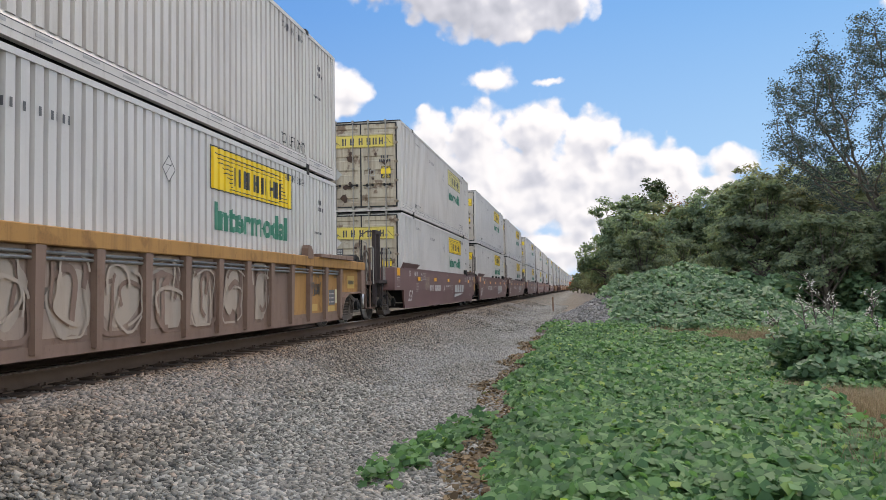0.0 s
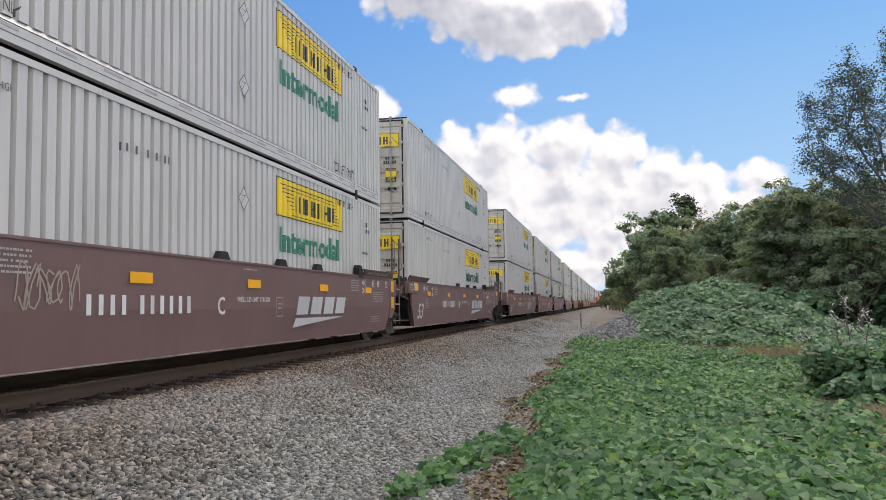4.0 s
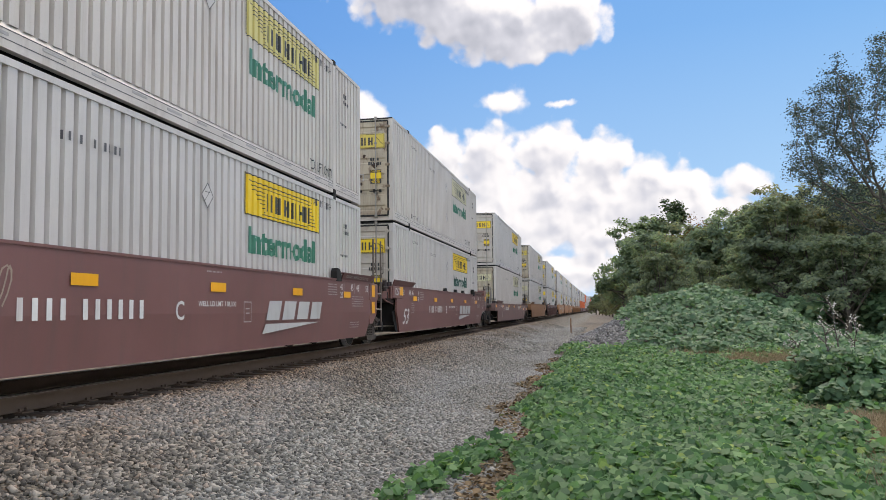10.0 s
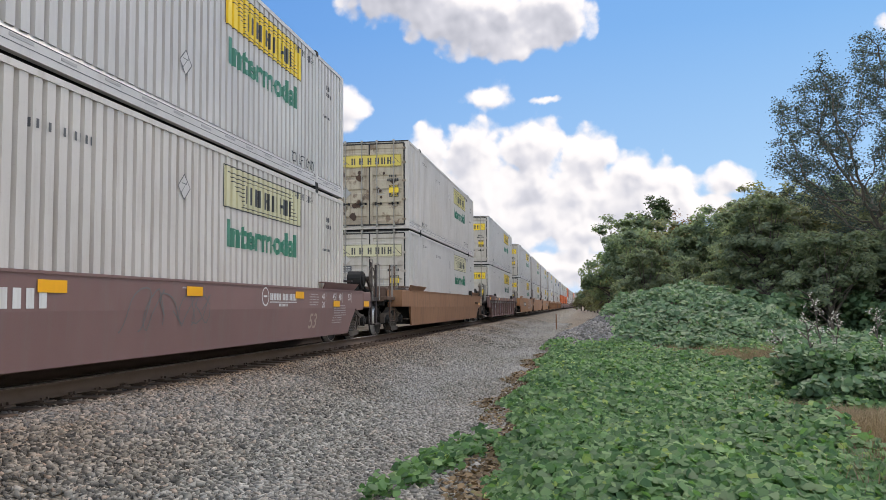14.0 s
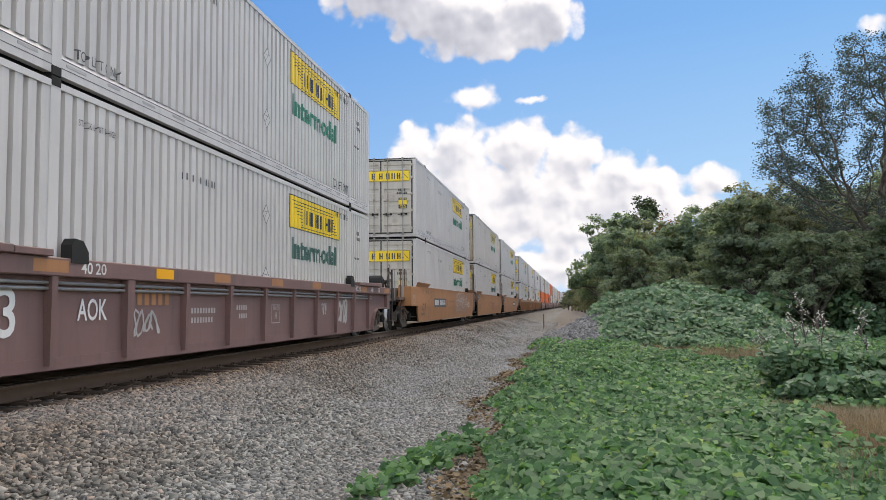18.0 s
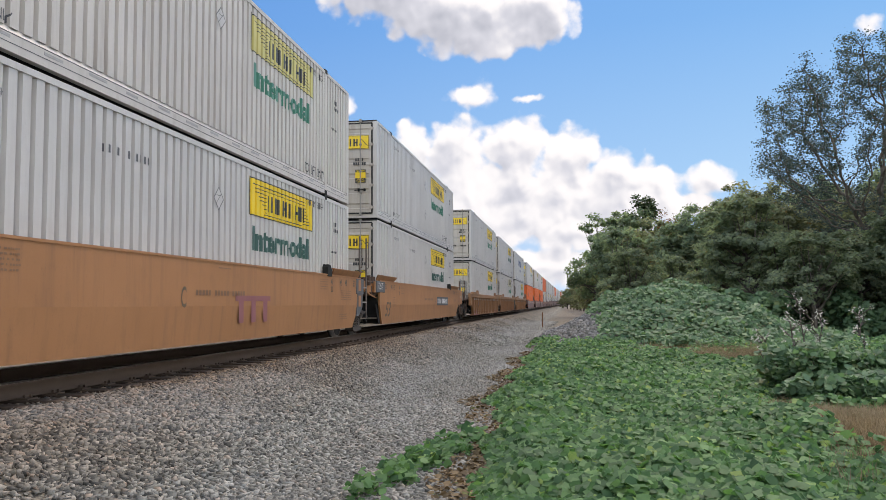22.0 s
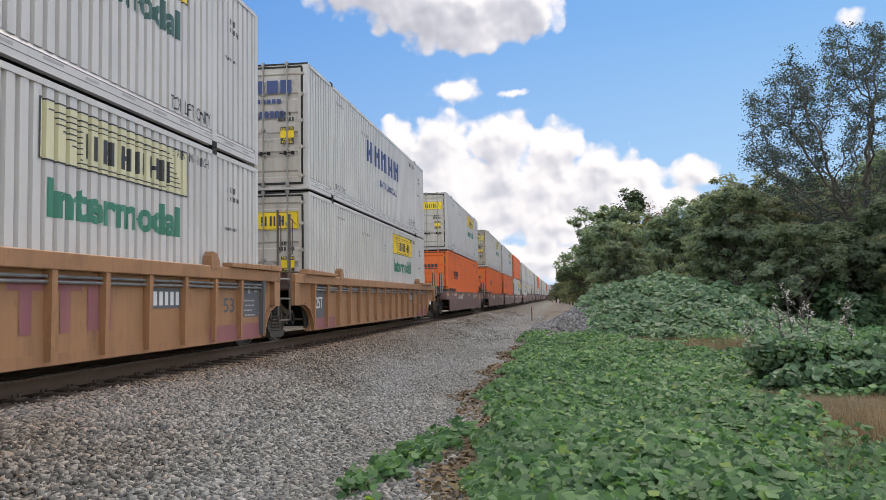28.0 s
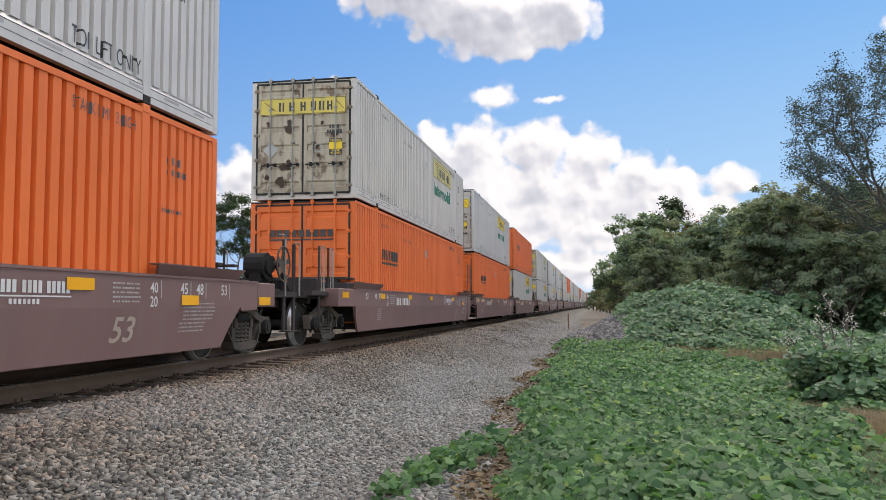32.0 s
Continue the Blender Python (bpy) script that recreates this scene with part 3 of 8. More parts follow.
def bottom_rail_shape(bm, s):
    """Deep lower rail, set out at the foot."""
    prism(bm, [(s * (HW - 0.004), Z0), (s * (HW - 0.004), 0.20), (s * (HW - 0.034), 0.275), (s * (HW - 0.09), 0.275), (s * (HW - 0.09), Z0)], "y", 0.15, CL - 0.15)


def rail_line_shape(bm):
    """Long folds along the lower rail."""
    for z in (0.105, 0.205):
        box(bm, HW - 0.02, HW - 0.0015, 0.2, CL - 0.2, z, z + 0.009)


def post_shape(bm, s):
    box(bm, *span(s, HW - 0.09, HW), -0.09, 0.09, 0.02, Z1, 0.006)


def casting_shape(bm, s):
    box(bm, *span(s, HW - 0.145, HW + 0.005), -0.09, 0.09, CH - 0.09, CH + 0.022, 0.01)


def foot_casting_shape(bm, s):
    box(bm, *span(s, HW - 0.145, HW + 0.005), -0.09, 0.09, -0.006, 0.11, 0.01)


def panel_shape(bm, s):
    side_sheet(bm, 0.14, CL - 0.14, 0.27, Z1 - 0.07, 0.0, s)


def roof_shape(bm):
    prev = None
    for k in range(60):
        y = 0.1 + (CL - 0.2) * k / 59
        z = Z1 - 0.03 + (0.018 if k % 2 else 0)
        cur = (bm.verts.new((-HW + 0.05, y, z)), bm.verts.new((HW - 0.05, y, z)))
        if prev:
            bm.faces.new((prev[0], prev[1], cur[1], cur[0]))
        prev = cur


def floor_shape(bm):
    box(bm, -HW + 0.05, HW - 0.05, 0.15, CL - 0.15, 0.05, 0.10)


def end_wall_shape(bm):
    box(bm, -HW + 0.12, HW - 0.12, CL - 0.10, CL - 0.04, 0.14, CH - 0.12)


def door_shape(bm):
    """One leaf, hung at x = 0, 1.145 wide, pressed with horizontal swages."""
    w, z0, z1 = 1.145, 0.13, CH - 0.12
    zs, y = [], -0.012
    n = 6
    for k in range(n):
        a = z0 + (z1 - z0) * k / n
        st = (z1 - z0) / n
        zs += [(a, y), (a + st * 0.30, y), (a + st * 0.38, y + 0.028), (a + st * 0.60, y + 0.028), (a + st * 0.68, y)]
    zs.append((z1, y))
    rows = [[bm.verts.new((0.10, yy, z)), bm.verts.new((w - 0.09, yy, z))] for z, yy in zs]
    for a, b in zip(rows, rows[1:]):
        bm.faces.new((a[0], a[1], b[1], b[0]))
    box(bm, 0.0, 0.10, -0.018, 0.03, z0, z1)
    box(bm, w - 0.09, w, -0.018, 0.03, z0, z1)
    box(bm, 0.10, w - 0.09, -0.016, 0.03, z0, z0 + 0.07)
    box(bm, 0.10, w - 0.09, -0.016, 0.03, z1 - 0.07, z1)


def lock_rod_shape(bm):
    rod(bm, (0, -0.055, 0.05), (0, -0.055, CH - 0.03), 0.017, 8)
    for z in (0.06, CH - 0.10):
        box(bm, -0.035, 0.035, -0.085, -0.01, z, z + 0.10, 0.006)
    for z in (0.75, 1.35, 2.15):
        box(bm, -0.04, 0.04, -0.078, -0.014, z - 0.025, z + 0.025, 0.005)


def handle_shape(bm):
    rod(bm, (0, -0.085, 0.80), (0.34, -0.085, 0.82), 0.013, 6)
    box(bm, 0.10, 0.16, -0.10, -0.02, 0.765, 0.86, 0.006)
    box(bm, 0.27, 0.33, -0.10, -0.02, 0.78, 0.85, 0.006)


def hinge_shape(bm):
    box(bm, -0.075, 0.06, -0.045, 0.012, -0.03, 0.03, 0.006)
    rod(bm, (-0.01, -0.042, -0.05), (-0.01, -0.042, 0.05), 0.014, 6)


def quad_on_door(bm, x0, x1, z0, z1, y=-0.040):
    bm.faces.new([bm.verts.new(p) for p in ((x0, y, z0), (x1, y, z0), (x1, y, z1), (x0, y, z1))])


def outline_on_door(bm, x0, x1, z0, z1, t=0.012, y=-0.042):
    for a, b, c, d in ((x0, x1, z0, z0 + t), (x0, x1, z1 - t, z1), (x0, x0 + t, z0 + t, z1 - t), (x1 - t, x1, z0 + t, z1 - t)):
        quad_on_door(bm, a, b, c, d, y)


def diamond(bm, c, s, flat, t=0.02):
    """A square frame on its corner, on the door (flat='y') or on the side (flat='x')."""
    o, i = s, s - t * 1.5
    pts = []
    for r in (o, i):
        for a, b in ((r, 0), (0, r), (-r, 0), (0, -r)):
            pts.append((c[0], c[1] + a, c[2] + b) if flat == "x" else (c[0] + a, c[1], c[2] + b))
    vs = [bm.verts.new(p) for p in pts]
    for k in range(4):
        bm.faces.new((vs[k], vs[(k + 1) % 4], vs[4 + (k + 1) % 4], vs[4 + k]))
    bm.faces.new(vs[4:])


def wing(bm, x0, x1, z0, z1, flip, y=-0.045):
    """Curled ornament at the end of the door sign: thin slanting strokes."""
    for k in range(4):
        a = x0 + (x1 - x0) * (0.15 + 0.13 * k)
        b = x1 - (x1 - x0) * 0.10 * k
        if flip:
            a, b = x0 + x1 - a, x0 + x1 - b
        za, zb = z1 - 0.06 - 0.03 * k, z0 + 0.05 + 0.02 * k
        w = 0.012
        bm.faces.new([bm.verts.new(p) for p in ((a, y, za), (b, y, zb), (b, y, zb + w), (a, y, za + w))])


def small(ob):
    """Marks too small to pick apart stay one part."""
    ob["kind"] = "stuff"
    return ob


def small_solid(*a, **k):
    return small(solid(*a, **k))


def placard_edge(bm, z):
    """Thin outline and cross lines of the placard holder."""
    ring = [(8.30 + 0.18 * math.cos(a), z + 0.18 * math.sin(a)) for a in (0, math.pi / 2, math.pi, 3 * math.pi / 2, 0)]
    for p, q in zip(ring, ring[1:]):
        stroke(bm, [p, q], 0.016, HW - 0.003)
    stroke(bm, [(8.21, z - 0.09), (8.39, z + 0.09)], 0.010, HW - 0.003)
    stroke(bm, [(8.22, z + 0.05), (8.38, z + 0.05)], 0.010, HW - 0.003)


def container(kind):
    """kind: (wall paint, door paint, side sign, ink of the word, door sign, seed[, far])"""
    wall, door, sign, ink, dsign, seed = kind[:6]
    near = len(kind) == 6
    r = random.Random(seed)
    body = {"white": WHITE, "old": WHITE_OLD, "orange": ORANGE}[wall]
    leaf = {"white": DOOR_WHITE, "old": DOOR_OLD, "orange": ORANGE}[door]
    words = {"white": "white", "old": "weathered off-white", "orange": "bright orange"}[wall]
    more = {"yellow": "with a yellow side sign", "outline": "with a black-outlined white side sign", "navy": "with a navy name on its side", "plain": "with dark lettering", "bare": "with a plain side"}[sign]
    box_ob = tagged(new("shipping_container"), f"{words} corrugated 53-foot shipping container {more}", "container", "stacked containers on the train")
    solid("frame", "container_frame", frame_shape, body, box_ob)
    for s in (-1, 1):
        solid("bottom_rail", ("container_bottom_rail", s), lambda bm: bottom_rail_shape(bm, s), body, box_ob)
        solid("side_panel", ("container_panel", s), lambda bm: panel_shape(bm, s), body, box_ob)
    solid("roof", "container_roof", roof_shape, body, box_ob)
    solid("floor", "container_floor", floor_shape, STEEL_DARK, box_ob)
    solid("end_wall", "container_end", end_wall_shape, body, box_ob)
    for y in POSTS:
        for s in (-1, 1):
            p = solid("post", ("container_post", s), lambda bm: post_shape(bm, s), body, box_ob, at=(0, y, 0))
            if near:
                solid("casting", ("container_casting", s), lambda bm: casting_shape(bm, s), STEEL_DARK if wall != "orange" else ORANGE, p, "dark lifting casting")
                solid("foot_casting", ("container_foot", s), lambda bm: foot_casting_shape(bm, s), STEEL_DARK, p)
    if near:
        small(solid("rail_slot", "rail_slots", rail_line_shape, GREY_PRIMER, box_ob))
    # doors
    for s in (-1, 1):
        d = solid("door", "container_door", door_shape, leaf, box_ob, at=(-1.150 if s < 0 else 0.005, 0.005, 0))
        for k, x in enumerate((0.34, 0.90) if s < 0 else (0.25, 0.81)):
            solid("lock_rod", "container_rod", lock_rod_shape, BAR_STEEL if wall != "orange" else ORANGE, d, at=(x, 0, 0))
            if near:
                solid("handle", "container_handle", handle_shape, STEEL_DARK, d, at=(x - 0.17, 0.0, 0.0))
        for z in (0.30, 0.95, 1.55, 2.15, 2.62) if near else ():
            solid("hinge", "container_hinge", hinge_shape, leaf, d, at=(0.0 if s < 0 else 1.145, 0, z))
    for k, x in enumerate((-1.152, 0.0, 1.152)):
        solid("gasket", ("container_gasket", k), lambda bm: box(bm, x - 0.020, x + 0.020, -0.024, 0.02, 0.13, CH - 0.12), RUBBER, box_ob, "black rubber door seal")

    for z in (0.135, CH - 0.115):
        solid("gasket", ("cross_gasket", z), lambda bm: box(bm, -1.15, 1.15, -0.022, 0.02, z - 0.020, z + 0.020), RUBBER, box_ob)
    # door sign and stickers
    if dsign in ("yellow", "outline"):
        if dsign == "outline":
            solid("door_sign", "faded_door_sign", lambda bm: quad_on_door(bm, -1.07, 1.07, 2.02, 2.42), CREAM, box_ob, "name band faded to cream")
        if dsign == "yellow":
            solid("door_sign", "door_sign", lambda bm: quad_on_door(bm, -1.07, 1.07, 2.02, 2.42), YELLOW if door != "old" else YELLOW_OLD, box_ob, "yellow name band across both doors")

        def marks(bm):
            outline_on_door(bm, -1.06, 1.06, 2.03, 2.41)
            for x in (-0.60, -0.34, -0.06, 0.20, 0.40, 0.60):
                quad_on_door(bm, x, x + 0.05, 2.10, 2.32, -0.043)
                quad_on_door(bm, x + 0.09, x + 0.13, 2.10, 2.32, -0.043)
            for x in (-0.34, -0.06, 0.60):
                quad_on_door(bm, x + 0.05, x + 0.09, 2.19, 2.23, -0.043)
            wing(bm, -1.03, -0.66, 2.05, 2.40, False)
            wing(bm, 0.76, 1.03, 2.05, 2.40, False)
        small_solid("name_mark", "door_sign_marks", marks, INK, box_ob, "black name bars")
    elif dsign == "dark":
        small_solid("name_mark", "door_marks_dark", lambda bm: (door_bars(bm, -0.80, 2.02, 9, 0.13, 0.17, 0.05), quad_on_door(bm, -0.80, 0.78, 1.94, 1.975)), INK, box_ob, "dark name bars with an underline")
    elif dsign == "navy":
        small_solid("name_mark", "door_marks_navy", lambda bm: (door_bars(bm, -0.62, 2.18, 5, 0.26, 0.30, 0.06), door_bars(bm, -0.5, 1.95, 10, 0.09, 0.10, 0.03), door_bars(bm, 0.05, 1.62, 6, 0.09, 0.16, 0.03)), BLUE_INK, box_ob, "navy name bars")
    if wall != "orange" and near:
        small_solid("number_mark", "door_number", lambda bm: (door_bars(bm, 0.66, 1.66, 4, 0.045, 0.085, 0.02), door_bars(bm, 0.60, 1.54, 6, 0.045, 0.085, 0.02)), INK, box_ob)
        solid("warning_sticker", "warn_y", lambda bm: quad_on_door(bm, 0.66, 0.97, 1.05, 1.40), YELLOW, box_ob, "yellow warning sticker")
        small_solid("sticker_band", "warn_k", lambda bm: (quad_on_door(bm, 0.66, 0.97, 1.02, 1.16, -0.041), quad_on_door(bm, 0.66, 0.97, 1.33, 1.41, -0.041)), INK, box_ob)
        for text, z, h, w, m in (("CAUTION", 1.34, 0.055, 0.27, YELLOW), ("WIDE", 1.098, 0.05, 0.2, YELLOW), ("TURNS", 1.036, 0.05, 0.25, YELLOW)):
            w_ob = part("lettering", words_mesh(text, h, w), m, box_ob, at=(0.815 - w / 2, -0.043, z))
            w_ob.rotation_euler = (0, 0, radians(-90))
        if seed % 2:
            solid("notice", "door_notice", lambda bm: quad_on_door(bm, -1.02, -0.60, 1.50, 1.74), GREY_PRIMER, box_ob, "dark notice with pale lines")
            small_solid("notice_print", "door_notice_lines", lambda bm: [door_bars(bm, -0.99, 1.66 - 0.07 * k, 7, 0.04, 0.03, 0.012, -0.043) for k in range(3)], LETTER_WHITE, box_ob)
        solid("placard_holder", "door_placard", lambda bm: diamond(bm, (-0.80, -0.042, 1.18), 0.19, "y"), PALE_PRIMER if seed % 3 else WHITE, box_ob, "empty diamond placard holder")
        if seed % 3 == 0:
            solid("placard_holder", "door_placard_high", lambda bm: diamond(bm, (-0.80, -0.042, 1.93), 0.16, "y"), WHITE, box_ob)
        solid("inspection_plate", "door_plate", lambda bm: outline_on_door(bm, 0.30, 0.47, 1.10, 1.30, 0.02), PALE_PRIMER, box_ob)
    if door == "old":
        def patches(bm):
            for k in range(12):
                x, z, w = r.uniform(-1.0, 0.95), r.uniform(0.25, 1.85), r.choice((0.05, 0.07, 0.09, 0.13))
                ring = [(x + w * math.cos(a) * r.uniform(0.55, 1.15), -0.039, z + w * math.sin(a) * r.uniform(0.6, 1.2)) for a in [k2 * math.pi / 6 for k2 in range(12)]]
                bm.faces.new([bm.verts.new(p) for p in ring])
        small_solid("rust_patch", ("rust_patch", seed), patches, RUST_DARK, box_ob, "dark rust where paint has flaked away")
    solid("header_edge", "container_header_edge", lambda bm: box(bm, -HW + 0.005, HW - 0.005, -0.006, 0.02, Z1 - 0.028, Z1 + 0.004), RUBBER, box_ob, "dark upper edge over the doors")

    # side signs
    z0 = 1.985
    if sign in ("yellow", "outline"):
        if sign == "outline":
            solid("side_sign", "faded_side_sign", lambda bm: side_sheet(bm, 9.58, 13.20, z0, z0 + 0.68, 0.004), CREAM, box_ob, "sign faded to pale cream")
        if sign == "yellow":
            solid("side_sign", "side_sign", lambda bm: side_sheet(bm, 9.58, 13.20, z0, z0 + 0.68, 0.004), YELLOW if wall != "old" else YELLOW_FADED, box_ob, "yellow sign over the ribs" if wall != "old" else "sun-bleached pale yellow sign")

        def edge(bm):
            for a, b, c, d in ((9.58, 13.20, z0, z0 + 0.02), (9.58, 13.20, z0 + 0.66, z0 + 0.68), (9.58, 9.61, z0, z0 + 0.68), (13.17, 13.20, z0, z0 + 0.68)):
                side_sheet(bm, a, b, c, d, 0.007)
            # drawn scroll: stacked lines that step down on both sides
            for k in range(8):
                z = z0 + 0.10 + 0.066 * k
                side_sheet(bm, 9.75 + 0.09 * (7 - k), 10.42, z, z + 0.016, 0.007)
                side_sheet(bm, 12.50, 12.62 + 0.055 * (7 - k), z, z + 0.016, 0.007)
            side_sheet(bm, 10.3, 12.5, z0 + 0.56, z0 + 0.58, 0.007)
            side_sheet(bm, 10.3, 12.5, z0 + 0.50, z0 + 0.512, 0.007)
            side_sheet(bm, 10.3, 12.5, z0 + 0.06, z0 + 0.075, 0.007)
        small_solid("sign_border", "side_sign_border", edge, INK, box_ob)

        def name(bm):
            for y in (10.48, 10.86, 11.28, 11.66, 12.04, 12.36):
                side_sheet(bm, y, y + 0.09, z0 + 0.14, z0 + 0.44, 0.008)
                side_sheet(bm, y + 0.17, y + 0.25, z0 + 0.14, z0 + 0.44, 0.008)
            for y in (10.86, 11.28, 12.04):
                side_sheet(bm, y + 0.09, y + 0.17, z0 + 0.26, z0 + 0.32, 0.008)
        small_solid("name_mark", "side_name_bars", name, INK, box_ob, "black name bars")
        part("lettering", side_words("Intermodal", 0.44, 3.20, 9.74, 1.365, 0.038), {"green": GREEN_INK, "dark": DARK_GREEN_INK}[ink], box_ob, "green lettering")
    elif sign == "navy":
        def navy(bm):
            for k in range(5):
                y = 5.85 + k * 1.02
                side_sheet(bm, y, y + 0.26, 1.60, 2.24, 0.008)
                side_sheet(bm, y + 0.46, y + 0.74, 1.60, 2.24, 0.008)
                side_sheet(bm, y + 0.26, y + 0.46, 1.80 + 0.1 * (k % 3), 1.96 + 0.1 * (k % 3), 0.008)
        small_solid("name_mark", "side_navy_bars", navy, BLUE_INK, box_ob, "large navy name bars")
        part("lettering", side_words("INTERMODAL", 0.22, 2.7, 7.7, 1.05), BLUE_INK, box_ob)
    elif sign == "plain":
        def plain(bm):
            bars_on_side(bm, 2.50, 1.62, 9, 0.15, 0.27, 0.05)
            side_sheet(bm, 2.50, 4.25, 1.50, 1.56, 0.006)
        small_solid("name_mark", "side_plain_bars", plain, INK, box_ob, "dark name bars with an underline")
    if not near:
        return box_ob
    part("lettering", side_words("TOP LIFT ONLY", 0.12, 0.95, 2.35, 0.30, 0.0), GREY_PRIMER, box_ob)
    part("lettering", side_words("TOP LIFT ONLY", 0.20, 1.38, 12.65, 0.31, 0.0), INK, box_ob)
    part("lettering", side_words("STACK LIMIT 3 HIGH", 0.075, 0.8, 2.42, CH - 0.42, 0.0), GREY_PRIMER, box_ob)
    part("lettering", side_words("STACK LIMIT 3 HIGH", 0.14, 1.25, 12.7, CH - 0.36, 0.0), GREY_PRIMER, box_ob)
    small_solid("number_mark", "side_number", lambda bm: (bars_on_side(bm, 5.0, 2.26, 4, 0.045, 0.10, 0.055), bars_on_side(bm, 5.55, 2.26, 6, 0.045, 0.10, 0.055)), GREY_PRIMER, box_ob)
    small_solid("notice", "side_notice", lambda bm: (bars_on_side(bm, 14.75, 2.26, 4, 0.045, 0.10, 0.045), bars_on_side(bm, 14.75, 2.12, 6, 0.045, 0.08, 0.045), bars_on_side(bm, 14.60, 1.62, 9, 0.03, 0.05, 0.03)), GREY_PRIMER, box_ob)
    for z in (2.10, 0.95):
        if sign != "navy" and (z > 2 or r.random() < 0.5):
            h = solid("placard_holder", ("side_placard", z), lambda bm: diamond(bm, (HW - 0.006, 8.30, z), 0.17, "x"), WHITE if wall != "orange" else PALE_PRIMER, box_ob, "diamond placard holder")
            small_solid("placard_edge", ("placard_edge", z), lambda bm: placard_edge(bm, z), GREY_PRIMER, h, "dark grimy edge")
    small_solid("rail_mark", "rail_marks", lambda bm: [box(bm, HW - 0.02, HW - 0.0005, 0.5 + 0.83 * k, 0.78 + 0.83 * k + 0.05 * (k % 3), 0.145 + 0.012 * (k % 2), 0.178 + 0.012 * (k % 2)) for k in range(19)], RAIL_MARK if wall != "orange" else ORANGE, box_ob, "scuffed pads along the lower rail")
    return box_ob

# ---- well cars: local origin on the rail top under the door end of the load, y towards the far end ----
WR, AXLE = 0.457, 0.89


def wheelset_shape(bm):
    """Two wheels and their axle, turned in one piece."""
    half = [(0.0, 0.085), (0.66, 0.090), (0.675, 0.125), (0.70, 0.14), (0.735, 0.27), (0.700, WR - 0.075), (0.680, WR - 0.05), (0.680, WR + 0.026), (0.705, WR + 0.026), (0.722, WR + 0.004), (0.822, WR - 0.004),
            (0.827, WR - 0.055), (0.790, WR - 0.075), (0.765, 0.26), (0.810, 0.14), (0.830, 0.125), (0.832, 0.09), (1.05, 0.078)]
    lathe_x(bm, [(-x, r) for x, r in half[:0:-1]] + half, 36)


def wheel_tread_shape(bm):
    """Bright band that the rail has worn round the wheel."""
    n, rings = 36, []
    for x, r in ((0.722, WR + 0.006), (0.815, WR - 0.0015), (0.829, WR - 0.012), (0.829, WR - 0.030)):
        rings.append([bm.verts.new((x, r * math.cos(2 * math.pi * k / n), r * math.sin(2 * math.pi * k / n))) for k in range(n)])
    for a, b in zip(rings, rings[1:]):
        for k in range(n):
            bm.faces.new((a[k], a[(k + 1) % n], b[(k + 1) % n], b[k]))


def side_frame_shape(bm):
    """Cast frame: bowed top member, swept lower member, columns and pedestal jaws."""
    a, n = AXLE, 20

    def band(upper, lower, x0, x1):
        prism(bm, upper + lower[::-1], "x", x0, x1)
    ys = [-a - 0.22 + (2 * a + 0.44) * k / n for k in range(n + 1)]
    bow = [0.5 + 0.5 * math.cos(math.pi * min(1, abs(y) / (a + 0.05))) for y in ys]
    band([(y, 0.63 + 0.22 * w) for y, w in zip(ys, bow)], [(y, 0.52 + 0.20 * w) for y, w in zip(ys, bow)], 0.95, 1.10)
    for s in (-1, 1):
        q = [k / 8 for k in range(9)]
        ease = [3 * t * t - 2 * t ** 3 for t in q]
        band([(s * (a - 0.13 - (a - 0.46) * t), 0.58 - 0.34 * e) for t, e in zip(q, ease)], [(s * (a - 0.27 - (a - 0.52) * t), 0.50 - 0.37 * e) for t, e in zip(q, ease)], 0.955, 1.095)
        for c in (0.15, -0.15):
            prism(bm, [(s * (a + c + 0.055), 0.58), (s * (a + c + 0.045), 0.35), (s * (a + c - 0.045), 0.35), (s * (a + c - 0.055), 0.58)], "x", 0.965, 1.085)
        prism(bm, [(s * 0.37, 0.76), (s * 0.26, 0.76), (s * 0.26, 0.20), (s * 0.40, 0.20)], "x", 0.965, 1.085)
        box(bm, 1.08, 1.125, s * 0.31 - 0.05, s * 0.31 + 0.05, 0.46, 0.62, 0.015)
    prism(bm, [(-0.47, 0.235), (0.47, 0.235), (0.40, 0.14), (0.30, 0.115), (-0.30, 0.115), (-0.40, 0.14)], "x", 0.92, 1.135)


def spring_shape(bm):
    """One coil spring, seen as stacked turns."""
    lathe = [(0.22, 0.05)]
    for k in range(5):
        z = 0.235 + 0.066 * k
        lathe += [(z, 0.056), (z + 0.010, 0.082), (z + 0.020, 0.086), (z + 0.032, 0.082), (z + 0.044, 0.056)]
    lathe.append((0.57, 0.05))
    lathe_x(bm, lathe, 12)
    for v in bm.verts:
        v.co = (v.co.y, v.co.z, v.co.x)


def bolster_shape(bm):
    box(bm, -1.12, 1.12, -0.22, 0.22, 0.56, 0.70, 0.02)
    box(bm, -0.35, 0.35, -0.3, 0.3, 0.66, 0.84, 0.02)
    for s in (-1, 1):
        box(bm, -0.9, 0.9, s * 0.40 - 0.05, s * 0.40 + 0.05, 0.30, 0.42)


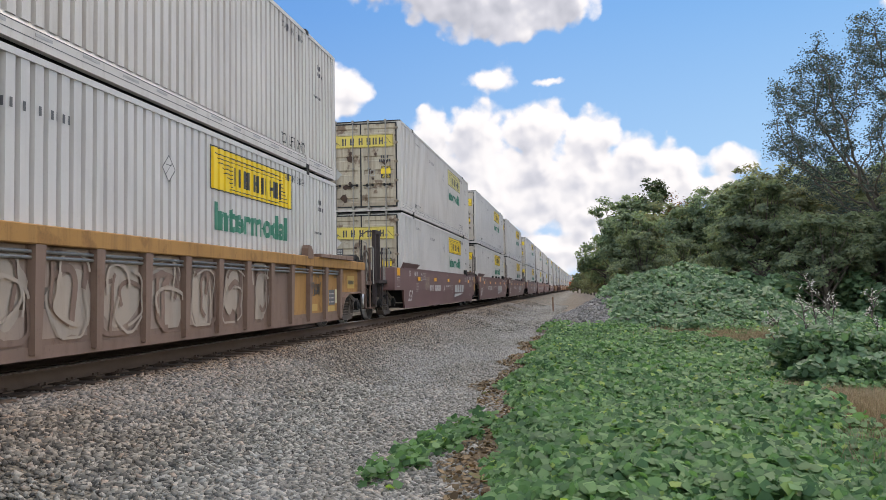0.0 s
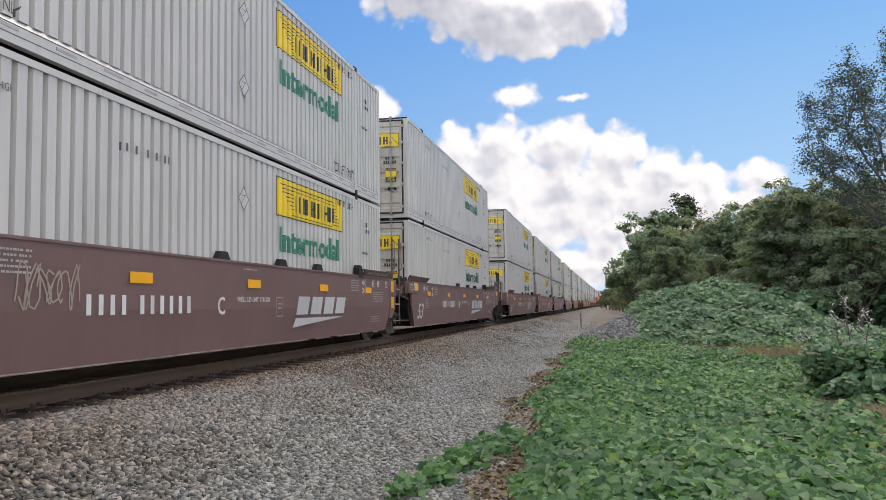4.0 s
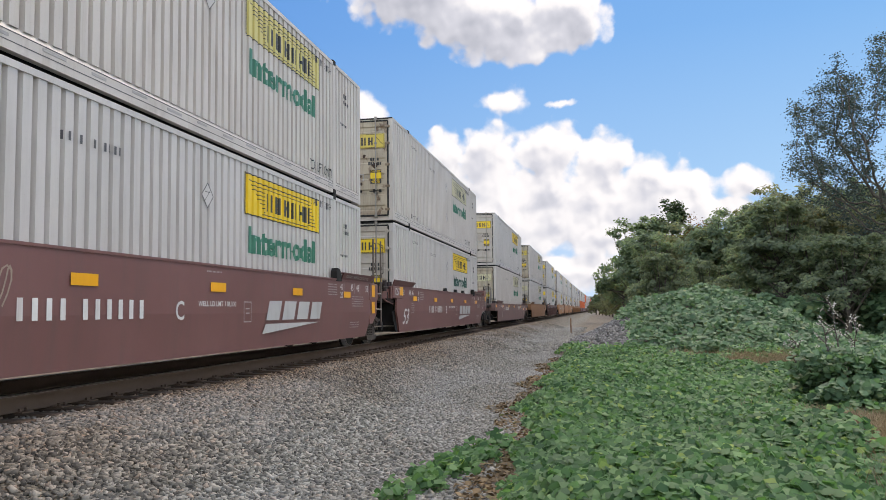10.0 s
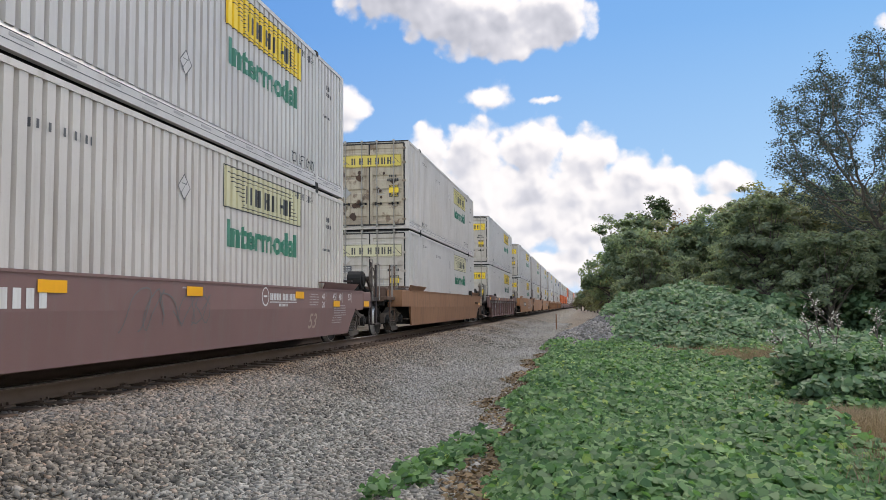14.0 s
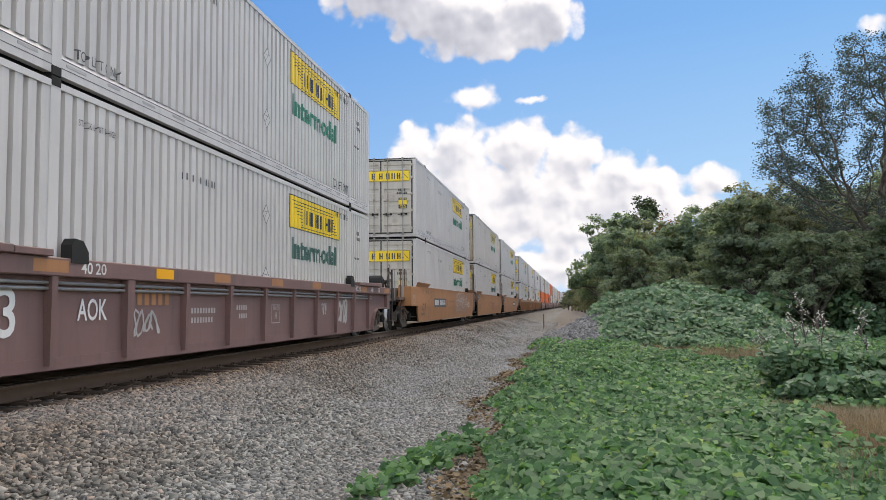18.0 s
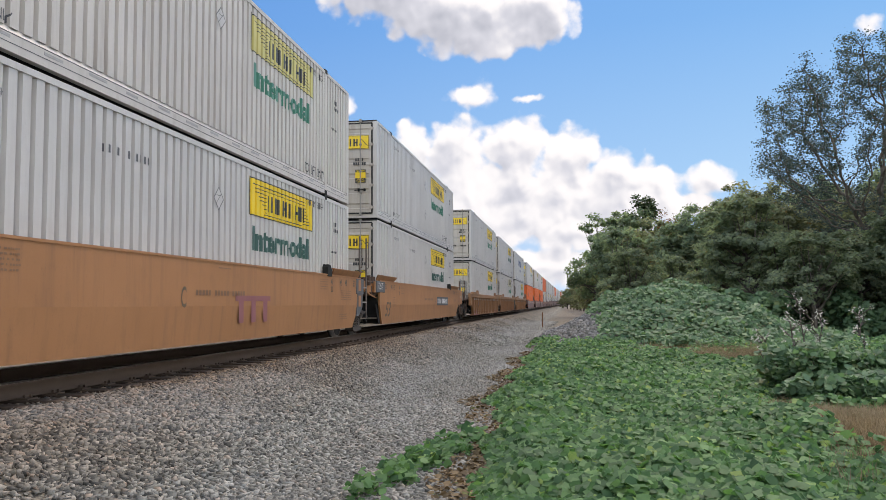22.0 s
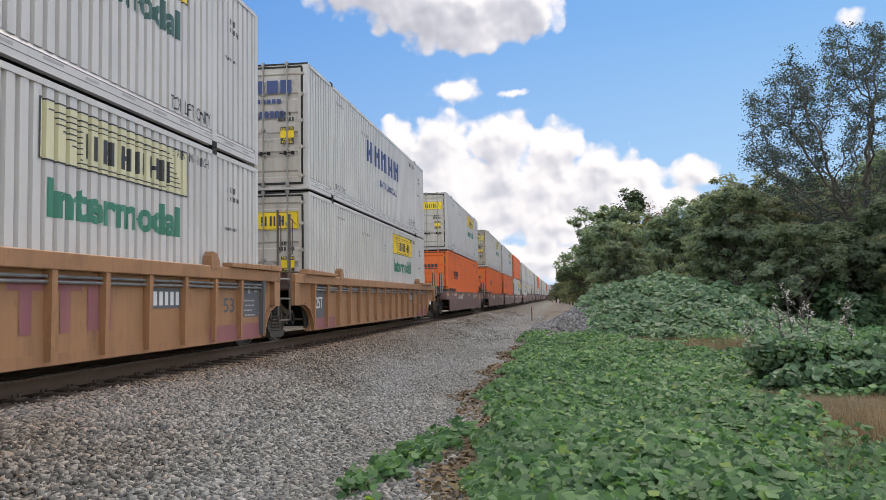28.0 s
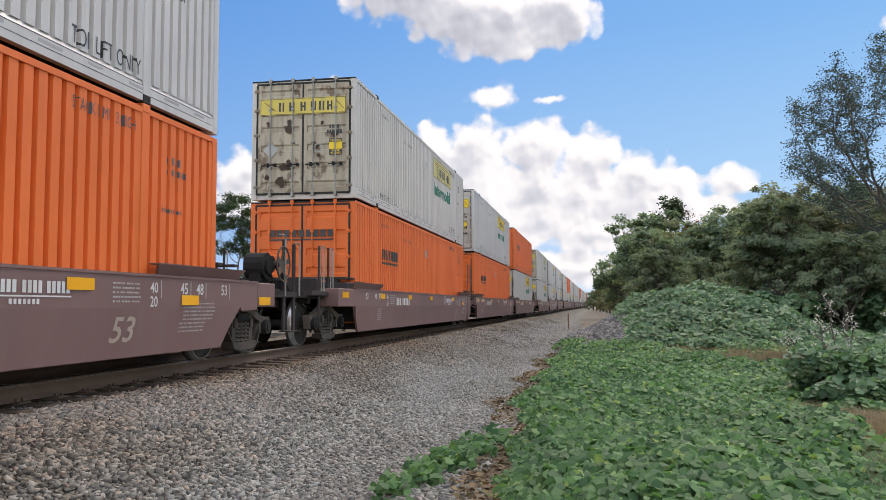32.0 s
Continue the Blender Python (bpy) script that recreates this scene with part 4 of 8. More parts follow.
def truck(parent, y):
    t = solid("truck", "bolster", bolster_shape, STEEL_DARK, parent, "grimy cast steel truck", at=(0, y, 0))
    for s in (-1, 1):
        f = solid("side_frame", "side_frame", side_frame_shape, TRUCK_STEEL, t, "dusty cast steel side frame")
        if s < 0:
            f.rotation_euler = (0, 0, math.pi)
    for k in (-0.17, 0.0, 0.17):
        solid("spring", "spring", spring_shape, TRUCK_STEEL, t, "dusty coil spring", at=(1.03, k, 0))
    for s in (-1, 1):
        axle = solid("wheelset", "wheelset", wheelset_shape, WHEEL_STEEL, t, "bare steel wheels on one axle", at=(0, s * AXLE, WR))
        solid("wheel_tread", "wheel_tread", wheel_tread_shape, RAIL_TOP, axle, "polished running tread", smooth=True)
        WHEELSETS.append(axle)
        for q in (-1, 1):
            solid("bearing_cap", ("bearing_cap", q), lambda bm: (rod(bm, (q * 1.04, 0, 0), (q * 1.17, 0, 0), 0.125, 14), rod(bm, (q * 1.17, 0, 0), (q * 1.19, 0, 0), 0.07, 8)), STEEL_DARK, t, "grimy bearing cap", at=(0, s * AXLE, WR))
    return t


WHEELSETS = []
DRIP_Y = 9.6
SX = 1.435                       # outer face of the car side


def stroke(bm, pts, w, x):
    """A flat painted stroke on the side."""
    prev = None
    n = len(pts)
    for i, (y, z) in enumerate(pts):
        a, b = pts[max(0, i - 1)], pts[min(n - 1, i + 1)]
        d = Vector((b[0] - a[0], b[1] - a[1]))
        d = d.normalized() if d.length > 1e-6 else Vector((1, 0))
        k = Vector((-d.y, d.x)) * w / 2
        cur = (bm.verts.new((x, y + k.x, z + k.y)), bm.verts.new((x, y - k.x, z - k.y)))
        if prev:
            bm.faces.new((prev[0], prev[1], cur[1], cur[0]))
        prev = cur


def scribble(bm, r, y0, z0, w, h, loops, width, x):
    for k in range(loops):
        cy, cz = y0 + w * (k + 0.5) / loops, z0 + h / 2
        ry, rz = w / loops * r.uniform(0.45, 0.8), h * r.uniform(0.3, 0.5)
        ph, sp = r.uniform(0, 6.28), r.choice((0.8, 1.2, 1.6))
        pts = []
        for i in range(18):
            a = ph + sp * 6.28 * i / 17
            pts.append((cy + ry * math.cos(a) + 0.1 * w / loops * math.sin(3 * a), min(z0 + h, max(z0, cz + rz * math.sin(1.3 * a + ph)))))
        stroke(bm, pts, width, x)


def hug(bm, top):
    """Lets paint below the fold lie on the part of the sill that leans in."""
    zf, zb, zc = sill_levels(top)
    for v in bm.verts:
        if v.co.z < zf:
            v.co.x -= (zf - v.co.z) * 0.045 / (zf - zb)


def flat_rects(bm, rects, x):
    for y0, y1, z0, z1 in rects:
        bm.faces.new([bm.verts.new(p) for p in ((x, y0, z0), (x, y1, z0), (x, y1, z1), (x, y0, z1))])


def glyph_rects(y, z, n, w, h, gap):
    return [(y + k * (w + gap), y + k * (w + gap) + w, z, z + h) for k in range(n)]


def text_on_car(thing, text, h, y, z, mat, width=None, x=SX, slant=0.0):
    return part("lettering", words_mesh(text, h, width), mat, thing, at=(x + 0.006, y, z))


def sill_levels(top):
    """Height of the fold, of the foot and of the cut over the trucks."""
    return (top - 0.70, 0.25, 1.02) if top > 1.4 else (0.80, 0.22, 0.86)


def upper_sill(bm, s, top, la, ta):
    """Upright part of the deep side sill."""
    zf, zb, zc = sill_levels(top)
    prism(bm, [(la, top - 0.03), (ta, top - 0.03), (ta, zf - 0.04), (CL + 0.64, zf - 0.06), (CL + 0.58, zf), (la, zf)], "x", s * (SX - 0.05), s * SX)


def lower_sill(bm, s, top, la):
    """Part below the fold, leaning in."""
    zf, zb, zc = sill_levels(top)
    y2, y3 = (-0.08, la + 0.06) if la < -0.3 else (0.22, la + 0.20)
    lo = [(la, zf, s * SX), (CL + 0.58, zf, s * SX), (CL + 0.22, zf - 0.32, s * (SX - 0.045 * 0.32 / (zf - zb))), (CL + 0.0, zb, s * (SX - 0.045)), (y2, zb, s * (SX - 0.045)), (y3, zf - 0.22, s * (SX - 0.045 * 0.22 / (zf - zb)))]
    a = [bm.verts.new((x, y, z)) for y, z, x in lo]
    b = [bm.verts.new((x - s * 0.05, y, z)) for y, z, x in lo]
    bm.faces.new(a), bm.faces.new(b[::-1])
    for k in range(6):
        bm.faces.new((a[k], a[(k + 1) % 6], b[(k + 1) % 6], b[k]))


def ribbed_web(bm, s, top, lead, tail):
    arch = [(-0.06, 0.24), (-0.14, 0.44), (-0.34, 0.62), (-0.66, 0.73), (lead, 0.76)]
    pts = [(lead, top - 0.2), (tail, top - 0.2)] + [(CL - y if k < 4 else tail, z) for k, (y, z) in reversed(list(enumerate(arch)))] + arch
    prism(bm, pts, "x", s * (SX - 0.14), s * (SX - 0.10))


def arch_rim_shape(bm, s, lead):
    """Flange round the truck opening."""
    pts = [(-0.02, 0.18), (-0.08, 0.34), (-0.16, 0.47), (-0.34, 0.64), (-0.66, 0.745), (lead, 0.775)]
    for (a, b), (c, d) in zip(pts, pts[1:]):
        prism(bm, [(a, b), (c, d), (c + 0.015, d + 0.035), (a + 0.03, b + 0.02)], "x", s * (SX - 0.13), s * (SX - 0.02))


def top_chord_shape(bm, s, top, lead, tail):
    box(bm, *span(s, SX - 0.16, SX + 0.01), lead, tail, top - 0.20, top, 0.012)


def bottom_chord_shape(bm, s):
    prism(bm, [(s * (SX - 0.092), 0.30), (s * (SX - 0.092), 0.17), (s * (SX - 0.22), 0.17), (s * (SX - 0.22), 0.22), (s * (SX - 0.13), 0.30)], "y", -0.1, CL + 0.1)


def rib_post_shape(bm, s, top, w):
    """Tapered outside post with its foot."""
    xo, xi = s * SX, s * (SX - 0.10)
    zt, zb = top - 0.20, 0.22
    p = [(xo, -w, zt), (xo, w, zt), (s * (SX - 0.025), w * 0.6, zb), (s * (SX - 0.025), -w * 0.6, zb), (xi, -w, zt), (xi, w, zt), (xi, w * 0.6, zb), (xi, -w * 0.6, zb)]
    v = [bm.verts.new(q) for q in p]
    for q in ((0, 1, 2, 3), (4, 7, 6, 5), (0, 4, 5, 1), (1, 5, 6, 2), (2, 6, 7, 3), (3, 7, 4, 0)):
        bm.faces.new([v[i] for i in q])


def rail_pipe_shape(bm, s, z):
    rod(bm, (s * (SX - 0.06), 0.1, z), (s * (SX - 0.06), CL - 0.1, z), 0.020, 8)


def guide_shape(bm, s, top):
    """Flared loading guide on the sill by the end of the well."""
    a = [(-0.50, top - 0.01), (1.80, top - 0.01), (1.95, top + 0.13), (-0.64, top + 0.15)]
    lo = [(s * (SX - 0.04), *a[0]), (s * (SX - 0.04), *a[1]), (s * (SX + 0.06), *a[2]), (s * (SX + 0.06), *a[3])]
    v = [bm.verts.new(p) for p in lo] + [bm.verts.new((p[0] - s * 0.03, p[1], p[2])) for p in lo]
    for q in ((0, 1, 2, 3), (7, 6, 5, 4), (0, 4, 5, 1), (1, 5, 6, 2), (2, 6, 7, 3), (3, 7, 4, 0)):
        bm.faces.new([v[i] for i in q])
    box(bm, *span(s, SX - 0.11, SX + 0.05), 0.1, 1.9, top + 0.125, top + 0.145)


def deck_guide_shape(bm, s, top):
    """Low deck plates on a rib-sided car's chord."""
    for k in range(4):
        box(bm, *span(s, SX - 0.12, SX + 0.06), -0.75 + 0.62 * k, -0.145 + 0.62 * k, top, top + 0.105 - 0.010 * k, 0.008)


def platform_shape(bm, reach):
    """End deck over the truck with its cross beams."""
    box(bm, -1.33, 1.33, -0.80, -0.04, 1.06, 1.34, 0.015)
    box(bm, -0.42, 0.42, -reach, -0.5, 0.78, 1.06, 0.015)
    for x in (-0.9, 0.0, 0.9):
        box(bm, x - 0.06, x + 0.06, -0.78, -0.08, 1.335, 1.43)
    box(bm, -1.30, 1.30, -0.80, -0.64, 1.42, 1.46)
    box(bm, -1.30, 1.30, -0.24, -0.06, 1.42, 1.46)


def end_box_shape(bm, s, y0, y1, z0, z1):
    box(bm, *span(s, 0.98, SX + 0.006), y0, y1, z0, z1, 0.012)


def joint_beam_shape(bm, s, top):
    """Tapered beam that runs from the corner box in to the joint."""
    lo = [(-0.66, top - 0.33, 1.38), (-0.66, top - 0.10, 1.38), (-1.40, top - 0.14, 1.00), (-1.40, top - 0.42, 1.00)]
    a = [bm.verts.new((s * x, y, z)) for y, z, x in lo]
    b = [bm.verts.new((s * (x - 0.30), y, z)) for y, z, x in lo]
    bm.faces.new(a), bm.faces.new(b[::-1])
    for k in range(4):
        bm.faces.new((a[k], a[(k + 1) % 4], b[(k + 1) % 4], b[k]))
    for y, x in ((-0.72, 1.39), (-1.20, 1.20)):
        box(bm, *span(s, x - 0.02, x + 0.03), y - 0.05, y + 0.05, top - 0.36, top - 0.04, 0.008)
    pipe(bm, [(s * 1.24, -1.36, top - 0.28), (s * 1.33, -0.95, top - 0.42), (s * 1.38, -0.45, top - 0.50)], 0.020)


def tread_plate_shape(bm, s, top):
    """Raised slotted walkway over the joint, with a few valves beside it."""
    for k in range(9):
        box(bm, *span(s, 0.72, 1.26), -1.30 + 0.13 * k, -1.22 + 0.13 * k, top + 0.03, top + 0.06)
    for y in (-1.26, -0.20):
        box(bm, *span(s, 0.76, 1.22), y - 0.03, y + 0.03, top - 0.20, top + 0.03)
    for y, h in ((-0.95, 0.14), (-0.62, 0.10), (-0.40, 0.12)):
        rod(bm, (s * 1.28, y, top - 0.16), (s * 1.28, y, top - 0.02 + h), 0.055, 10)
    rod(bm, (s * 1.30, -1.2, top - 0.05), (s * 1.30, 0.1, top - 0.05), 0.022, 6)


def recess_shade_shape(bm, s, deep):
    """Near-black plate that stands in for the shade inside the truck opening."""
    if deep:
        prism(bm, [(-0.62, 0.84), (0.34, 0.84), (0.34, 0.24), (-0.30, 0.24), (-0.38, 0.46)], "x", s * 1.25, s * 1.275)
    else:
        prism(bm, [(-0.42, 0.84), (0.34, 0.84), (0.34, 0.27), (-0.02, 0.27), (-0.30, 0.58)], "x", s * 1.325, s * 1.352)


def underframe_shape(bm, reach):
    """Grimy underside of the end deck: floor plate, brake gear and pipes."""
    box(bm, -1.12, 1.12, -reach, -0.10, 0.965, 1.055)
    box(bm, -0.55, 0.55, -reach + 0.5, -0.25, 0.70, 0.97, 0.02)
    for x in (-0.45, 0.45):
        rod(bm, (x, -reach, 0.80), (x, -0.2, 0.72), 0.035, 6)
    rod(bm, (0.62, -reach + 0.2, 0.88), (1.05, -0.3, 0.60), 0.022, 6)


def coupler_shape(bm):
    box(bm, -0.16, 0.16, -3.3, -1.2, 0.72, 0.98, 0.02)
    box(bm, -0.14, 0.14, -3.66, -3.25, 0.70, 1.0, 0.05)
    box(bm, -1.05, 1.05, -2.50, -2.36, 0.86, 1.06, 0.012)
    pipe(bm, [(0.25, -2.9, 0.8), (0.28, -3.3, 0.5), (0.25, -3.62, 0.55)], 0.03)


def post_pair_shape(bm, s):
    """Tall pair of flat posts, joined at the head, on the front corner."""
    for y in (-2.68, -2.22):
        box(bm, *span(s, 1.02, 1.12), y - 0.06, y + 0.06, 0.42, 2.52, 0.008)
    box(bm, *span(s, 1.02, 1.12), -2.74, -2.16, 2.42, 2.53, 0.008)
    pipe(bm, [(s * 1.05, -2.70, 2.48), (s * 0.95, -3.1, 2.46), (s * 0.85, -3.4, 2.3), (s * 0.85, -3.35, 1.6)], 0.016)


def corner_post_shape(bm, s):
    """Corner step of the rear end: two tall flat bars joined by a tread at the foot."""
    for y, h in ((-3.05, 2.02), (-3.55, 1.98)):
        box(bm, *span(s, 1.15, 1.19), y - 0.055, y + 0.055, 0.36, h, 0.006)
    box(bm, *span(s, 1.10, 1.30), -3.60, -3.00, 0.34, 0.365)
    box(bm, *span(s, 1.06, 1.22), -3.60, -2.0, 0.98, 1.08)
    rod(bm, (s * 1.12, -3.5, 1.10), (s * 1.12, -2.75, 1.55), 0.03, 6)


def hand_rail_shape(bm, s, y, h):
    pipe(bm, [(s * 1.24, y, 1.0), (s * 1.24, y, h - 0.04), (s * 1.23, y + 0.04, h), (s * 1.20, y + 0.20, h)], 0.015)


def front_ladder_shape(bm, s):
    """Corner ladder of the front end."""
    for y in (-2.25, -1.65):
        box(bm, *span(s, 1.17, 1.20), y - 0.035, y + 0.035, 0.40, 2.05, 0.006)
    for z in (0.41, 0.74, 1.08):
        rod(bm, (s * 1.19, -2.25, z), (s * 1.19, -1.65, z), 0.016, 6)


def grab_rail_shape(bm, s, y, h):
    pipe(bm, [(s * 1.22, y, 1.12), (s * 1.22, y, h), (s * 1.22, y + 0.16, h), (s * 1.22, y + 0.16, 1.12)], 0.014)


def end_sill_shape(bm):
    for s in (-1, 1):
        box(bm, *span(s, 1.02, 1.22), -2.75, -1.0, 1.02, 1.12, 0.01)
    box(bm, -1.1, 1.1, -2.75, -2.60, 0.98, 1.08)
    box(bm, -1.0, 1.0, -2.5, -1.1, 1.10, 1.13)
    box(bm, 0.55, 0.95, -1.75, -1.35, 1.12, 1.42, 0.03)


def brake_wheel_shape(bm):
    """Dished wheel that faces the side of the line."""
    n = 22
    c, R1 = Vector((-1.26, -2.80, 1.57)), 0.31
    pts = [(c.x, c.y + R1 * math.cos(2 * math.pi * k / n), c.z + R1 * math.sin(2 * math.pi * k / n)) for k in range(n + 1)]
    pipe(bm, pts, 0.017, 6)
    for k in range(5):
        a = 2 * math.pi * k / 5 + 0.4
        w = Vector((0, -math.sin(a), math.cos(a))) * 0.035
        e, m = Vector((c.x, c.y + R1 * math.cos(a), c.z + R1 * math.sin(a))), Vector((c.x + 0.05, c.y, c.z))
        bm.faces.new([bm.verts.new(p) for p in (m - w * 2, e - w, e + w, m + w * 2)])
    rod(bm, c + Vector((0.04, 0, 0)), c + Vector((0.30, 0, 0)), 0.06, 10)


def brake_box_shape(bm):
    """Hand brake housing with its chain and stand."""
    rod(bm, (-0.72, -2.50, 1.52), (-1.08, -2.50, 1.52), 0.24, 14)
    rod(bm, (-1.08, -2.50, 1.52), (-1.13, -2.50, 1.52), 0.15, 12)
    rod(bm, (-0.75, -2.80, 1.57), (-1.05, -2.80, 1.57), 0.15, 12)
    box(bm, -1.02, -0.80, -2.72, -2.30, 1.0, 1.50, 0.03)
    rod(bm, (-1.0, -2.55, 1.35), (-0.95, -2.35, 0.85), 0.03, 6)
    pipe(bm, [(-1.10, -2.62, 1.36), (-1.14, -2.68, 1.15), (-1.10, -2.62, 1.0)], 0.022)
    box(bm, -1.10, -0.70, -3.20, -2.90, 1.05, 1.30, 0.03)


def number_box_shape(bm, s, top):
    box(bm, *span(s, 1.02, SX - 0.01), -1.93, -1.22, top - 0.04, top + 0.26, 0.012)
    box(bm, *span(s, 1.08, SX - 0.08), -1.22, -0.55, top - 0.06, top + 0.07, 0.01)
    rod(bm, (s * 1.3, -1.22, top + 0.11), (s * 1.3, -0.6, top + 0.12), 0.03, 8)
    box(bm, *span(s, 1.16, SX - 0.05), -0.95, -0.72, top + 0.05, top + 0.17, 0.015)


def ladder_rail_shape(bm, y):
    box(bm, 1.325, 1.350, y - 0.045, y + 0.045, 0.56, 2.62, 0.006)
    box(bm, 0.95, 1.325, y - 0.03, y + 0.03, 1.10, 1.17)
    pipe(bm, [(1.355, y, 1.78), (1.40, y, 1.80), (1.40, y, 2.50), (1.355, y, 2.52)], 0.012)


def joint_shape(bm):
    """Articulated joint between two units."""
    box(bm, -0.5, 0.5, -0.75, 0.75, 0.80, 1.06, 0.03)
    box(bm, -1.0, 1.0, -0.25, 0.25, 1.04, 1.16, 0.02)
    box(bm, 0.3, 0.8, -0.7, -0.3, 1.05, 1.40, 0.03)
    pipe(bm, [(0.9, -0.7, 1.1), (1.0, -0.2, 0.78), (1.0, 0.2, 0.78), (0.9, 0.7, 1.1)], 0.025)
    pipe(bm, [(0.7, -0.75, 1.25), (0.8, 0.0, 1.0), (0.7, 0.75, 1.2)], 0.02)


def joint_post_shape(bm):
    for y in (-0.50, -0.10):
        box(bm, 0.62, 0.74, y - 0.06, y + 0.06, 1.0, 2.56, 0.008)
    box(bm, 0.63, 0.73, -0.50, -0.10, 2.46, 2.56)
    prism(bm, [(-0.47, 2.3), (-0.43, 2.34), (-0.10, 1.6), (-0.14, 1.56)], "x", 0.66, 0.70)


def well_floor_shape(bm):
    for k in range(9):
        y = 0.4 + (CL - 0.8) * k / 8
        box(bm, -1.33, 1.33, y - 0.14, y + 0.14, 0.27, 0.39)
    for s in (-1, 1):
        box(bm, s * 1.22 - 0.10, s * 1.22 + 0.10, 0.3, CL - 0.3, 0.26, 0.393)
    for y0, y1 in ((-0.12, -0.06), (CL + 0.06, CL + 0.12)):
        box(bm, -1.30, 1.30, y0, y1, 0.45, 1.25)


def bracket_shape(bm):
    prism(bm, [(-0.20, 0.0), (0.20, 0.0), (0.10, 0.12), (-0.10, 0.12)], "x", SX - 0.11, SX - 0.02)


def big_bracket_shape(bm):
    prism(bm, [(-0.16, -0.05), (0.16, -0.05), (0.16, 0.08), (0.05, 0.20), (-0.10, 0.22), (-0.16, 0.15)], "x", SX - 0.115, SX + 0.02)


def well_car(kind):
    """kind: (style, colour, top, front end, rear end, marks, seed)"""
    style, colour, top, front, rear, marks, seed = kind
    r = random.Random(seed)
    coat = {"brown": BROWN, "red": BROWN_RED, "grey": BROWN_GREY, "tan": TAN, "orange": ORANGE_TAN, "rust": RUST_TAN}[colour]
    if style == "ribbed" and colour == "brown":
        coat = WORN_BROWN
    if marks == "graffiti":
        coat = MAUVE_RUST
    hue = {"brown": "oxide-brown", "red": "red-brown", "grey": "faded grey-brown", "tan": "faded yellow", "orange": "orange-brown", "rust": "grimy rust-orange"}[colour]
    kind_word = "smooth-sided" if style == "smooth" else "rib-sided"
    car = tagged(new("well_car"), f"{hue} {kind_word} railway well car carrying stacked containers", "railway car", "well cars of the train")
    lead = (-1.72 if front == "coupler" else -1.39) if style == "smooth" else -1.44
    tail = CL + ((1.95 if rear == "coupler" else 0.66) if style == "smooth" else 2.0 if rear == "coupler" else 0.80)
    grime = GRIME_BROWN if colour in ("brown", "red", "grey") else GRIME_TAN
    for s in (-1, 1):
        if style == "smooth":
            la, ta = (-0.42, CL + 1.22) if rear == "coupler" else (-0.42, CL + 0.66)
            la = -0.42 if front == "coupler" else -0.25
            solid("side_sill", ("upper_sill", s, top, la, ta), lambda bm: upper_sill(bm, s, top, la, ta), coat, car)
            solid("lower_sill", ("lower_sill", s, top, la), lambda bm: lower_sill(bm, s, top, la), coat, car)
            solid("top_lip", ("top_lip", s, top, la, ta), lambda bm: box(bm, *span(s, SX - 0.10, SX + 0.012), la, ta, top - 0.032, top), coat, car)
            for end, y in ((0, 0.0), (1, CL)):
                g = solid("loading_guide", ("guide", s if end == 0 else -s, top), lambda bm: guide_shape(bm, s if end == 0 else -s, top), coat, car, at=(0, y, 0))
                g.rotation_euler = (0, 0, math.pi * end)
        else:
            for end, y in ((0, 0.0), (1, CL)):
                ar = solid("arch_rim", ("arch_rim", s if end == 0 else -s, lead if end == 0 else CL - tail), lambda bm: arch_rim_shape(bm, s if end == 0 else -s, lead if end == 0 else CL - tail), coat, car, at=(0, y, 0))
                ar.rotation_euler = (0, 0, math.pi * end)
            solid("side_sheet", ("ribbed_web", s, top, lead, tail), lambda bm: ribbed_web(bm, s, top, lead, tail), coat, car)
            solid("top_chord", ("top_chord", s, top, lead, tail), lambda bm: top_chord_shape(bm, s, top, lead, tail), TAN_OLD if seed == 1 else coat, car)
            solid("bottom_chord", ("bottom_chord", s), lambda bm: bottom_chord_shape(bm, s), coat, car)
            for z in (0.27, 0.33):
                solid("air_pipe", ("air_pipe", s, top, z), lambda bm: rail_pipe_shape(bm, s, top - z), BAR_STEEL, car, "worn steel pipe under the chord")
            n, y0, y1 = (11, 0.30, 15.70) if colour == "brown" else (16, 0.05, CL - 0.05)
            for k in range(n):
                y = y0 + (y1 - y0) * k / (n - 1)
                patchy = colour == "tan" and seed == 6 and k == n - 1
                w = 0.085 if k == 2 or seed == 1 else 0.052
                solid("post", ("rib_post", s, top, w), lambda bm: rib_post_shape(bm, s, top, w), GREY_PRIMER if patchy else coat, car, at=(0, y, 0))
            for y in (lead + 0.16, tail - 0.16):
                solid("end_post", ("end_rib_post", s, top), lambda bm: box(bm, *span(s, SX - 0.12, SX), -0.16, 0.16, 0.74, top - 0.19), coat, car, at=(0, y, 0))
            for end, y in ((0, 0.0), (1, CL)):
                g = solid("deck_plate", ("deck_guide", s if end == 0 else -s, top), lambda bm: deck_guide_shape(bm, s if end == 0 else -s, top), coat, car, at=(0, y, 0))
                g.rotation_euler = (0, 0, math.pi * end)
        # added far-side plates: keep the lit ground beyond from showing under the deck
        if s < 0:
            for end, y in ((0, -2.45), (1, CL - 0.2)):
                solid("skirt", ("far_shade_plate", end), lambda bm: box(bm, -1.30, -1.27, 0.0, 2.65, 0.16, 1.04), STEEL_DARK, car, "added black plate that hides the lit ground behind the far wheels", at=(0, y, 0))
        # this plate gives the truck opening its deep shade by colour
        solid("shroud", ("shroud", s, style), lambda bm: recess_shade_shape(bm, s, style == "ribbed"), STEEL_DARK, car, "black plate standing in for the shade in the truck opening")
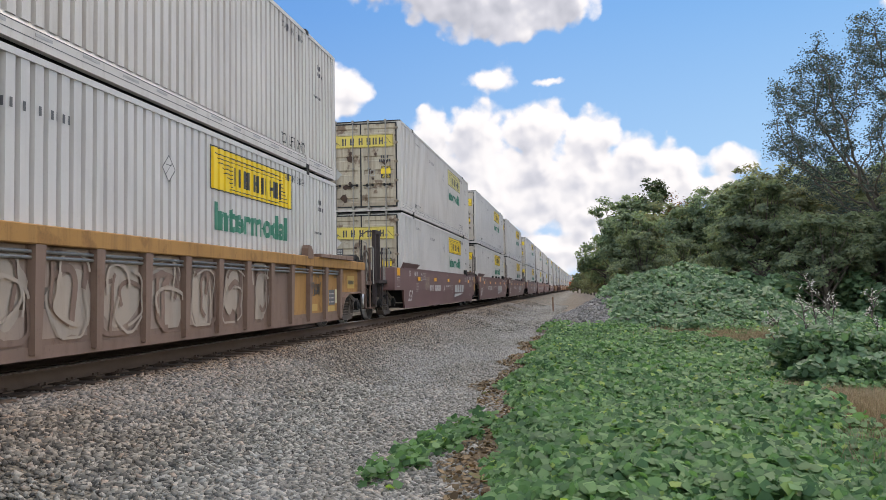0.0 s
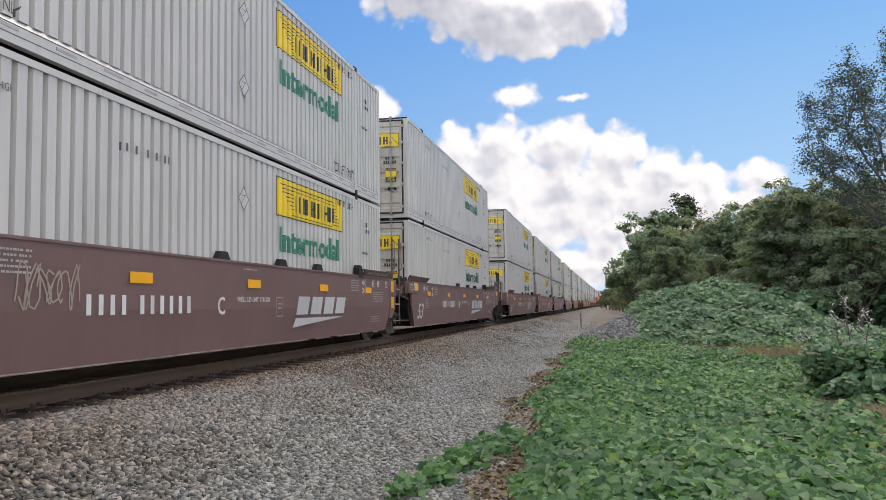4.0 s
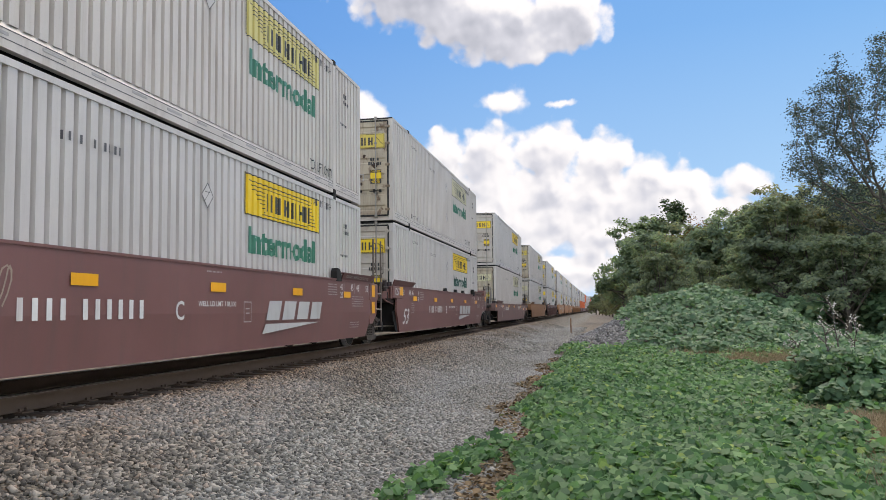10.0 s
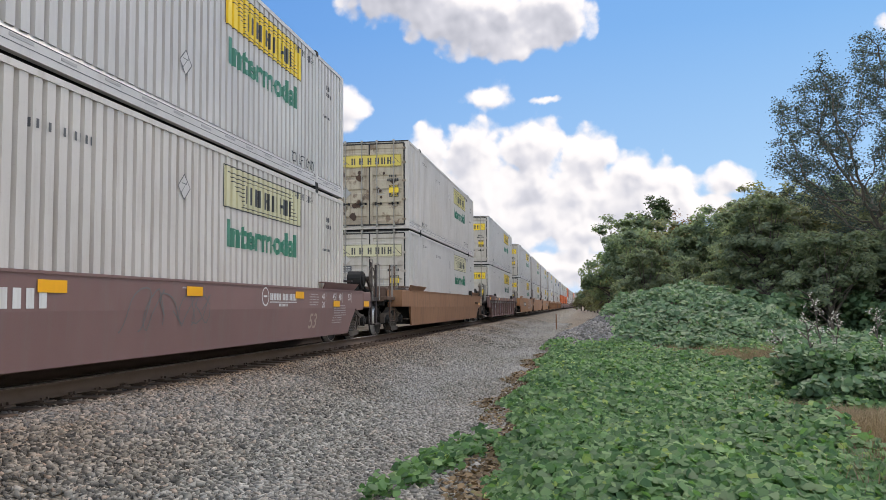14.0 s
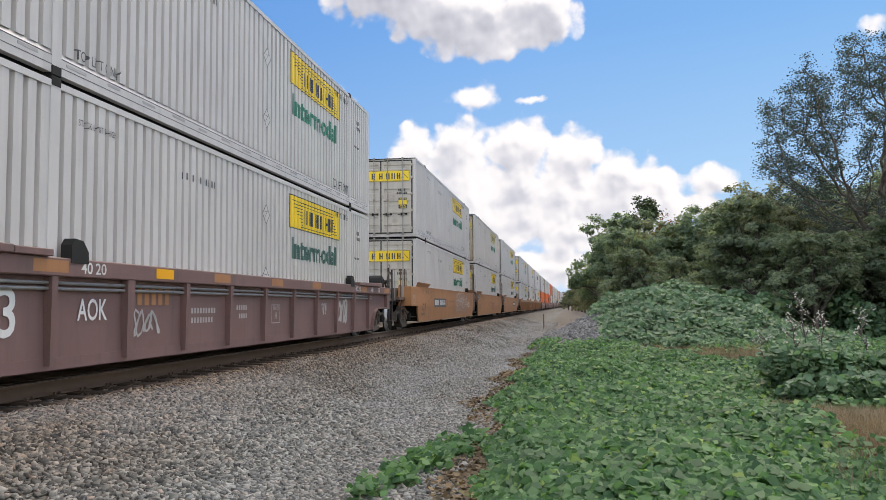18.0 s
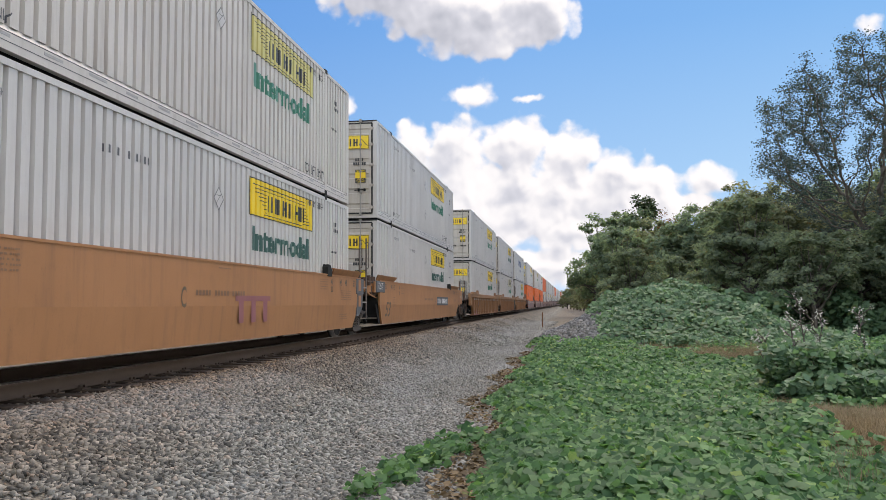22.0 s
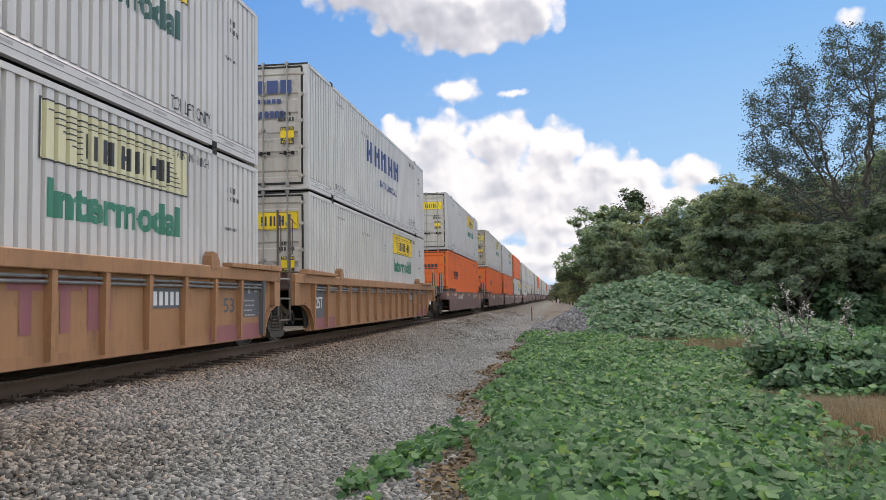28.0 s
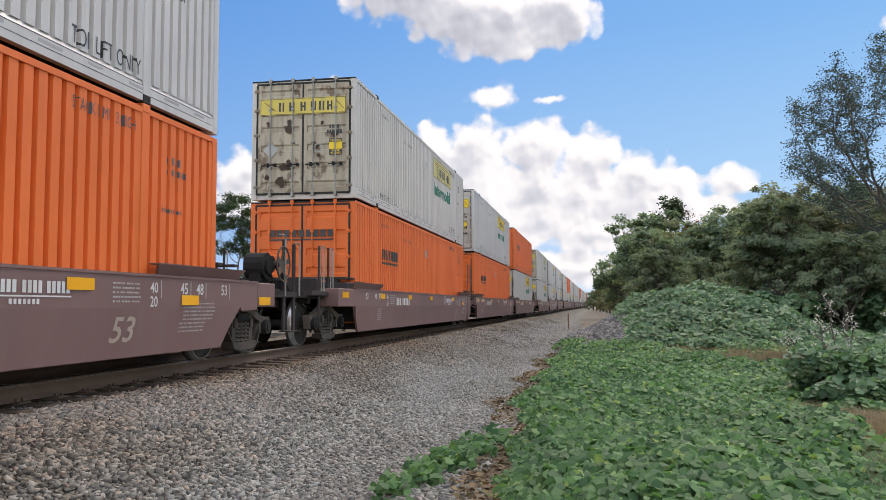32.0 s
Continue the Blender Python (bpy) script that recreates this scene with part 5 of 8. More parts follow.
        if style == "smooth":
            zf = 0.82 if top > 1.3 else 0.80
            y0, y1, z0 = (lead, la, zf) if front == "coupler" else (lead, la, min(1.18, top - 0.25))
            if front == "coupler":
                solid("end_box", ("end_box", s, y0, y1, z0, top), lambda bm: end_box_shape(bm, s, y0, y1, z0, top - 0.02), coat, car)
            else:
                face = GREY_PRIMER if colour == "orange" else coat
                solid("end_box", ("joint_box", s, top), lambda bm: box(bm, *span(s, 1.15, SX + 0.012), -0.66, 0.38, top - 0.345, top - 0.02, 0.012), face, car, "raised box at the joint")
                solid("end_beam", ("joint_beam", s, top), lambda bm: joint_beam_shape(bm, s, top), coat, car)
                solid("tread_plate", ("tread_plate", s, top), lambda bm: tread_plate_shape(bm, s, top), grime, car, "slotted tread on the end deck")
            if rear == "joint":
                tip = GREY_PRIMER if colour == "orange" else coat
                solid("end_cap", ("joint_cap", s, top, ta), lambda bm: box(bm, *span(s, SX - 0.04, SX + 0.014), ta - 0.42, ta + 0.30, top - 0.42, top - 0.03, 0.012), tip, car, "plate on the rear corner")
                solid("end_cap", ("joint_skirt", s, top, ta), lambda bm: prism(bm, [(ta - 0.30, top - 0.42), (ta + 0.26, top - 0.42), (ta + 0.20, top - 0.76), (ta - 0.16, top - 0.98), (ta - 0.40, top - 0.98)], "x", s * (SX - 0.06), s * (SX + 0.004)), tip, car)
                for dz in (0.20, 0.60) if colour in ("brown", "red", "orange") and s > 0 else ():
                    solid("reflector", "joint_reflector", lambda bm: flat_rects(bm, [(-0.13, 0.13, -0.14, 0.14)], 0), REFLECT if colour != "orange" else ORANGE_TAN, car, "square reflector", at=(SX + 0.018, ta - 0.12, top - dz))
            if rear == "coupler":
                solid("end_box", ("rear_box", s, zf, top), lambda bm: end_box_shape(bm, s, CL + 1.225, CL + 1.95, zf, top - 0.02), coat, car)
                if top > 1.4 and colour != "orange":
                    nb = solid("number_box", ("number_box", -s, top), lambda bm: number_box_shape(bm, -s, top), coat, car, "raised box on the rear corner", at=(0, CL, 0))
                    nb.rotation_euler = (0, 0, math.pi)
    if style == "smooth" and top > 1.4:
        for y in ([CL + 1.50] if rear == "coupler" else []) + ([-1.22] if front == "coupler" else []):
            solid("label_plate", "label_plate", lambda bm: flat_rects(bm, [(-0.20, 0.20, -0.15, -0.13), (-0.20, 0.20, 0.12, 0.14), (-0.20, -0.18, -0.13, 0.12), (0.18, 0.20, -0.13, 0.12), (0.02, 0.035, -0.13, 0.05), (-0.18, 0.18, 0.05, 0.065), (-0.15, -0.03, 0.08, 0.10)], 0), FINE_WHITE, car, "white-lined label stencil", at=(SX + 0.012, y, top - 0.45))
    solid("well_floor", "well_floor", well_floor_shape, STEEL_DARK, car)
    for end, y in ((0, 0.0), (1, CL)):
        kind_end = front if end == 0 else rear
        items = [solid("end_platform", ("platform", kind_end), lambda bm: platform_shape(bm, 3.0 if kind_end == "coupler" else 1.3), grime, car, at=(0, y, 0))]
        if kind_end == "coupler":
            items.append(solid("coupler", "coupler", coupler_shape, STEEL_DARK, car, "grimy knuckle coupler", at=(0, y, 0)))
            items.append(solid("underframe", "underframe", lambda bm: underframe_shape(bm, 2.6), STEEL_DARK, car, "grimy underside of the end deck", at=(0, y, 0)))
            items.append(solid("end_sill", "end_sill", end_sill_shape, grime, car, at=(0, y, 0)))
            for s in (-1, 1):
                if end == 0:
                    items.append(solid("corner_ladder", ("front_ladder", s), lambda bm: front_ladder_shape(bm, s), grime, car, "grimy corner ladder", at=(0, y, 0)))
                    if colour in ("brown", "red") and style == "smooth":
                        items.append(solid("stanchion", ("stanchion", s), lambda bm: post_pair_shape(bm, s), grime, car, "tall paired stanchion", at=(0, y, 0)))
                    for yy, hh in ((-2.18, 2.05), (-1.58, 2.03)):
                        items.append(solid("grab_rail", ("grab_rail", s, yy), lambda bm: grab_rail_shape(bm, s, yy, hh), BAR_STEEL, car, "thin bent steel handrail", at=(0, y, 0)))
                else:
                    items.append(solid("corner_step", ("corner_step", s), lambda bm: corner_post_shape(bm, s), grime, car, "grimy corner step with tall posts", at=(0, y, 0)))
                    for yy, hh in ((-3.68, 2.0), (-2.95, 2.1)):
                        items.append(solid("grab_rail", ("hand_rail", s, yy), lambda bm: hand_rail_shape(bm, s, yy, hh), BAR_STEEL, car, "thin bent steel handrail", at=(0, y, 0)))
            if end == 1 and (colour not in ("orange", "tan") or seed == 1):
                items.append(solid("brake_box", "brake_box", brake_box_shape, STEEL_DARK, car, at=(0, y, 0)))
                items.append(solid("brake_wheel", "brake_wheel", brake_wheel_shape, TRUCK_STEEL, car, "dished hand brake wheel", at=(0, y, 0)))
        if end == 1:
            for it in items:
                it.rotation_euler = (0, 0, math.pi)
    if front == "coupler":
        truck(car, -1.45)
    if rear == "coupler":
        truck(car, CL + 1.45)
    else:
        truck(car, CL + 1.50)
        solid("joint", "joint", joint_shape, STEEL_DARK, car, "articulated joint over the truck", at=(0, CL + 1.59, 0))
        solid("joint_post", "joint_post", joint_post_shape, coat, car, at=(0, CL + 1.30, 0))
        rail_mat = LADDER
        lad = solid("ladder", ("ladder_rail", -1), lambda bm: ladder_rail_shape(bm, -0.36), rail_mat, car, "steel ladder", at=(0, CL + 1.32, 0))
        solid("ladder_rail", ("ladder_rail", 1), lambda bm: ladder_rail_shape(bm, 0.36), rail_mat, lad)
        for z in (0.88, 1.27):
            solid("rung", "rung", lambda bm: rod(bm, (1.34, -0.36, 0), (1.34, 0.36, 0), 0.018, 6), BAR_STEEL, lad, at=(0, 0, z))
        solid("step", "ladder_step", lambda bm: pipe(bm, [(1.34, -0.36, 0.60), (1.34, -0.34, 0.45), (1.34, 0.34, 0.45), (1.34, 0.36, 0.60)], 0.018), LADDER, lad)
    # reflectors and brackets
    zr = top - 0.33 if style == "smooth" else top - 0.10
    if top < 1.3:
        zr = top - 0.16
    spots = (-1.22 if front == "coupler" else 0.25, 2.0, 5.2, 8.35, 11.55 if marks != "line" else 12.7, CL - 1.58 if marks != "line" else CL - 1.04, CL + 1.50)[:7 if rear == "coupler" else 6] if style == "smooth" else (-0.95, 4.2)
    for k, y in enumerate(spots if colour not in ("orange", "rust", "tan") else ()):
        tall = style == "smooth" and k in (0, 6) and top > 1.4
        solid("reflector", ("reflector", tall, front == rear), (lambda bm: flat_rects(bm, [(-0.20, 0.20, -0.10, 0.13)] if rear == "coupler" or front == "coupler" else [(-0.13, 0.13, -0.13, 0.13)], 0)) if tall else (lambda bm: flat_rects(bm, [(-0.24, 0.24, -0.06, 0.07)], 0)), REFLECT, car, "yellow reflector", at=(SX + 0.014, y, top - 0.16 if tall else zr - (0.16 if marks == "line" and k > 4 else 0.0)))
    if style == "smooth":
        for y in ((CL - 2.16,) if marks != "line" else ()):
            solid("lock_bracket", "big_bracket", big_bracket_shape, STEEL_DARK, car, "dark container lock bracket", at=(0, y, top))
        if seed % 2 and colour not in ("orange", "rust"):
            for y in (7.4, 9.6, 11.4):
                solid("hold_down", "bracket", bracket_shape, STEEL_DARK, car, at=(0, y, top))
    else:
        for y in (2.25, CL - 2.3):
            solid("lock_bracket", "big_bracket", big_bracket_shape, STEEL_DARK if colour != "tan" else coat, car, "container lock bracket", at=(0, y, top))
    if colour == "rust":
        solid("reflector", "wide_reflector", lambda bm: flat_rects(bm, [(-0.24, 0.24, -0.06, 0.07)], 0), REFLECT, car, "yellow reflector", at=(SX + 0.014, CL + 0.70, 0.92))
        solid("patch", "end_patch", lambda bm: flat_rects(bm, [(-0.26, 0.26, -0.17, 0.17)], 0), SPRAY_LIGHT, car, "faded square patch", at=(SX + 0.012, CL + 1.58, top - 0.30))
        solid("grab_iron", "grab_iron", lambda bm: (box(bm, 0.0, 0.05, -0.26, 0.26, -0.035, 0.035, 0.01), box(bm, 0.0, 0.07, -0.34, -0.26, -0.05, 0.05, 0.01), box(bm, 0.0, 0.07, 0.26, 0.34, -0.05, 0.05, 0.01)), grime, car, "short grab iron", at=(SX, CL - 0.35, 0.98))
    # markings
    pen = LETTER_DARK if colour in ("tan", "orange", "rust") else LETTER_WHITE
    if style == "smooth" and colour != "rust":
        z = top - 0.24
        if front == "joint":
            text_on_car(car, "125 T", 0.19, -0.44, z - 0.02, LETTER_WHITE, 0.58, SX + 0.012)
        if marks != "line":
            part("lettering", words_mesh("53", 0.46, 0.82, 0.012, 0.25) if colour == "orange" and front == "coupler" else words_mesh("53", 0.36, 0.62, 0.012, 0.25) if front == "coupler" else words_mesh("53", 0.44, 0.74, 0.012, 0.25), pen, car, at=(SX - 0.022, 0.32 if front == "coupler" else 0.50, 0.46)).rotation_euler = (0, 0.079, 0)
        for t, y in (("53", 0.45), ("48", 1.25), ("45", 1.62)):
            text_on_car(car, t, 0.15, y, z, pen)
        text_on_car(car, "40", 0.13, 2.42, z + 0.01, pen)
        text_on_car(car, "20", 0.13, 2.42, z - 0.16, pen)
        for t, y in (("45", CL - 1.30), ("48", CL - 0.86), ("53", CL - 0.10)):
            text_on_car(car, t, 0.15, y, z, pen)
        text_on_car(car, "40", 0.13, CL - 2.05, z + 0.01, pen)
        text_on_car(car, "20", 0.13, CL - 2.05, z - 0.16, pen)
        fine = []
        for y0, y1, zt, lines in ((2.80, 3.35, z + 0.10, 5), (CL - 1.20, CL - 0.28, z - 0.13, 5), (CL - 2.85, CL - 2.25, z + 0.10, 5), (1.55, 1.95, z - 0.25, 6), (CL - 1.3, CL - 0.55, 0.58, 3), (8.0, 8.5, z + 0.12, 1)):
            for k in range(lines):
                y = y0
                while y < y1 - 0.05:
                    w = r.uniform(0.018, 0.05)
                    fine.append((y, min(y + w, y1), zt - 0.052 * k, zt - 0.052 * k + 0.021))
                    y += w + r.choice((0.010, 0.010, 0.010, 0.035))
        fine += [(a, a + 0.022, z - 0.05, z + 0.17) for a in (CL - 1.03, CL - 0.59, CL + 0.17, 0.42, 1.22, 1.59, CL - 1.80)]
        if rear == "coupler" and top > 1.4:
            for k, t in enumerate(("2 INCH TREAD COND SHOES", "#24 BRAKE BEAMS", "SPRG 7 OC D-5", "SPRG 2 OC B-432")):
                text_on_car(car, t, 0.062, CL + 0.34, top - 0.15 - 0.115 * k, FINE_WHITE if pen is LETTER_WHITE else FINE_DARK)
            text_on_car(car, "L 201-9", 0.11, CL + 0.36, top - 0.62, pen)
            for k, t in enumerate(("EMPTY LOAD 80%", "7 INCH ADJ. BLOCK")):
                text_on_car(car, t, 0.055, CL + 0.36, top - 0.76 - 0.09 * k, pen)
        fine += [(7.1 + 0.11 * k, 7.18 + 0.11 * k, z - 0.30, z - 0.22) for k in range(18) if k % 6] if colour == "orange" else []
        small_solid("fine_print", ("fine_print", top, seed), lambda bm: (flat_rects(bm, fine, SX + 0.005), hug(bm, top)), FINE_WHITE if pen is LETTER_WHITE else FINE_DARK, car)
        if marks == "name":
            small_solid("number_mark", ("numbers", top), lambda bm: flat_rects(bm, glyph_rects(4.17, z - 0.51, 4, 0.085, 0.22, 0.13) + glyph_rects(5.19, z - 0.51, 6, 0.085, 0.22, 0.135), SX + 0.005), pen, car, "painted car number bars")
            small_solid("emblem", ("emblem", top), lambda bm: ([prism_flat(bm, [(10.12 + 0.70 * k, z - 0.58), (10.68 + 0.70 * k, z - 0.58), (10.82 + 0.70 * k, z - 0.26), (10.26 + 0.70 * k, z - 0.26)]) for k in range(4)],
                                                         prism_flat(bm, [(9.95, z - 0.80), (12.80, z - 0.64), (10.10, z - 0.64)])), PALE_PRIMER, car, "pale slanted railway emblem")
            gl = text_on_car(car, "S-2054-11 REEFER CLEARANCE", 0.07, CL - 1.7, top + 0.035, FINE_WHITE, 1.75, SX + 0.006)
            gl.rotation_euler = (0, 0.58, 0)
            text_on_car(car, "ACB"[seed % 3], 0.25, 7.15, z - 0.54, pen)
            text_on_car(car, "WELL LD LMT 118,300", 0.085, 7.76, z - 0.37, LETTER_WHITE, 1.20)
            small_solid("stencil", ("well_stencil", top), lambda bm: flat_rects(bm, [(9.24, 9.52, z - 0.60, z - 0.585), (9.24, 9.52, z - 0.295, z - 0.28), (9.24, 9.255, z - 0.585, z - 0.295), (9.505, 9.52, z - 0.585, z - 0.295), (9.31, 9.45, z - 0.40, z - 0.38), (9.31, 9.45, z - 0.47, z - 0.45)], SX + 0.005), FINE_WHITE, car)
            if seed == 11:
                small_solid("tag", "small_tag", lambda bm: scribble(bm, random.Random(21), CL - 2.05, top - 0.66, 0.85, 0.36, 6, 0.020, SX + 0.006), SPRAY_LIGHT, car, "pale scrawled spray tag")
            elif seed in (12, 13, 16):
                small_solid("tag", ("front_tag", seed), lambda bm: (scribble(bm, random.Random(seed), 3.1, 0.80, 0.95, 0.52, 6, 0.020, SX + 0.006), hug(bm, top)), SPRAY_LIGHT, car, "pale scrawled spray tag")
        elif marks == "line":
            small_solid("number_mark", ("numbers_line", top), lambda bm: flat_rects(bm, glyph_rects(3.52, z - 0.14, 3, 0.12, 0.20, 0.075) + glyph_rects(4.22, z - 0.14, 5, 0.12, 0.20, 0.075), SX + 0.005), pen, car)
            part("lettering", words_mesh("53", 0.30, 0.52, 0.012, 0.25), SPRAY_LIGHT, car, at=(SX - 0.024, 13.28, 0.40)).rotation_euler = (0, 0.078, 0)
            small_solid("tag", ("tag", seed), lambda bm: (scribble(bm, random.Random(seed), 6.6, 0.50, 2.2, 0.62, 5, 0.022, SX + 0.006), hug(bm, top)), SPRAY_GREY, car, "scrawled grey spray tag")
            def line_emblem(bm):
                ring = [(10.98 + 0.15 * math.cos(a), top - 0.20 + 0.15 * math.sin(a)) for a in [6.2832 * i / 20 for i in range(21)]]
                stroke(bm, ring, 0.022, SX + 0.006)
                flat_rects(bm, [(10.90, 11.06, top - 0.21, top - 0.18)] + glyph_rects(11.20, top - 0.26, 7, 0.055, 0.12, 0.022) + glyph_rects(11.80, top - 0.26, 4, 0.055, 0.12, 0.022) + glyph_rects(12.16, top - 0.26, 5, 0.055, 0.12, 0.022) + [(11.18, 12.55, top - 0.30, top - 0.285)] + glyph_rects(11.62, top - 0.37, 7, 0.04, 0.05, 0.025), SX + 0.006)
            small_solid("emblem", ("line_emblem", top), line_emblem, LETTER_WHITE, car, "white ringed railway emblem with name bars")
        elif marks == "panel":
            p0 = 10.1 if rear == "coupler" else 3.12
            solid("number_panel", ("number_panel", top, p0), lambda bm: flat_rects(bm, [(p0, p0 + 3.09, z - 0.50, z - 0.15)], SX + 0.005), GREY_PRIMER, car, "dark number panel")
            small_solid("number_mark", ("panel_bars", top, p0), lambda bm: flat_rects(bm, glyph_rects(p0 + 0.16, z - 0.42, 4, 0.16, 0.20, 0.10) + glyph_rects(p0 + 1.42, z - 0.42, 6, 0.16, 0.20, 0.095), SX + 0.009), LETTER_WHITE, car)
            text_on_car(car, "A" if rear == "coupler" else "B", 0.24, p0 - 0.58 if rear == "coupler" else p0 + 3.42, z - 0.42, LETTER_DARK)
        if colour == "orange" and marks == "plain":
            def worn_name(bm):
                flat_rects(bm, [(8.66, 10.25, top - 0.62, top - 0.53)] + [(y, y + 0.2, top - 0.98, top - 0.62) for y in (8.80, 9.34, 9.90)], SX + 0.005)
            small_solid("emblem", "worn_name", worn_name, PINK_FADE, car, "faded purple-brown emblem")
            text_on_car(car, "C", 0.30, 6.75, top - 0.72, LETTER_DARK, 0.16)
        if seed in (101,):
            def column(k, q):
                """One dripping letter-like shape: its left and right wavy edges, from the top down."""
                y0, w = DRIP_Y + 0.50 * k, q.uniform(0.24, 0.34)
                zt, zb = top - 0.10 - 0.1 * q.random(), 0.34 + 0.25 * q.random()
                n = 25
                ph, sway = q.uniform(0, 6), q.uniform(0.03, 0.06)
                lf = [(y0 + sway * math.sin(0.9 * i + ph) + 0.02 * math.sin(2.3 * i) - 0.05 * i / n, zt - (zt - zb) * i / (n - 1)) for i in range(n)]
                rt = [(a + w * (1.0 + 0.35 * math.sin(0.8 * i + ph)) * (0.55 if i < 2 else 1.0), b) for i, (a, b) in enumerate(lf)]
                return lf, rt

            def drip_fill(bm):
                q = random.Random(5)
                for k in range(8):
                    lf, rt = column(k, q)
                    for a, b, c, d in zip(lf, lf[1:], rt[1:], rt):
                        bm.faces.new([bm.verts.new((SX + 0.005, y, z)) for y, z in (a, b, c, d)])
                hug(bm, top)

            def drips(bm):
                q = random.Random(5)
                for k in range(8):
                    lf, rt = column(k, q)
                    stroke(bm, lf, 0.014, SX + 0.008)
                    stroke(bm, [(a[0] * 0.55 + b[0] * 0.45 + 0.02 * math.sin(1.3 * i), a[1]) for i, (a, b) in enumerate(zip(lf, rt))][5:], 0.011, SX + 0.009)
                    stroke(bm, rt, 0.014, SX + 0.008)
                    stroke(bm, [lf[0], ((lf[0][0] + rt[0][0]) / 2, lf[0][1] + 0.04), rt[0]], 0.017, SX + 0.008)
                    if k % 2:
                        m = [(a[0] * 0.5 + b[0] * 0.5 + 0.07 * math.cos(i * 1.05), a[1] - 0.25 + 0.08 * math.sin(i * 1.05)) for i, (a, b) in enumerate(zip([lf[2]] * 7, [rt[2]] * 7))]
                        stroke(bm, m, 0.020, SX + 0.010)
                scribble(bm, q, DRIP_Y + 4.1, 0.72, 0.9, 0.30, 5, 0.02, SX + 0.010)
                hug(bm, top)
            small_solid("tag", "drip_fill", drip_fill, SPRAY_MAUVE, car, "mauve fill of the spray lettering")
            small_solid("tag", "drip_tag", drips, SPRAY_WHITE, car, "dripping white spray lettering")
    elif style == "ribbed":
        zc = (top - 0.2 + 0.35) / 2
        if marks == "graffiti":
            def bay_loops(bm, fill, width, seed2, x):
                q = random.Random(seed2)
                for k in range(10):
                    y0 = 1.26 + k * (CL - 0.1) / 15
                    for _ in range(2 if fill else 3):
                        cy, cz = y0 + q.uniform(0.28, 0.62), q.uniform(0.55, top - 0.55)
                        ry, rz, ph = q.uniform(0.20, 0.40), q.uniform(0.26, 0.46), q.uniform(0, 6.28)
                        n = 20
                        pts = [(cy + ry * math.cos(a) * (1 + 0.18 * math.sin(3 * a + ph)), cz + rz * math.sin(a) * (1 + 0.15 * math.cos(2 * a + ph))) for a in [6.2832 * i / n * (1.0 if fill else 0.5) + ph for i in range(n)]]
                        pts = [(min(max(a, y0), y0 + 0.86), min(max(b, 0.36), top - 0.24)) for a, b in pts]
                        x += 0.0004
                        if fill:
                            bm.faces.new([bm.verts.new((x, a, b)) for a, b in pts])
                        else:
                            stroke(bm, pts, width * q.uniform(0.7, 1.3), x)
            for k in range(9):
                solid("patch", ("bay_patch", k), lambda bm: flat_rects(bm, [(0.16 + k * (CL - 0.1) / 15, 1.0 + k * (CL - 0.1) / 15, 0.37, top - 0.21)], SX - 0.097), BUFF_SPRAY, car, "grey-brown painted-over bay")
            for k in range(12, 15):
                solid("patch", ("gold_patch", k), lambda bm: flat_rects(bm, [(0.12 + k * (CL - 0.1) / 15, 1.04 + k * (CL - 0.1) / 15, 0.37, top - 0.21)], SX - 0.0985), TAN_OLD, car, "golden paint in the bay")
            solid("patch", "gold_end", lambda bm: flat_rects(bm, [(CL + 0.10, CL + 1.66, 0.80, top - 0.21)], SX - 0.0985), TAN_OLD, car, "golden paint in the bay")
            solid("label_plate", "dark_label", lambda bm: flat_rects(bm, [(CL - 0.75, CL - 0.30, 0.52, 0.85)], SX - 0.096), GREY_PRIMER, car, "dark stencil panel")
            small_solid("fine_print", "dark_label_print", lambda bm: flat_rects(bm, [(CL - 0.71 + 0.10 * i, CL - 0.64 + 0.10 * i, 0.57 + 0.09 * j, 0.60 + 0.09 * j) for i in range(4) for j in range(3)], SX - 0.092), FINE_WHITE, car)
            solid("label_plate", "yellow_label", lambda bm: flat_rects(bm, [(CL + 0.75, CL + 1.35, 0.88, 1.18)], SX - 0.096), GOLD_FILM, car, "golden stencil panel")
            small_solid("fine_print", "yellow_label_print", lambda bm: flat_rects(bm, [(CL + 0.80 + 0.085 * i, CL + 0.85 + 0.085 * i, 0.98, 1.07) for i in range(6)], SX - 0.092), INK, car)
            for word, dy, dz in (("53", -0.36, 0.42), ("45", -1.66, 0.42)):
                text_on_car(car, word, 0.15, CL + dy, top - dz, LETTER_DARK, 0.22, SX - 0.094)
            for word, dz in (("20", 0.42), ("40", 0.64)):
                text_on_car(car, word, 0.13, CL - 2.275, top - dz, LETTER_DARK, 0.13, SX - 0.004)
            small_solid("tag", "black_tag", lambda bm: scribble(bm, random.Random(31), CL - 2.02, 0.72, 0.72, 0.30, 5, 0.022, SX - 0.090), INK, car, "black scrawled tag")
            for k, (a, b, c, d) in enumerate(((-1.98, -1.55, 0.42, 0.56), (-0.95, -0.80, 0.70, 0.98), (-0.82, -0.30, 0.38, 0.50), (-0.27, -0.12, 0.55, 0.86))):
                solid("label_plate", ("gold_label", k), lambda bm: flat_rects(bm, [(CL + a, CL + b, c, d)], SX - 0.0955), GOLD_FILM if k % 2 == 0 else CREAM, car, "faded stencil patch")
            small_solid("tag", "graffiti_pale", lambda bm: bay_loops(bm, True, 0, 3, SX - 0.095), SPRAY_LIGHT, car, "pale rounded spray graffiti between the posts")
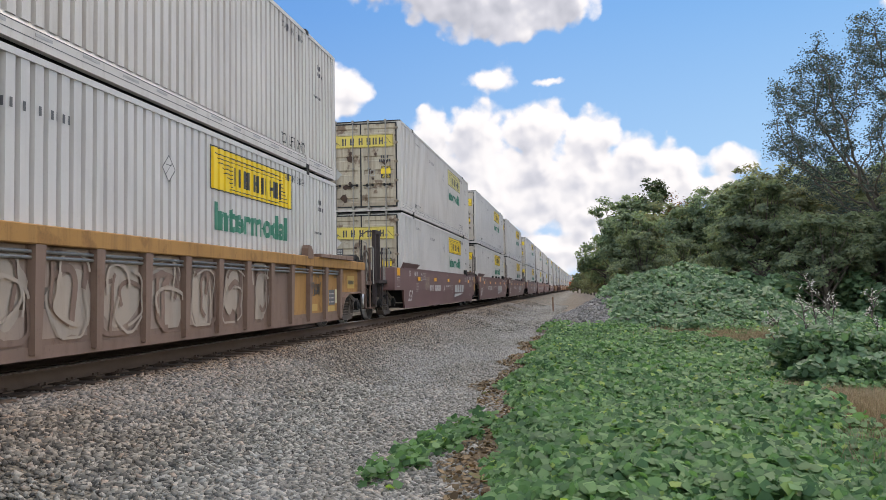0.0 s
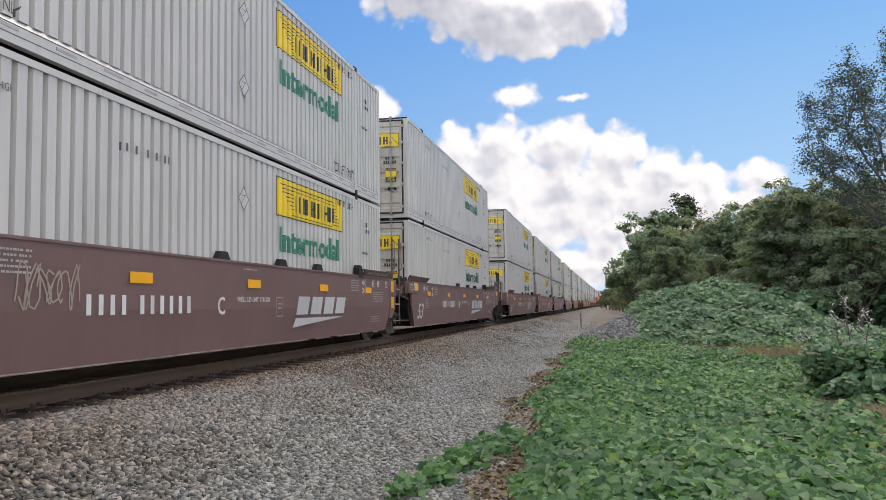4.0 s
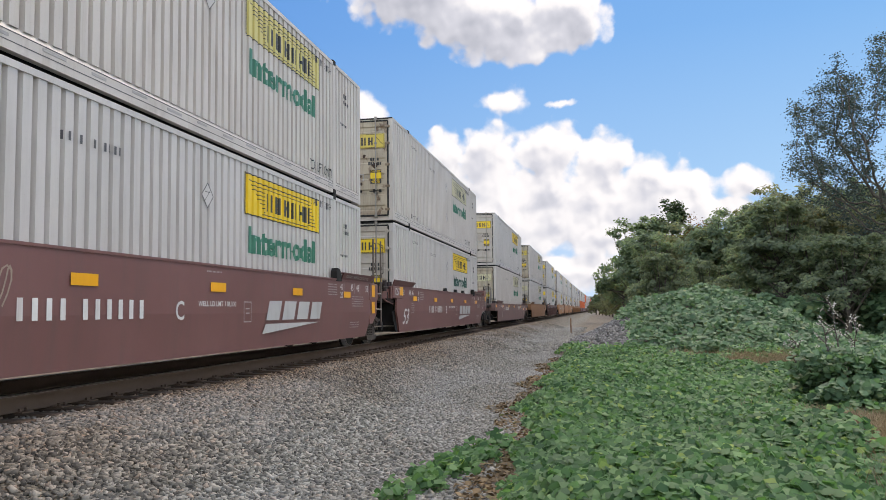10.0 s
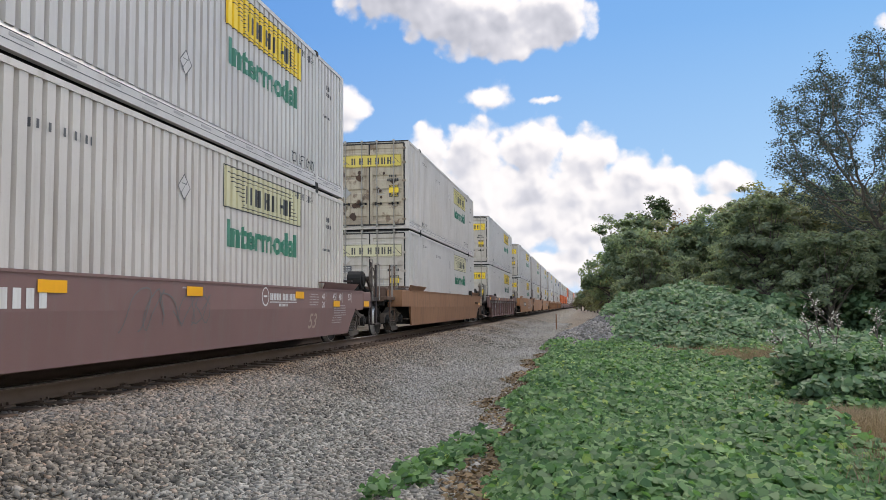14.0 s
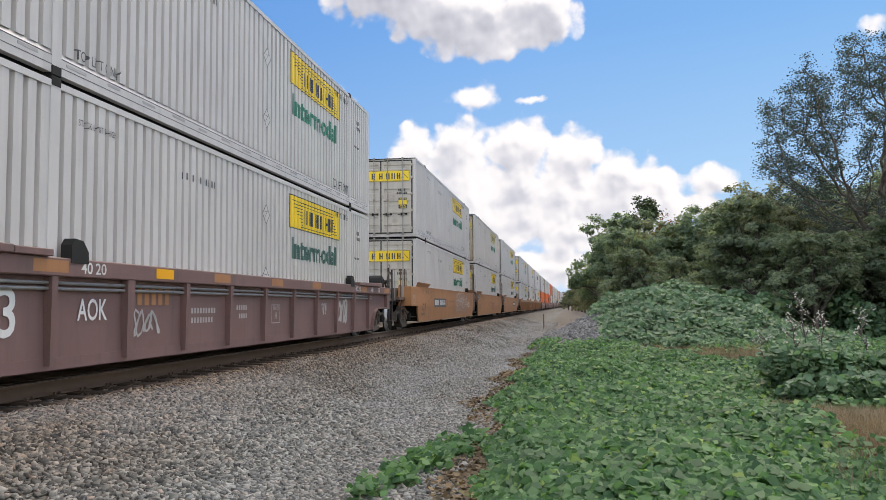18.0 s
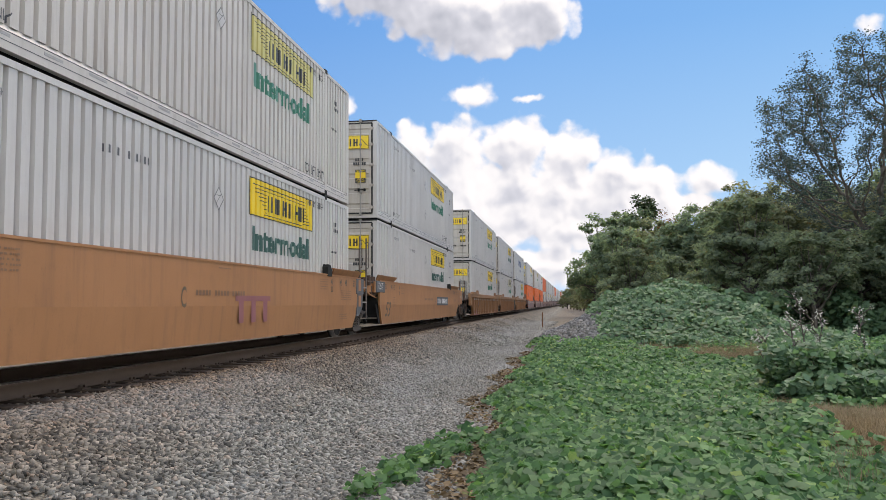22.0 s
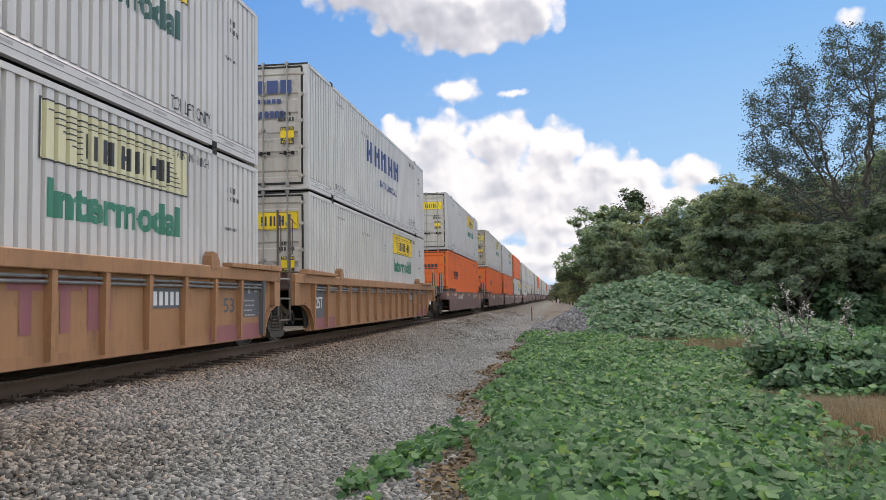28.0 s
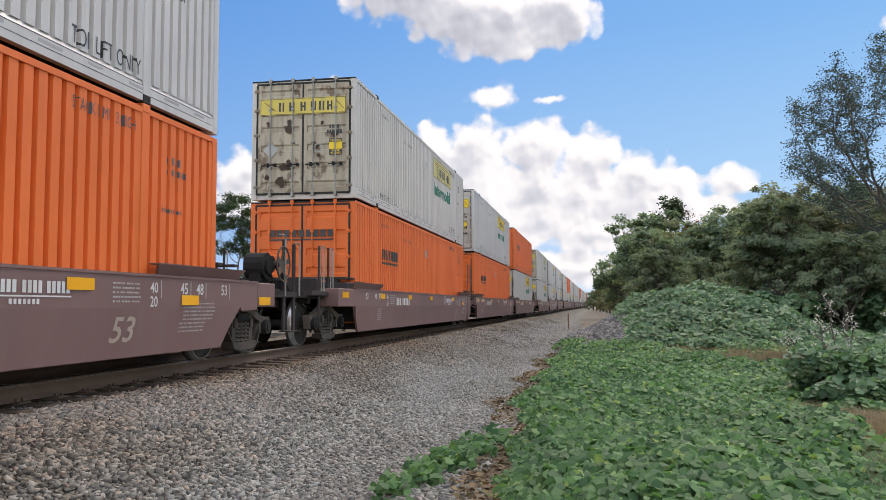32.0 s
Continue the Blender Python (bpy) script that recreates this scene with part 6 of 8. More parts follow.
            small_solid("tag", "graffiti_grey", lambda bm: bay_loops(bm, False, 0.075, 4, SX - 0.082), MAUVE_RUST, car)
            small_solid("tag", "graffiti_white", lambda bm: bay_loops(bm, False, 0.040, 9, SX - 0.066), SPRAY_LIGHT, car)
        elif marks == "tags":
            small_solid("tag", "tag_white", lambda bm: (scribble(bm, random.Random(8), 3.62, 0.46, 0.62, 0.34, 3, 0.035, SX - 0.09), scribble(bm, random.Random(9), 12.80, 0.42, 0.86, 0.58, 3, 0.085, SX - 0.09), scribble(bm, random.Random(10), 11.60, 0.62, 0.34, 0.30, 3, 0.030, SX - 0.09)), SPRAY_PALE, car, "pale grey spray tags")
        if colour == "tan" and marks == "plain":
            solid("number_panel", ("rear_panel", top), lambda bm: flat_rects(bm, [(CL - 4.35, CL - 3.12, zc - 0.02, zc + 0.26)], SX - 0.094), GREY_PRIMER, car, "dark number panel")
            small_solid("number_mark", ("rear_numbers", top), lambda bm: flat_rects(bm, glyph_rects(CL - 4.28, zc + 0.02, 7, 0.10, 0.19, 0.065), SX - 0.090), LETTER_WHITE, car)
            text_on_car(car, "53", 0.24, CL - 1.73, zc - 0.12, GREY_PRIMER, 0.45, SX - 0.098)
            if seed == 6:
                solid("patch", "rear_grey_patch", lambda bm: flat_rects(bm, [(CL - 1.04, CL - 0.12, 0.56, top - 0.21)], SX - 0.0965), GREY_PRIMER, car, "dark grey primed bay")
                small_solid("fine_print", "rear_grey_print", lambda bm: flat_rects(bm, [r for j in range(4) for r in glyph_rects(CL - 0.84 + 0.05 * (j % 2), zc + 0.06 - 0.085 * j, 8 - j % 3, 0.05, 0.028, 0.014)] + [(CL - 0.66, CL - 0.54, zc + 0.20, zc + 0.36)], SX - 0.092), FINE_WHITE, car)
                text_on_car(car, "53", 0.11, CL - 0.36, top - 0.40, LETTER_WHITE, 0.16, SX - 0.094)
                small_solid("emblem", "rib_emblem", lambda bm: flat_rects(bm, [(9.02, 9.62, zc + 0.20, zc + 0.33), (9.74, 10.34, zc + 0.20, zc + 0.33), (9.22, 9.42, zc - 0.26, zc + 0.20), (9.92, 10.12, zc - 0.26, zc + 0.20), (10.46, 10.98, zc - 0.26, zc + 0.33)], SX - 0.094), PINK_FADE, car, "faded purple-brown emblem")
            solid("patch", ("purple_patch", top), lambda bm: flat_rects(bm, [(CL - 2.3, CL - 0.12, 0.19, 0.45)], SX - 0.0905), PINK_FADE, car, "faded purple paint patch")
        else:
            worn = marks == "tags"
            small_solid("number_mark", ("rib_numbers", top), lambda bm: flat_rects(bm, glyph_rects(3.68, zc + 0.10, 5, 0.11, 0.22, 0.07), SX - 0.092), ORANGE_TAN if worn else pen, car, "faded orange number" if worn else "")
            small_solid("fine_print", ("rib_weights", top), lambda bm: flat_rects(bm, glyph_rects(5.20, zc - 0.02, 9, 0.06, 0.08, 0.035) + glyph_rects(5.20, zc - 0.16, 8, 0.06, 0.08, 0.035) + glyph_rects(6.85, zc + 0.02, 5, 0.06, 0.08, 0.035) + glyph_rects(6.95, zc - 0.12, 4, 0.06, 0.08, 0.035), SX - 0.092), FINE_WHITE if worn else pen, car)
            text_on_car(car, "53", 0.50, 0.72 if worn else 0.30, zc - 0.22, LETTER_WHITE if worn else pen, 0.62, SX - 0.095)
        if marks == "tags":
            for word, dy in (("40", 2.28 - CL), ("20", 2.56 - CL), ("40", -2.02), ("20", -1.74), ("48", -0.36), ("53", 0.42)):
                text_on_car(car, word, 0.13, CL + dy, top - 0.16, LETTER_WHITE, 0.22, x=SX + 0.008)
            for dy in (1.75 - CL, 6.05 - CL, 8.50 - CL, 10.90 - CL, -1.15, 1.55):
                solid("reflector", "chord_reflector", lambda bm: flat_rects(bm, [(-0.30, 0.30, -0.06, 0.07)], 0), ORANGE_TAN, car, "dull orange reflector", at=(SX + 0.013, CL + dy, top - 0.10))
            solid("label_plate", "stencil_frame", lambda bm: flat_rects(bm, [(-0.22, 0.22, -0.20, -0.185), (-0.22, 0.22, 0.13, 0.145), (-0.22, -0.205, -0.185, 0.13), (0.205, 0.22, -0.185, 0.13)], 0), FINE_WHITE, car, "white-lined stencil", at=(SX - 0.095, 8.70, 0.72))
            text_on_car(car, "PLATE", 0.06, 8.56, 0.77, FINE_WHITE, 0.28, SX - 0.096)
            text_on_car(car, "H", 0.12, 8.65, 0.60, FINE_WHITE, 0.09, SX - 0.096)
            text_on_car(car, "AOK", 0.25, 2.38, top - 0.68, LETTER_WHITE, 0.60, SX - 0.094)
        for word, dz in (("20", 0.40), ("40", 0.60)) if marks != "tags" else ():
            text_on_car(car, word, 0.12, 2.13, top - dz, pen, 0.12, x=SX - 0.010)
        if colour == "tan" and seed == 5:
            solid("patch", "lead_purple_patch", lambda bm: flat_rects(bm, [(0.45, 2.70, 0.19, 0.42)], SX - 0.0905), PINK_FADE, car, "faded purple paint patch")
            small_solid("fine_print", "lead_purple_print", lambda bm: flat_rects(bm, [r for y in (0.62, 1.45) for z in (0.27, 0.33) for r in glyph_rects(y, z, 7, 0.045, 0.025, 0.018)], SX - 0.088), FINE_WHITE, car)
            solid("number_panel", "lead_number_panel", lambda bm: flat_rects(bm, [(2.62, 3.18, zc - 0.06, zc + 0.18), (3.38, 4.15, zc - 0.06, zc + 0.18)], SX - 0.0945), GREY_PRIMER, car, "dark number panel")
            small_solid("number_mark", "lead_numbers", lambda bm: flat_rects(bm, glyph_rects(2.68, zc - 0.01, 4, 0.075, 0.14, 0.05) + glyph_rects(3.46, zc - 0.01, 5, 0.075, 0.14, 0.06), SX - 0.090), FINE_WHITE, car)
            solid("label_plate", "lead_stencil", lambda bm: flat_rects(bm, [(1.32, 1.56, zc - 0.14, zc - 0.12), (1.32, 1.56, zc + 0.06, zc + 0.08), (1.36, 1.40, zc - 0.10, zc + 0.04), (1.46, 1.52, zc - 0.10, zc + 0.02)], SX - 0.094), INK, car, "small dark stencil")
        if colour == "tan" and seed == 7:
            solid("patch", "front_purple_patch", lambda bm: flat_rects(bm, [(0.12, 1.95, 0.19, 0.44)], SX - 0.0905), PINK_FADE, car, "faded purple paint patch")
            solid("patch", "front_grey_patch", lambda bm: flat_rects(bm, [(0.12, 1.04, 0.44, top - 0.21)], SX - 0.0965), GREY_PRIMER, car, "dark grey primed bay")
            text_on_car(car, "125T", 0.26, 0.24, zc - 0.12, LETTER_WHITE, 0.62, SX - 0.096)
        if marks == "tags":
            return car
        fine = [(7.2 + 0.1 * k, 7.26 + 0.1 * k, zc - 0.05 + 0.1 * j, zc + 0.01 + 0.1 * j) for k in range(6) for j in range(2)]
        small_solid("fine_print", ("rib_fine", top), lambda bm: flat_rects(bm, fine, SX - 0.092), pen, car)
    return car


def prism_flat(bm, pts):
    bm.faces.new([bm.verts.new((SX + 0.005, y, z)) for y, z in pts])


# ---- the train: position of each stack's door end at the start, car, lower box, upper box ----
Y_ = ("white", "white", "yellow", "green", "yellow", 1)
STACKS = []


def stack(u, car, low, up):
    STACKS.append((u, car, low, up))


def W(i, sign="yellow", ink="green", ds="yellow", wall="white", door="white"):
    return (wall, door, sign, ink, ds, i)


def SM(colour, top, f, r, marks, seed):
    return ("smooth", colour, top, f, r, marks, seed)


def RB(colour, top, f, r, marks, seed):
    return ("ribbed", colour, top, f, r, marks, seed)


K, J = "coupler", "joint"
stack(2.16, RB("tan", 1.53, J, K, "graffiti", 1), W(1), W(2, sign="bare", wall="old"))
stack(25.43, SM("brown", 1.52, K, J, "name", 12), W(3, door="old"), W(4, wall="old", door="old"))
stack(44.75, SM("brown", 1.52, J, J, "name", 13), W(5), W(1))
stack(63.85, SM("brown", 1.52, J, K, "name", 11), W(3, ink="dark"), W(7))
stack(87.31, SM("brown", 1.52, K, J, "name", 15), W(3), W(7))
stack(106.47, SM("red", 1.52, J, J, "name", 16), W(5), W(4, wall="old", door="old"))
stack(125.84, SM("red", 1.52, J, K, "name", 17), W(1, ink="dark"), W(4, sign="outline", wall="old", door="old"))
stack(149.12, SM("grey", 1.21, K, K, "line", 20), W(9, sign="outline", ds="outline", wall="old", door="old"), W(7))
stack(172.67, SM("rust", 1.34, K, K, "plain", 22), W(9, sign="outline", ds="outline"), W(4, wall="old", door="old"))
stack(195.90, RB("brown", 1.36, K, K, "tags", 3), W(1, ink="dark"), W(7))
stack(219.17, SM("orange", 1.51, K, J, "panel", 101), W(3), W(1))
stack(238.19, SM("orange", 1.51, J, J, "plain", 103), W(5, ink="dark", door="old"), W(4, wall="old", door="old"))
stack(257.47, SM("orange", 1.51, J, K, "panel", 105), W(5, ink="dark"), W(7))
stack(280.99, RB("tan", 1.40, K, J, "plain", 5), W(1), W(7))
stack(300.34, RB("tan", 1.40, J, J, "plain", 6), W(9, sign="outline"), W(5, ink="dark"))
stack(319.65, RB("tan", 1.40, J, K, "plain", 7), W(3, ds="yellow"), W(8, sign="navy", ds="navy"))
stack(343.14, SM("grey", 1.21, K, K, "line", 24), W(2, sign="plain", ds="dark", wall="orange", door="orange"), W(7))
stack(366.51, SM("grey", 1.21, K, J, "line", 26), W(2, sign="plain", ds="dark", wall="orange", door="orange"), W(4, wall="old", door="old"))
stack(385.88, SM("grey", 1.21, J, J, "line", 26), W(2, sign="plain", ds="dark", wall="orange", door="orange"), W(7))
_u = 385.88
for _k in range(17):
    _u += 23.4 if _k % 3 == 1 else 19.3
    _car = (SM("grey", 1.21, J, K, "line", 26), SM("brown", 1.52, K, J, "name", 12), SM("brown", 1.52, J, J, "name", 13), SM("brown", 1.52, J, K, "name", 11))[0 if _k == 0 else 1 + (_k - 2) % 3] if _k != 1 else SM("grey", 1.21, K, K, "line", 20)
    stack(_u, _car, (W(3), W(5), W(1))[_k % 3] + ((1,) if _k > 3 else ()), (W(7), W(4, wall="old", door="old"), W(1))[_k % 3] if _k % 5 else W(2, sign="plain", ds="dark", wall="orange", door="orange"))
    STACKS[-1] = STACKS[-1][:3] + ((STACKS[-1][3] + (1,)) if _k > 3 else STACKS[-1][3],)

MADE = {}
MOVING = []


def instance(builder, kind):
    """Builds a kind once, then copies it with all its parts."""
    key = kind
    if key not in MADE:
        before = len(WHEELSETS)
        MADE[key] = builder(kind)
        return MADE[key]
    ob = copy_thing(MADE[key], Matrix.Identity(4))
    WHEELSETS.extend(o for o in ob.children_recursive if o.name.startswith("wheelset"))
    return ob


for _u, _car, _low, _up in STACKS:
    MOVING.append((instance(well_car, _car), _u, 0.0))
    MOVING.append((instance(container, _low), _u, Z_LOW))
    MOVING.append((instance(container, _up), _u, Z_UP))

# ---- plants ----
def leaf_shape(n_side):
    """Outline of one leaf, pointed at its tip, about one long."""
    if n_side == 4:
        return np.array([(0, -0.5), (0.36, 0.02), (0, 0.55), (-0.36, 0.02)])
    return np.array([(0.10, -0.45), (0.46, -0.10), (0.30, 0.30), (0.0, 0.58), (-0.36, 0.26), (-0.44, -0.14)])


def leaves(name, pts, size, tilt, gen, corners=4, up=None):
    """Many single leaves at pts; size: (least, most); tilt: how far they lean from level, in radians."""
    n = len(pts)
    shape = leaf_shape(corners)
    s = gen.uniform(size[0], size[1], n)
    yaw, lean, dirn = gen.uniform(0, 2 * np.pi, n), np.abs(gen.normal(0, tilt, n)), gen.uniform(0, 2 * np.pi, n)
    nrm = np.stack([np.sin(lean) * np.cos(dirn), np.sin(lean) * np.sin(dirn), np.cos(lean)], -1)
    if up is not None:
        nrm = nrm * 0.8 + up
        nrm /= np.linalg.norm(nrm, axis=1)[:, None]
    ref = np.stack([np.cos(yaw), np.sin(yaw), np.zeros(n)], -1)
    u = np.cross(nrm, ref)
    u /= np.linalg.norm(u, axis=1)[:, None] + 1e-9
    v = np.cross(nrm, u)
    co = pts[:, None, :] + (shape[None, :, 0, None] * u[:, None, :] + shape[None, :, 1, None] * v[:, None, :]) * s[:, None, None]
    co[:, 1::2, :] += (nrm * (s * 0.10)[:, None])[:, None, :]
    return raw_mesh(name, co.reshape(-1, 3), np.arange(n * corners).reshape(n, corners))


def grow(gen, height, spread, levels, lean=0.15, trunk_r=0.2, first=0.35, limbs=9, droop=0.0):
    """Skeleton of a tree: tapered segments and the tips that carry leaves."""
    segs, tips = [], []

    def branch(p, d, length, r, lev):
        n = 4 if lev == 0 else 3
        for k in range(n):
            d2 = d + gen.normal(0, lean, 3) + np.array([0, 0, 0.10 - droop * lev])
            d2 /= np.linalg.norm(d2)
            q = p + d2 * length / n
            r2 = r * (0.82 if lev == 0 else 0.72)
            segs.append((p, q, r, r2))
            if lev > 0 and lev < levels and k > 0 or lev == 0 and k >= 1:
                m = limbs // 3 if lev == 0 else 2
                for _ in range(m):
                    a = gen.uniform(0, 2 * np.pi)
                    out = np.array([np.cos(a), np.sin(a), gen.uniform(0.15, 0.9)])
                    out = out / np.linalg.norm(out) * (0.85 if lev == 0 else 0.6) + d2 * 0.5
                    out /= np.linalg.norm(out)
                    if lev < levels:
                        branch(p + (q - p) * gen.uniform(0.2, 1.0), out, spread * (0.62 ** lev) * gen.uniform(0.6, 1.15), r2 * 0.5, lev + 1)
            p, d, r = q, d2, r2
            if lev >= levels - 1:
                tips.append(q)
        if lev == 0:
            tips.append(p)
    d0 = np.array([gen.normal(0, 0.05), gen.normal(0, 0.05), 1.0])
    base = np.array([0, 0, -0.3])
    segs.append((base, base + d0 * height * first, trunk_r * 1.25, trunk_r))
    branch(base + d0 * height * first, d0, height * (0.92 - first), trunk_r, 0)
    return segs, np.array(tips)


def limbs_mesh(name, segs, sides=6):
    V, F = [], []
    ang = np.arange(sides) * 2 * np.pi / sides
    for p, q, r, r2 in segs:
        if r < 0.008:
            continue
        d = (q - p) / (np.linalg.norm(q - p) + 1e-9)
        a = np.cross(d, [0.31, 0.77, 0.55])
        a /= np.linalg.norm(a)
        b = np.cross(d, a)
        ring = np.cos(ang)[:, None] * a + np.sin(ang)[:, None] * b
        i = len(V)
        V.extend(p + ring * r)
        V.extend(q + ring * r2)
        F.extend([[i + k, i + (k + 1) % sides, i + sides + (k + 1) % sides, i + sides + k] for k in range(sides)])
    return raw_mesh(name, np.array(V), np.array(F), True)


def tree_kind(seed, height, spread, leaf, leaf_size, per_tip, puff, levels=3, name="tree", label="broadleaf tree", **kw):
    gen = np.random.default_rng(seed)
    segs, tips = grow(gen, height, spread, levels, **kw)
    t = tagged(new(name), label, "tree", "trees along the line")
    part("trunk", limbs_mesh("trunk", segs), BARK, t)
    pts = np.repeat(tips, per_tip, 0) + gen.normal(0, 1, (len(tips) * per_tip, 3)) * np.array([puff, puff, puff * 0.7])
    pts = pts[pts[:, 2] > 0.1]
    c = tips.mean(0)
    part("crown", leaves("crown", pts, leaf_size, 0.9, gen), leaf, t)
    return t


def bushy_kind(seed, height, width, leaf, count, leaf_size, name, label, category):
    """A dense tree or shrub leafed to the ground: clumps on a lumpy outline over short stems."""
    gen = np.random.default_rng(seed)
    t = tagged(new(name), label, category, "growth along the line")
    nl, n = 13, 170
    a = gen.uniform(0, 2 * np.pi, nl)
    lh = np.concatenate([[0.80], gen.uniform(0.18, 0.78, nl - 1)])
    lr = gen.uniform(0.17, 0.27, nl) * height
    rad = np.maximum(width * (1.05 - np.clip(lh - 0.30, 0, 1) ** 1.3 * 1.3) - lr * 0.6, 0.1) * gen.uniform(0.55, 1.1, nl)
    rad[0] *= 0.3
    lobe = np.stack([rad * np.cos(a), rad * np.sin(a), lh * height], -1)
    q = gen.integers(0, nl, n)
    v = gen.normal(0, 1, (n, 3))
    v /= np.linalg.norm(v, axis=1)[:, None]
    v[:, 2] = v[:, 2] * 0.7 + 0.15
    cl = lobe[q] + v * (lr[q] * gen.uniform(0.75, 1.1, n))[:, None]
    cl = cl[cl[:, 2] > 0.03 * height]
    n = len(cl)
    sz = gen.uniform(0.035, 0.085, n) * height
    k = gen.integers(0, n, count)
    v = gen.normal(0, 1, (count, 3))
    v /= np.linalg.norm(v, axis=1)[:, None]
    v[:, 2] *= 0.6
    pts = cl[k] + v * (sz[k] * gen.uniform(0.45, 1.25, count))[:, None]
    pts[:, 2] -= (pts[:, 2].max() - height) * np.clip(pts[:, 2] / height, 0, 1)
    out = pts - np.array([0, 0, 0.45 * height])
    out = v * 0.5 + out / np.linalg.norm(out, axis=1)[:, None] * 0.7
    above = pts[:, 2] > 0.02
    pts, out = pts[above], out[above]
    segs = [(np.array([0, 0, -0.3]), np.array([0.1, 0, height * 0.5]), 0.05 * height ** 0.8, 0.03 * height ** 0.8)]
    segs += [(np.array([0.05, 0, height * 0.25 * gen.uniform(0.4, 1.6)]), c, 0.02 * height ** 0.8, 0.008) for c in cl[:40]]
    part("trunk", limbs_mesh("trunk", segs, 5), BARK, t)
    part("crown", leaves("crown", pts, leaf_size, 1.0, gen, 4, out), leaf, t)
    return t


def at_bearing(az, dist):
    return -dist * math.sin(radians(az)), dist * math.cos(radians(az))


def put(kind, used, x, y, scale, turn, z=None):
    zz = float(ground_z(np.array(x), np.array(y))) if z is None else z
    m = pose(x, y, zz, 0, 0, turn) @ Matrix.Diagonal((*([scale] * 3), 1)) if not isinstance(scale, tuple) else pose(x, y, zz, 0, 0, turn) @ Matrix.Diagonal((*scale, 1))
    if kind not in used:
        used.append(kind)
        kind.matrix_world = m
        return kind
    keep = kind.scale.copy()
    kind.scale = (1, 1, 1)
    c = copy_thing(kind, m)
    kind.scale = keep
    return c


USED = []
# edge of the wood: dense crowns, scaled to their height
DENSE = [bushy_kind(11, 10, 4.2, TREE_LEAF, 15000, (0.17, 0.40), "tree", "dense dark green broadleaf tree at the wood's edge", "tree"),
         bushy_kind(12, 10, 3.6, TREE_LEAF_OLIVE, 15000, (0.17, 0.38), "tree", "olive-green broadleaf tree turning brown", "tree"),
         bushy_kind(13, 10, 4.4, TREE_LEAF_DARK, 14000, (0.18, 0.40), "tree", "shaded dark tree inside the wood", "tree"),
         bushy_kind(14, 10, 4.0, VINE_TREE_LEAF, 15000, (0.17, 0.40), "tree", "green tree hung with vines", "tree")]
AUTUMN = bushy_kind(15, 10, 3.0, TREE_LEAF_AUTUMN, 5000, (0.16, 0.34), "tree", "small tree in red-brown autumn leaf", "tree")
PROFILE_AZ = [-34, -22, -16, -12, -10.9, -9.6, -8.4, -7.2, -6.2, -5.2, -4.4, -3.2, -2.2, -1.5, -1.0]
PROFILE_EL = [9.0, 8.0, 7.0, 7.5, 7.2, 7.1, 7.0, 5.9, 6.4, 6.7, 6.9, 6.4, 5.7, 5.0, 4.0]
pick = random.Random(3)
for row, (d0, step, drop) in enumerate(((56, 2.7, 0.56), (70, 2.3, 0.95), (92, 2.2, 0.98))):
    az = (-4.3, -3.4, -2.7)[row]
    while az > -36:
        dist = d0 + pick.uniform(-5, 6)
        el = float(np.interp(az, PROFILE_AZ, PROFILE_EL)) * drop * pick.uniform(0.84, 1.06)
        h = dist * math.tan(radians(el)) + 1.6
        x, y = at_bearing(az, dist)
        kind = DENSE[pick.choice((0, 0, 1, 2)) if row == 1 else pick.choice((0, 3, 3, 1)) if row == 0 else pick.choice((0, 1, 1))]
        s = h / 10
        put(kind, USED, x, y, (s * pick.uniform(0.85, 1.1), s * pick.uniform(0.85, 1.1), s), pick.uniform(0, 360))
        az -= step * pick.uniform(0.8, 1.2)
x, y = at_bearing(-7.0, 92)
put(AUTUMN, USED, x, y, (0.8, 0.8, 1.18), 20)
# tall open pine that stands out of the wood
PINE_OPEN = tree_kind(31, 15.0, 2.1, PINE_LEAF, (0.25, 0.5), 16, 0.33, 2, "pine_tree", "tall open-crowned pine above the wood", first=0.72, limbs=9, trunk_r=0.16)
x, y = at_bearing(-5.15, 98)
put(PINE_OPEN, USED, x, y, 0.86, 40)
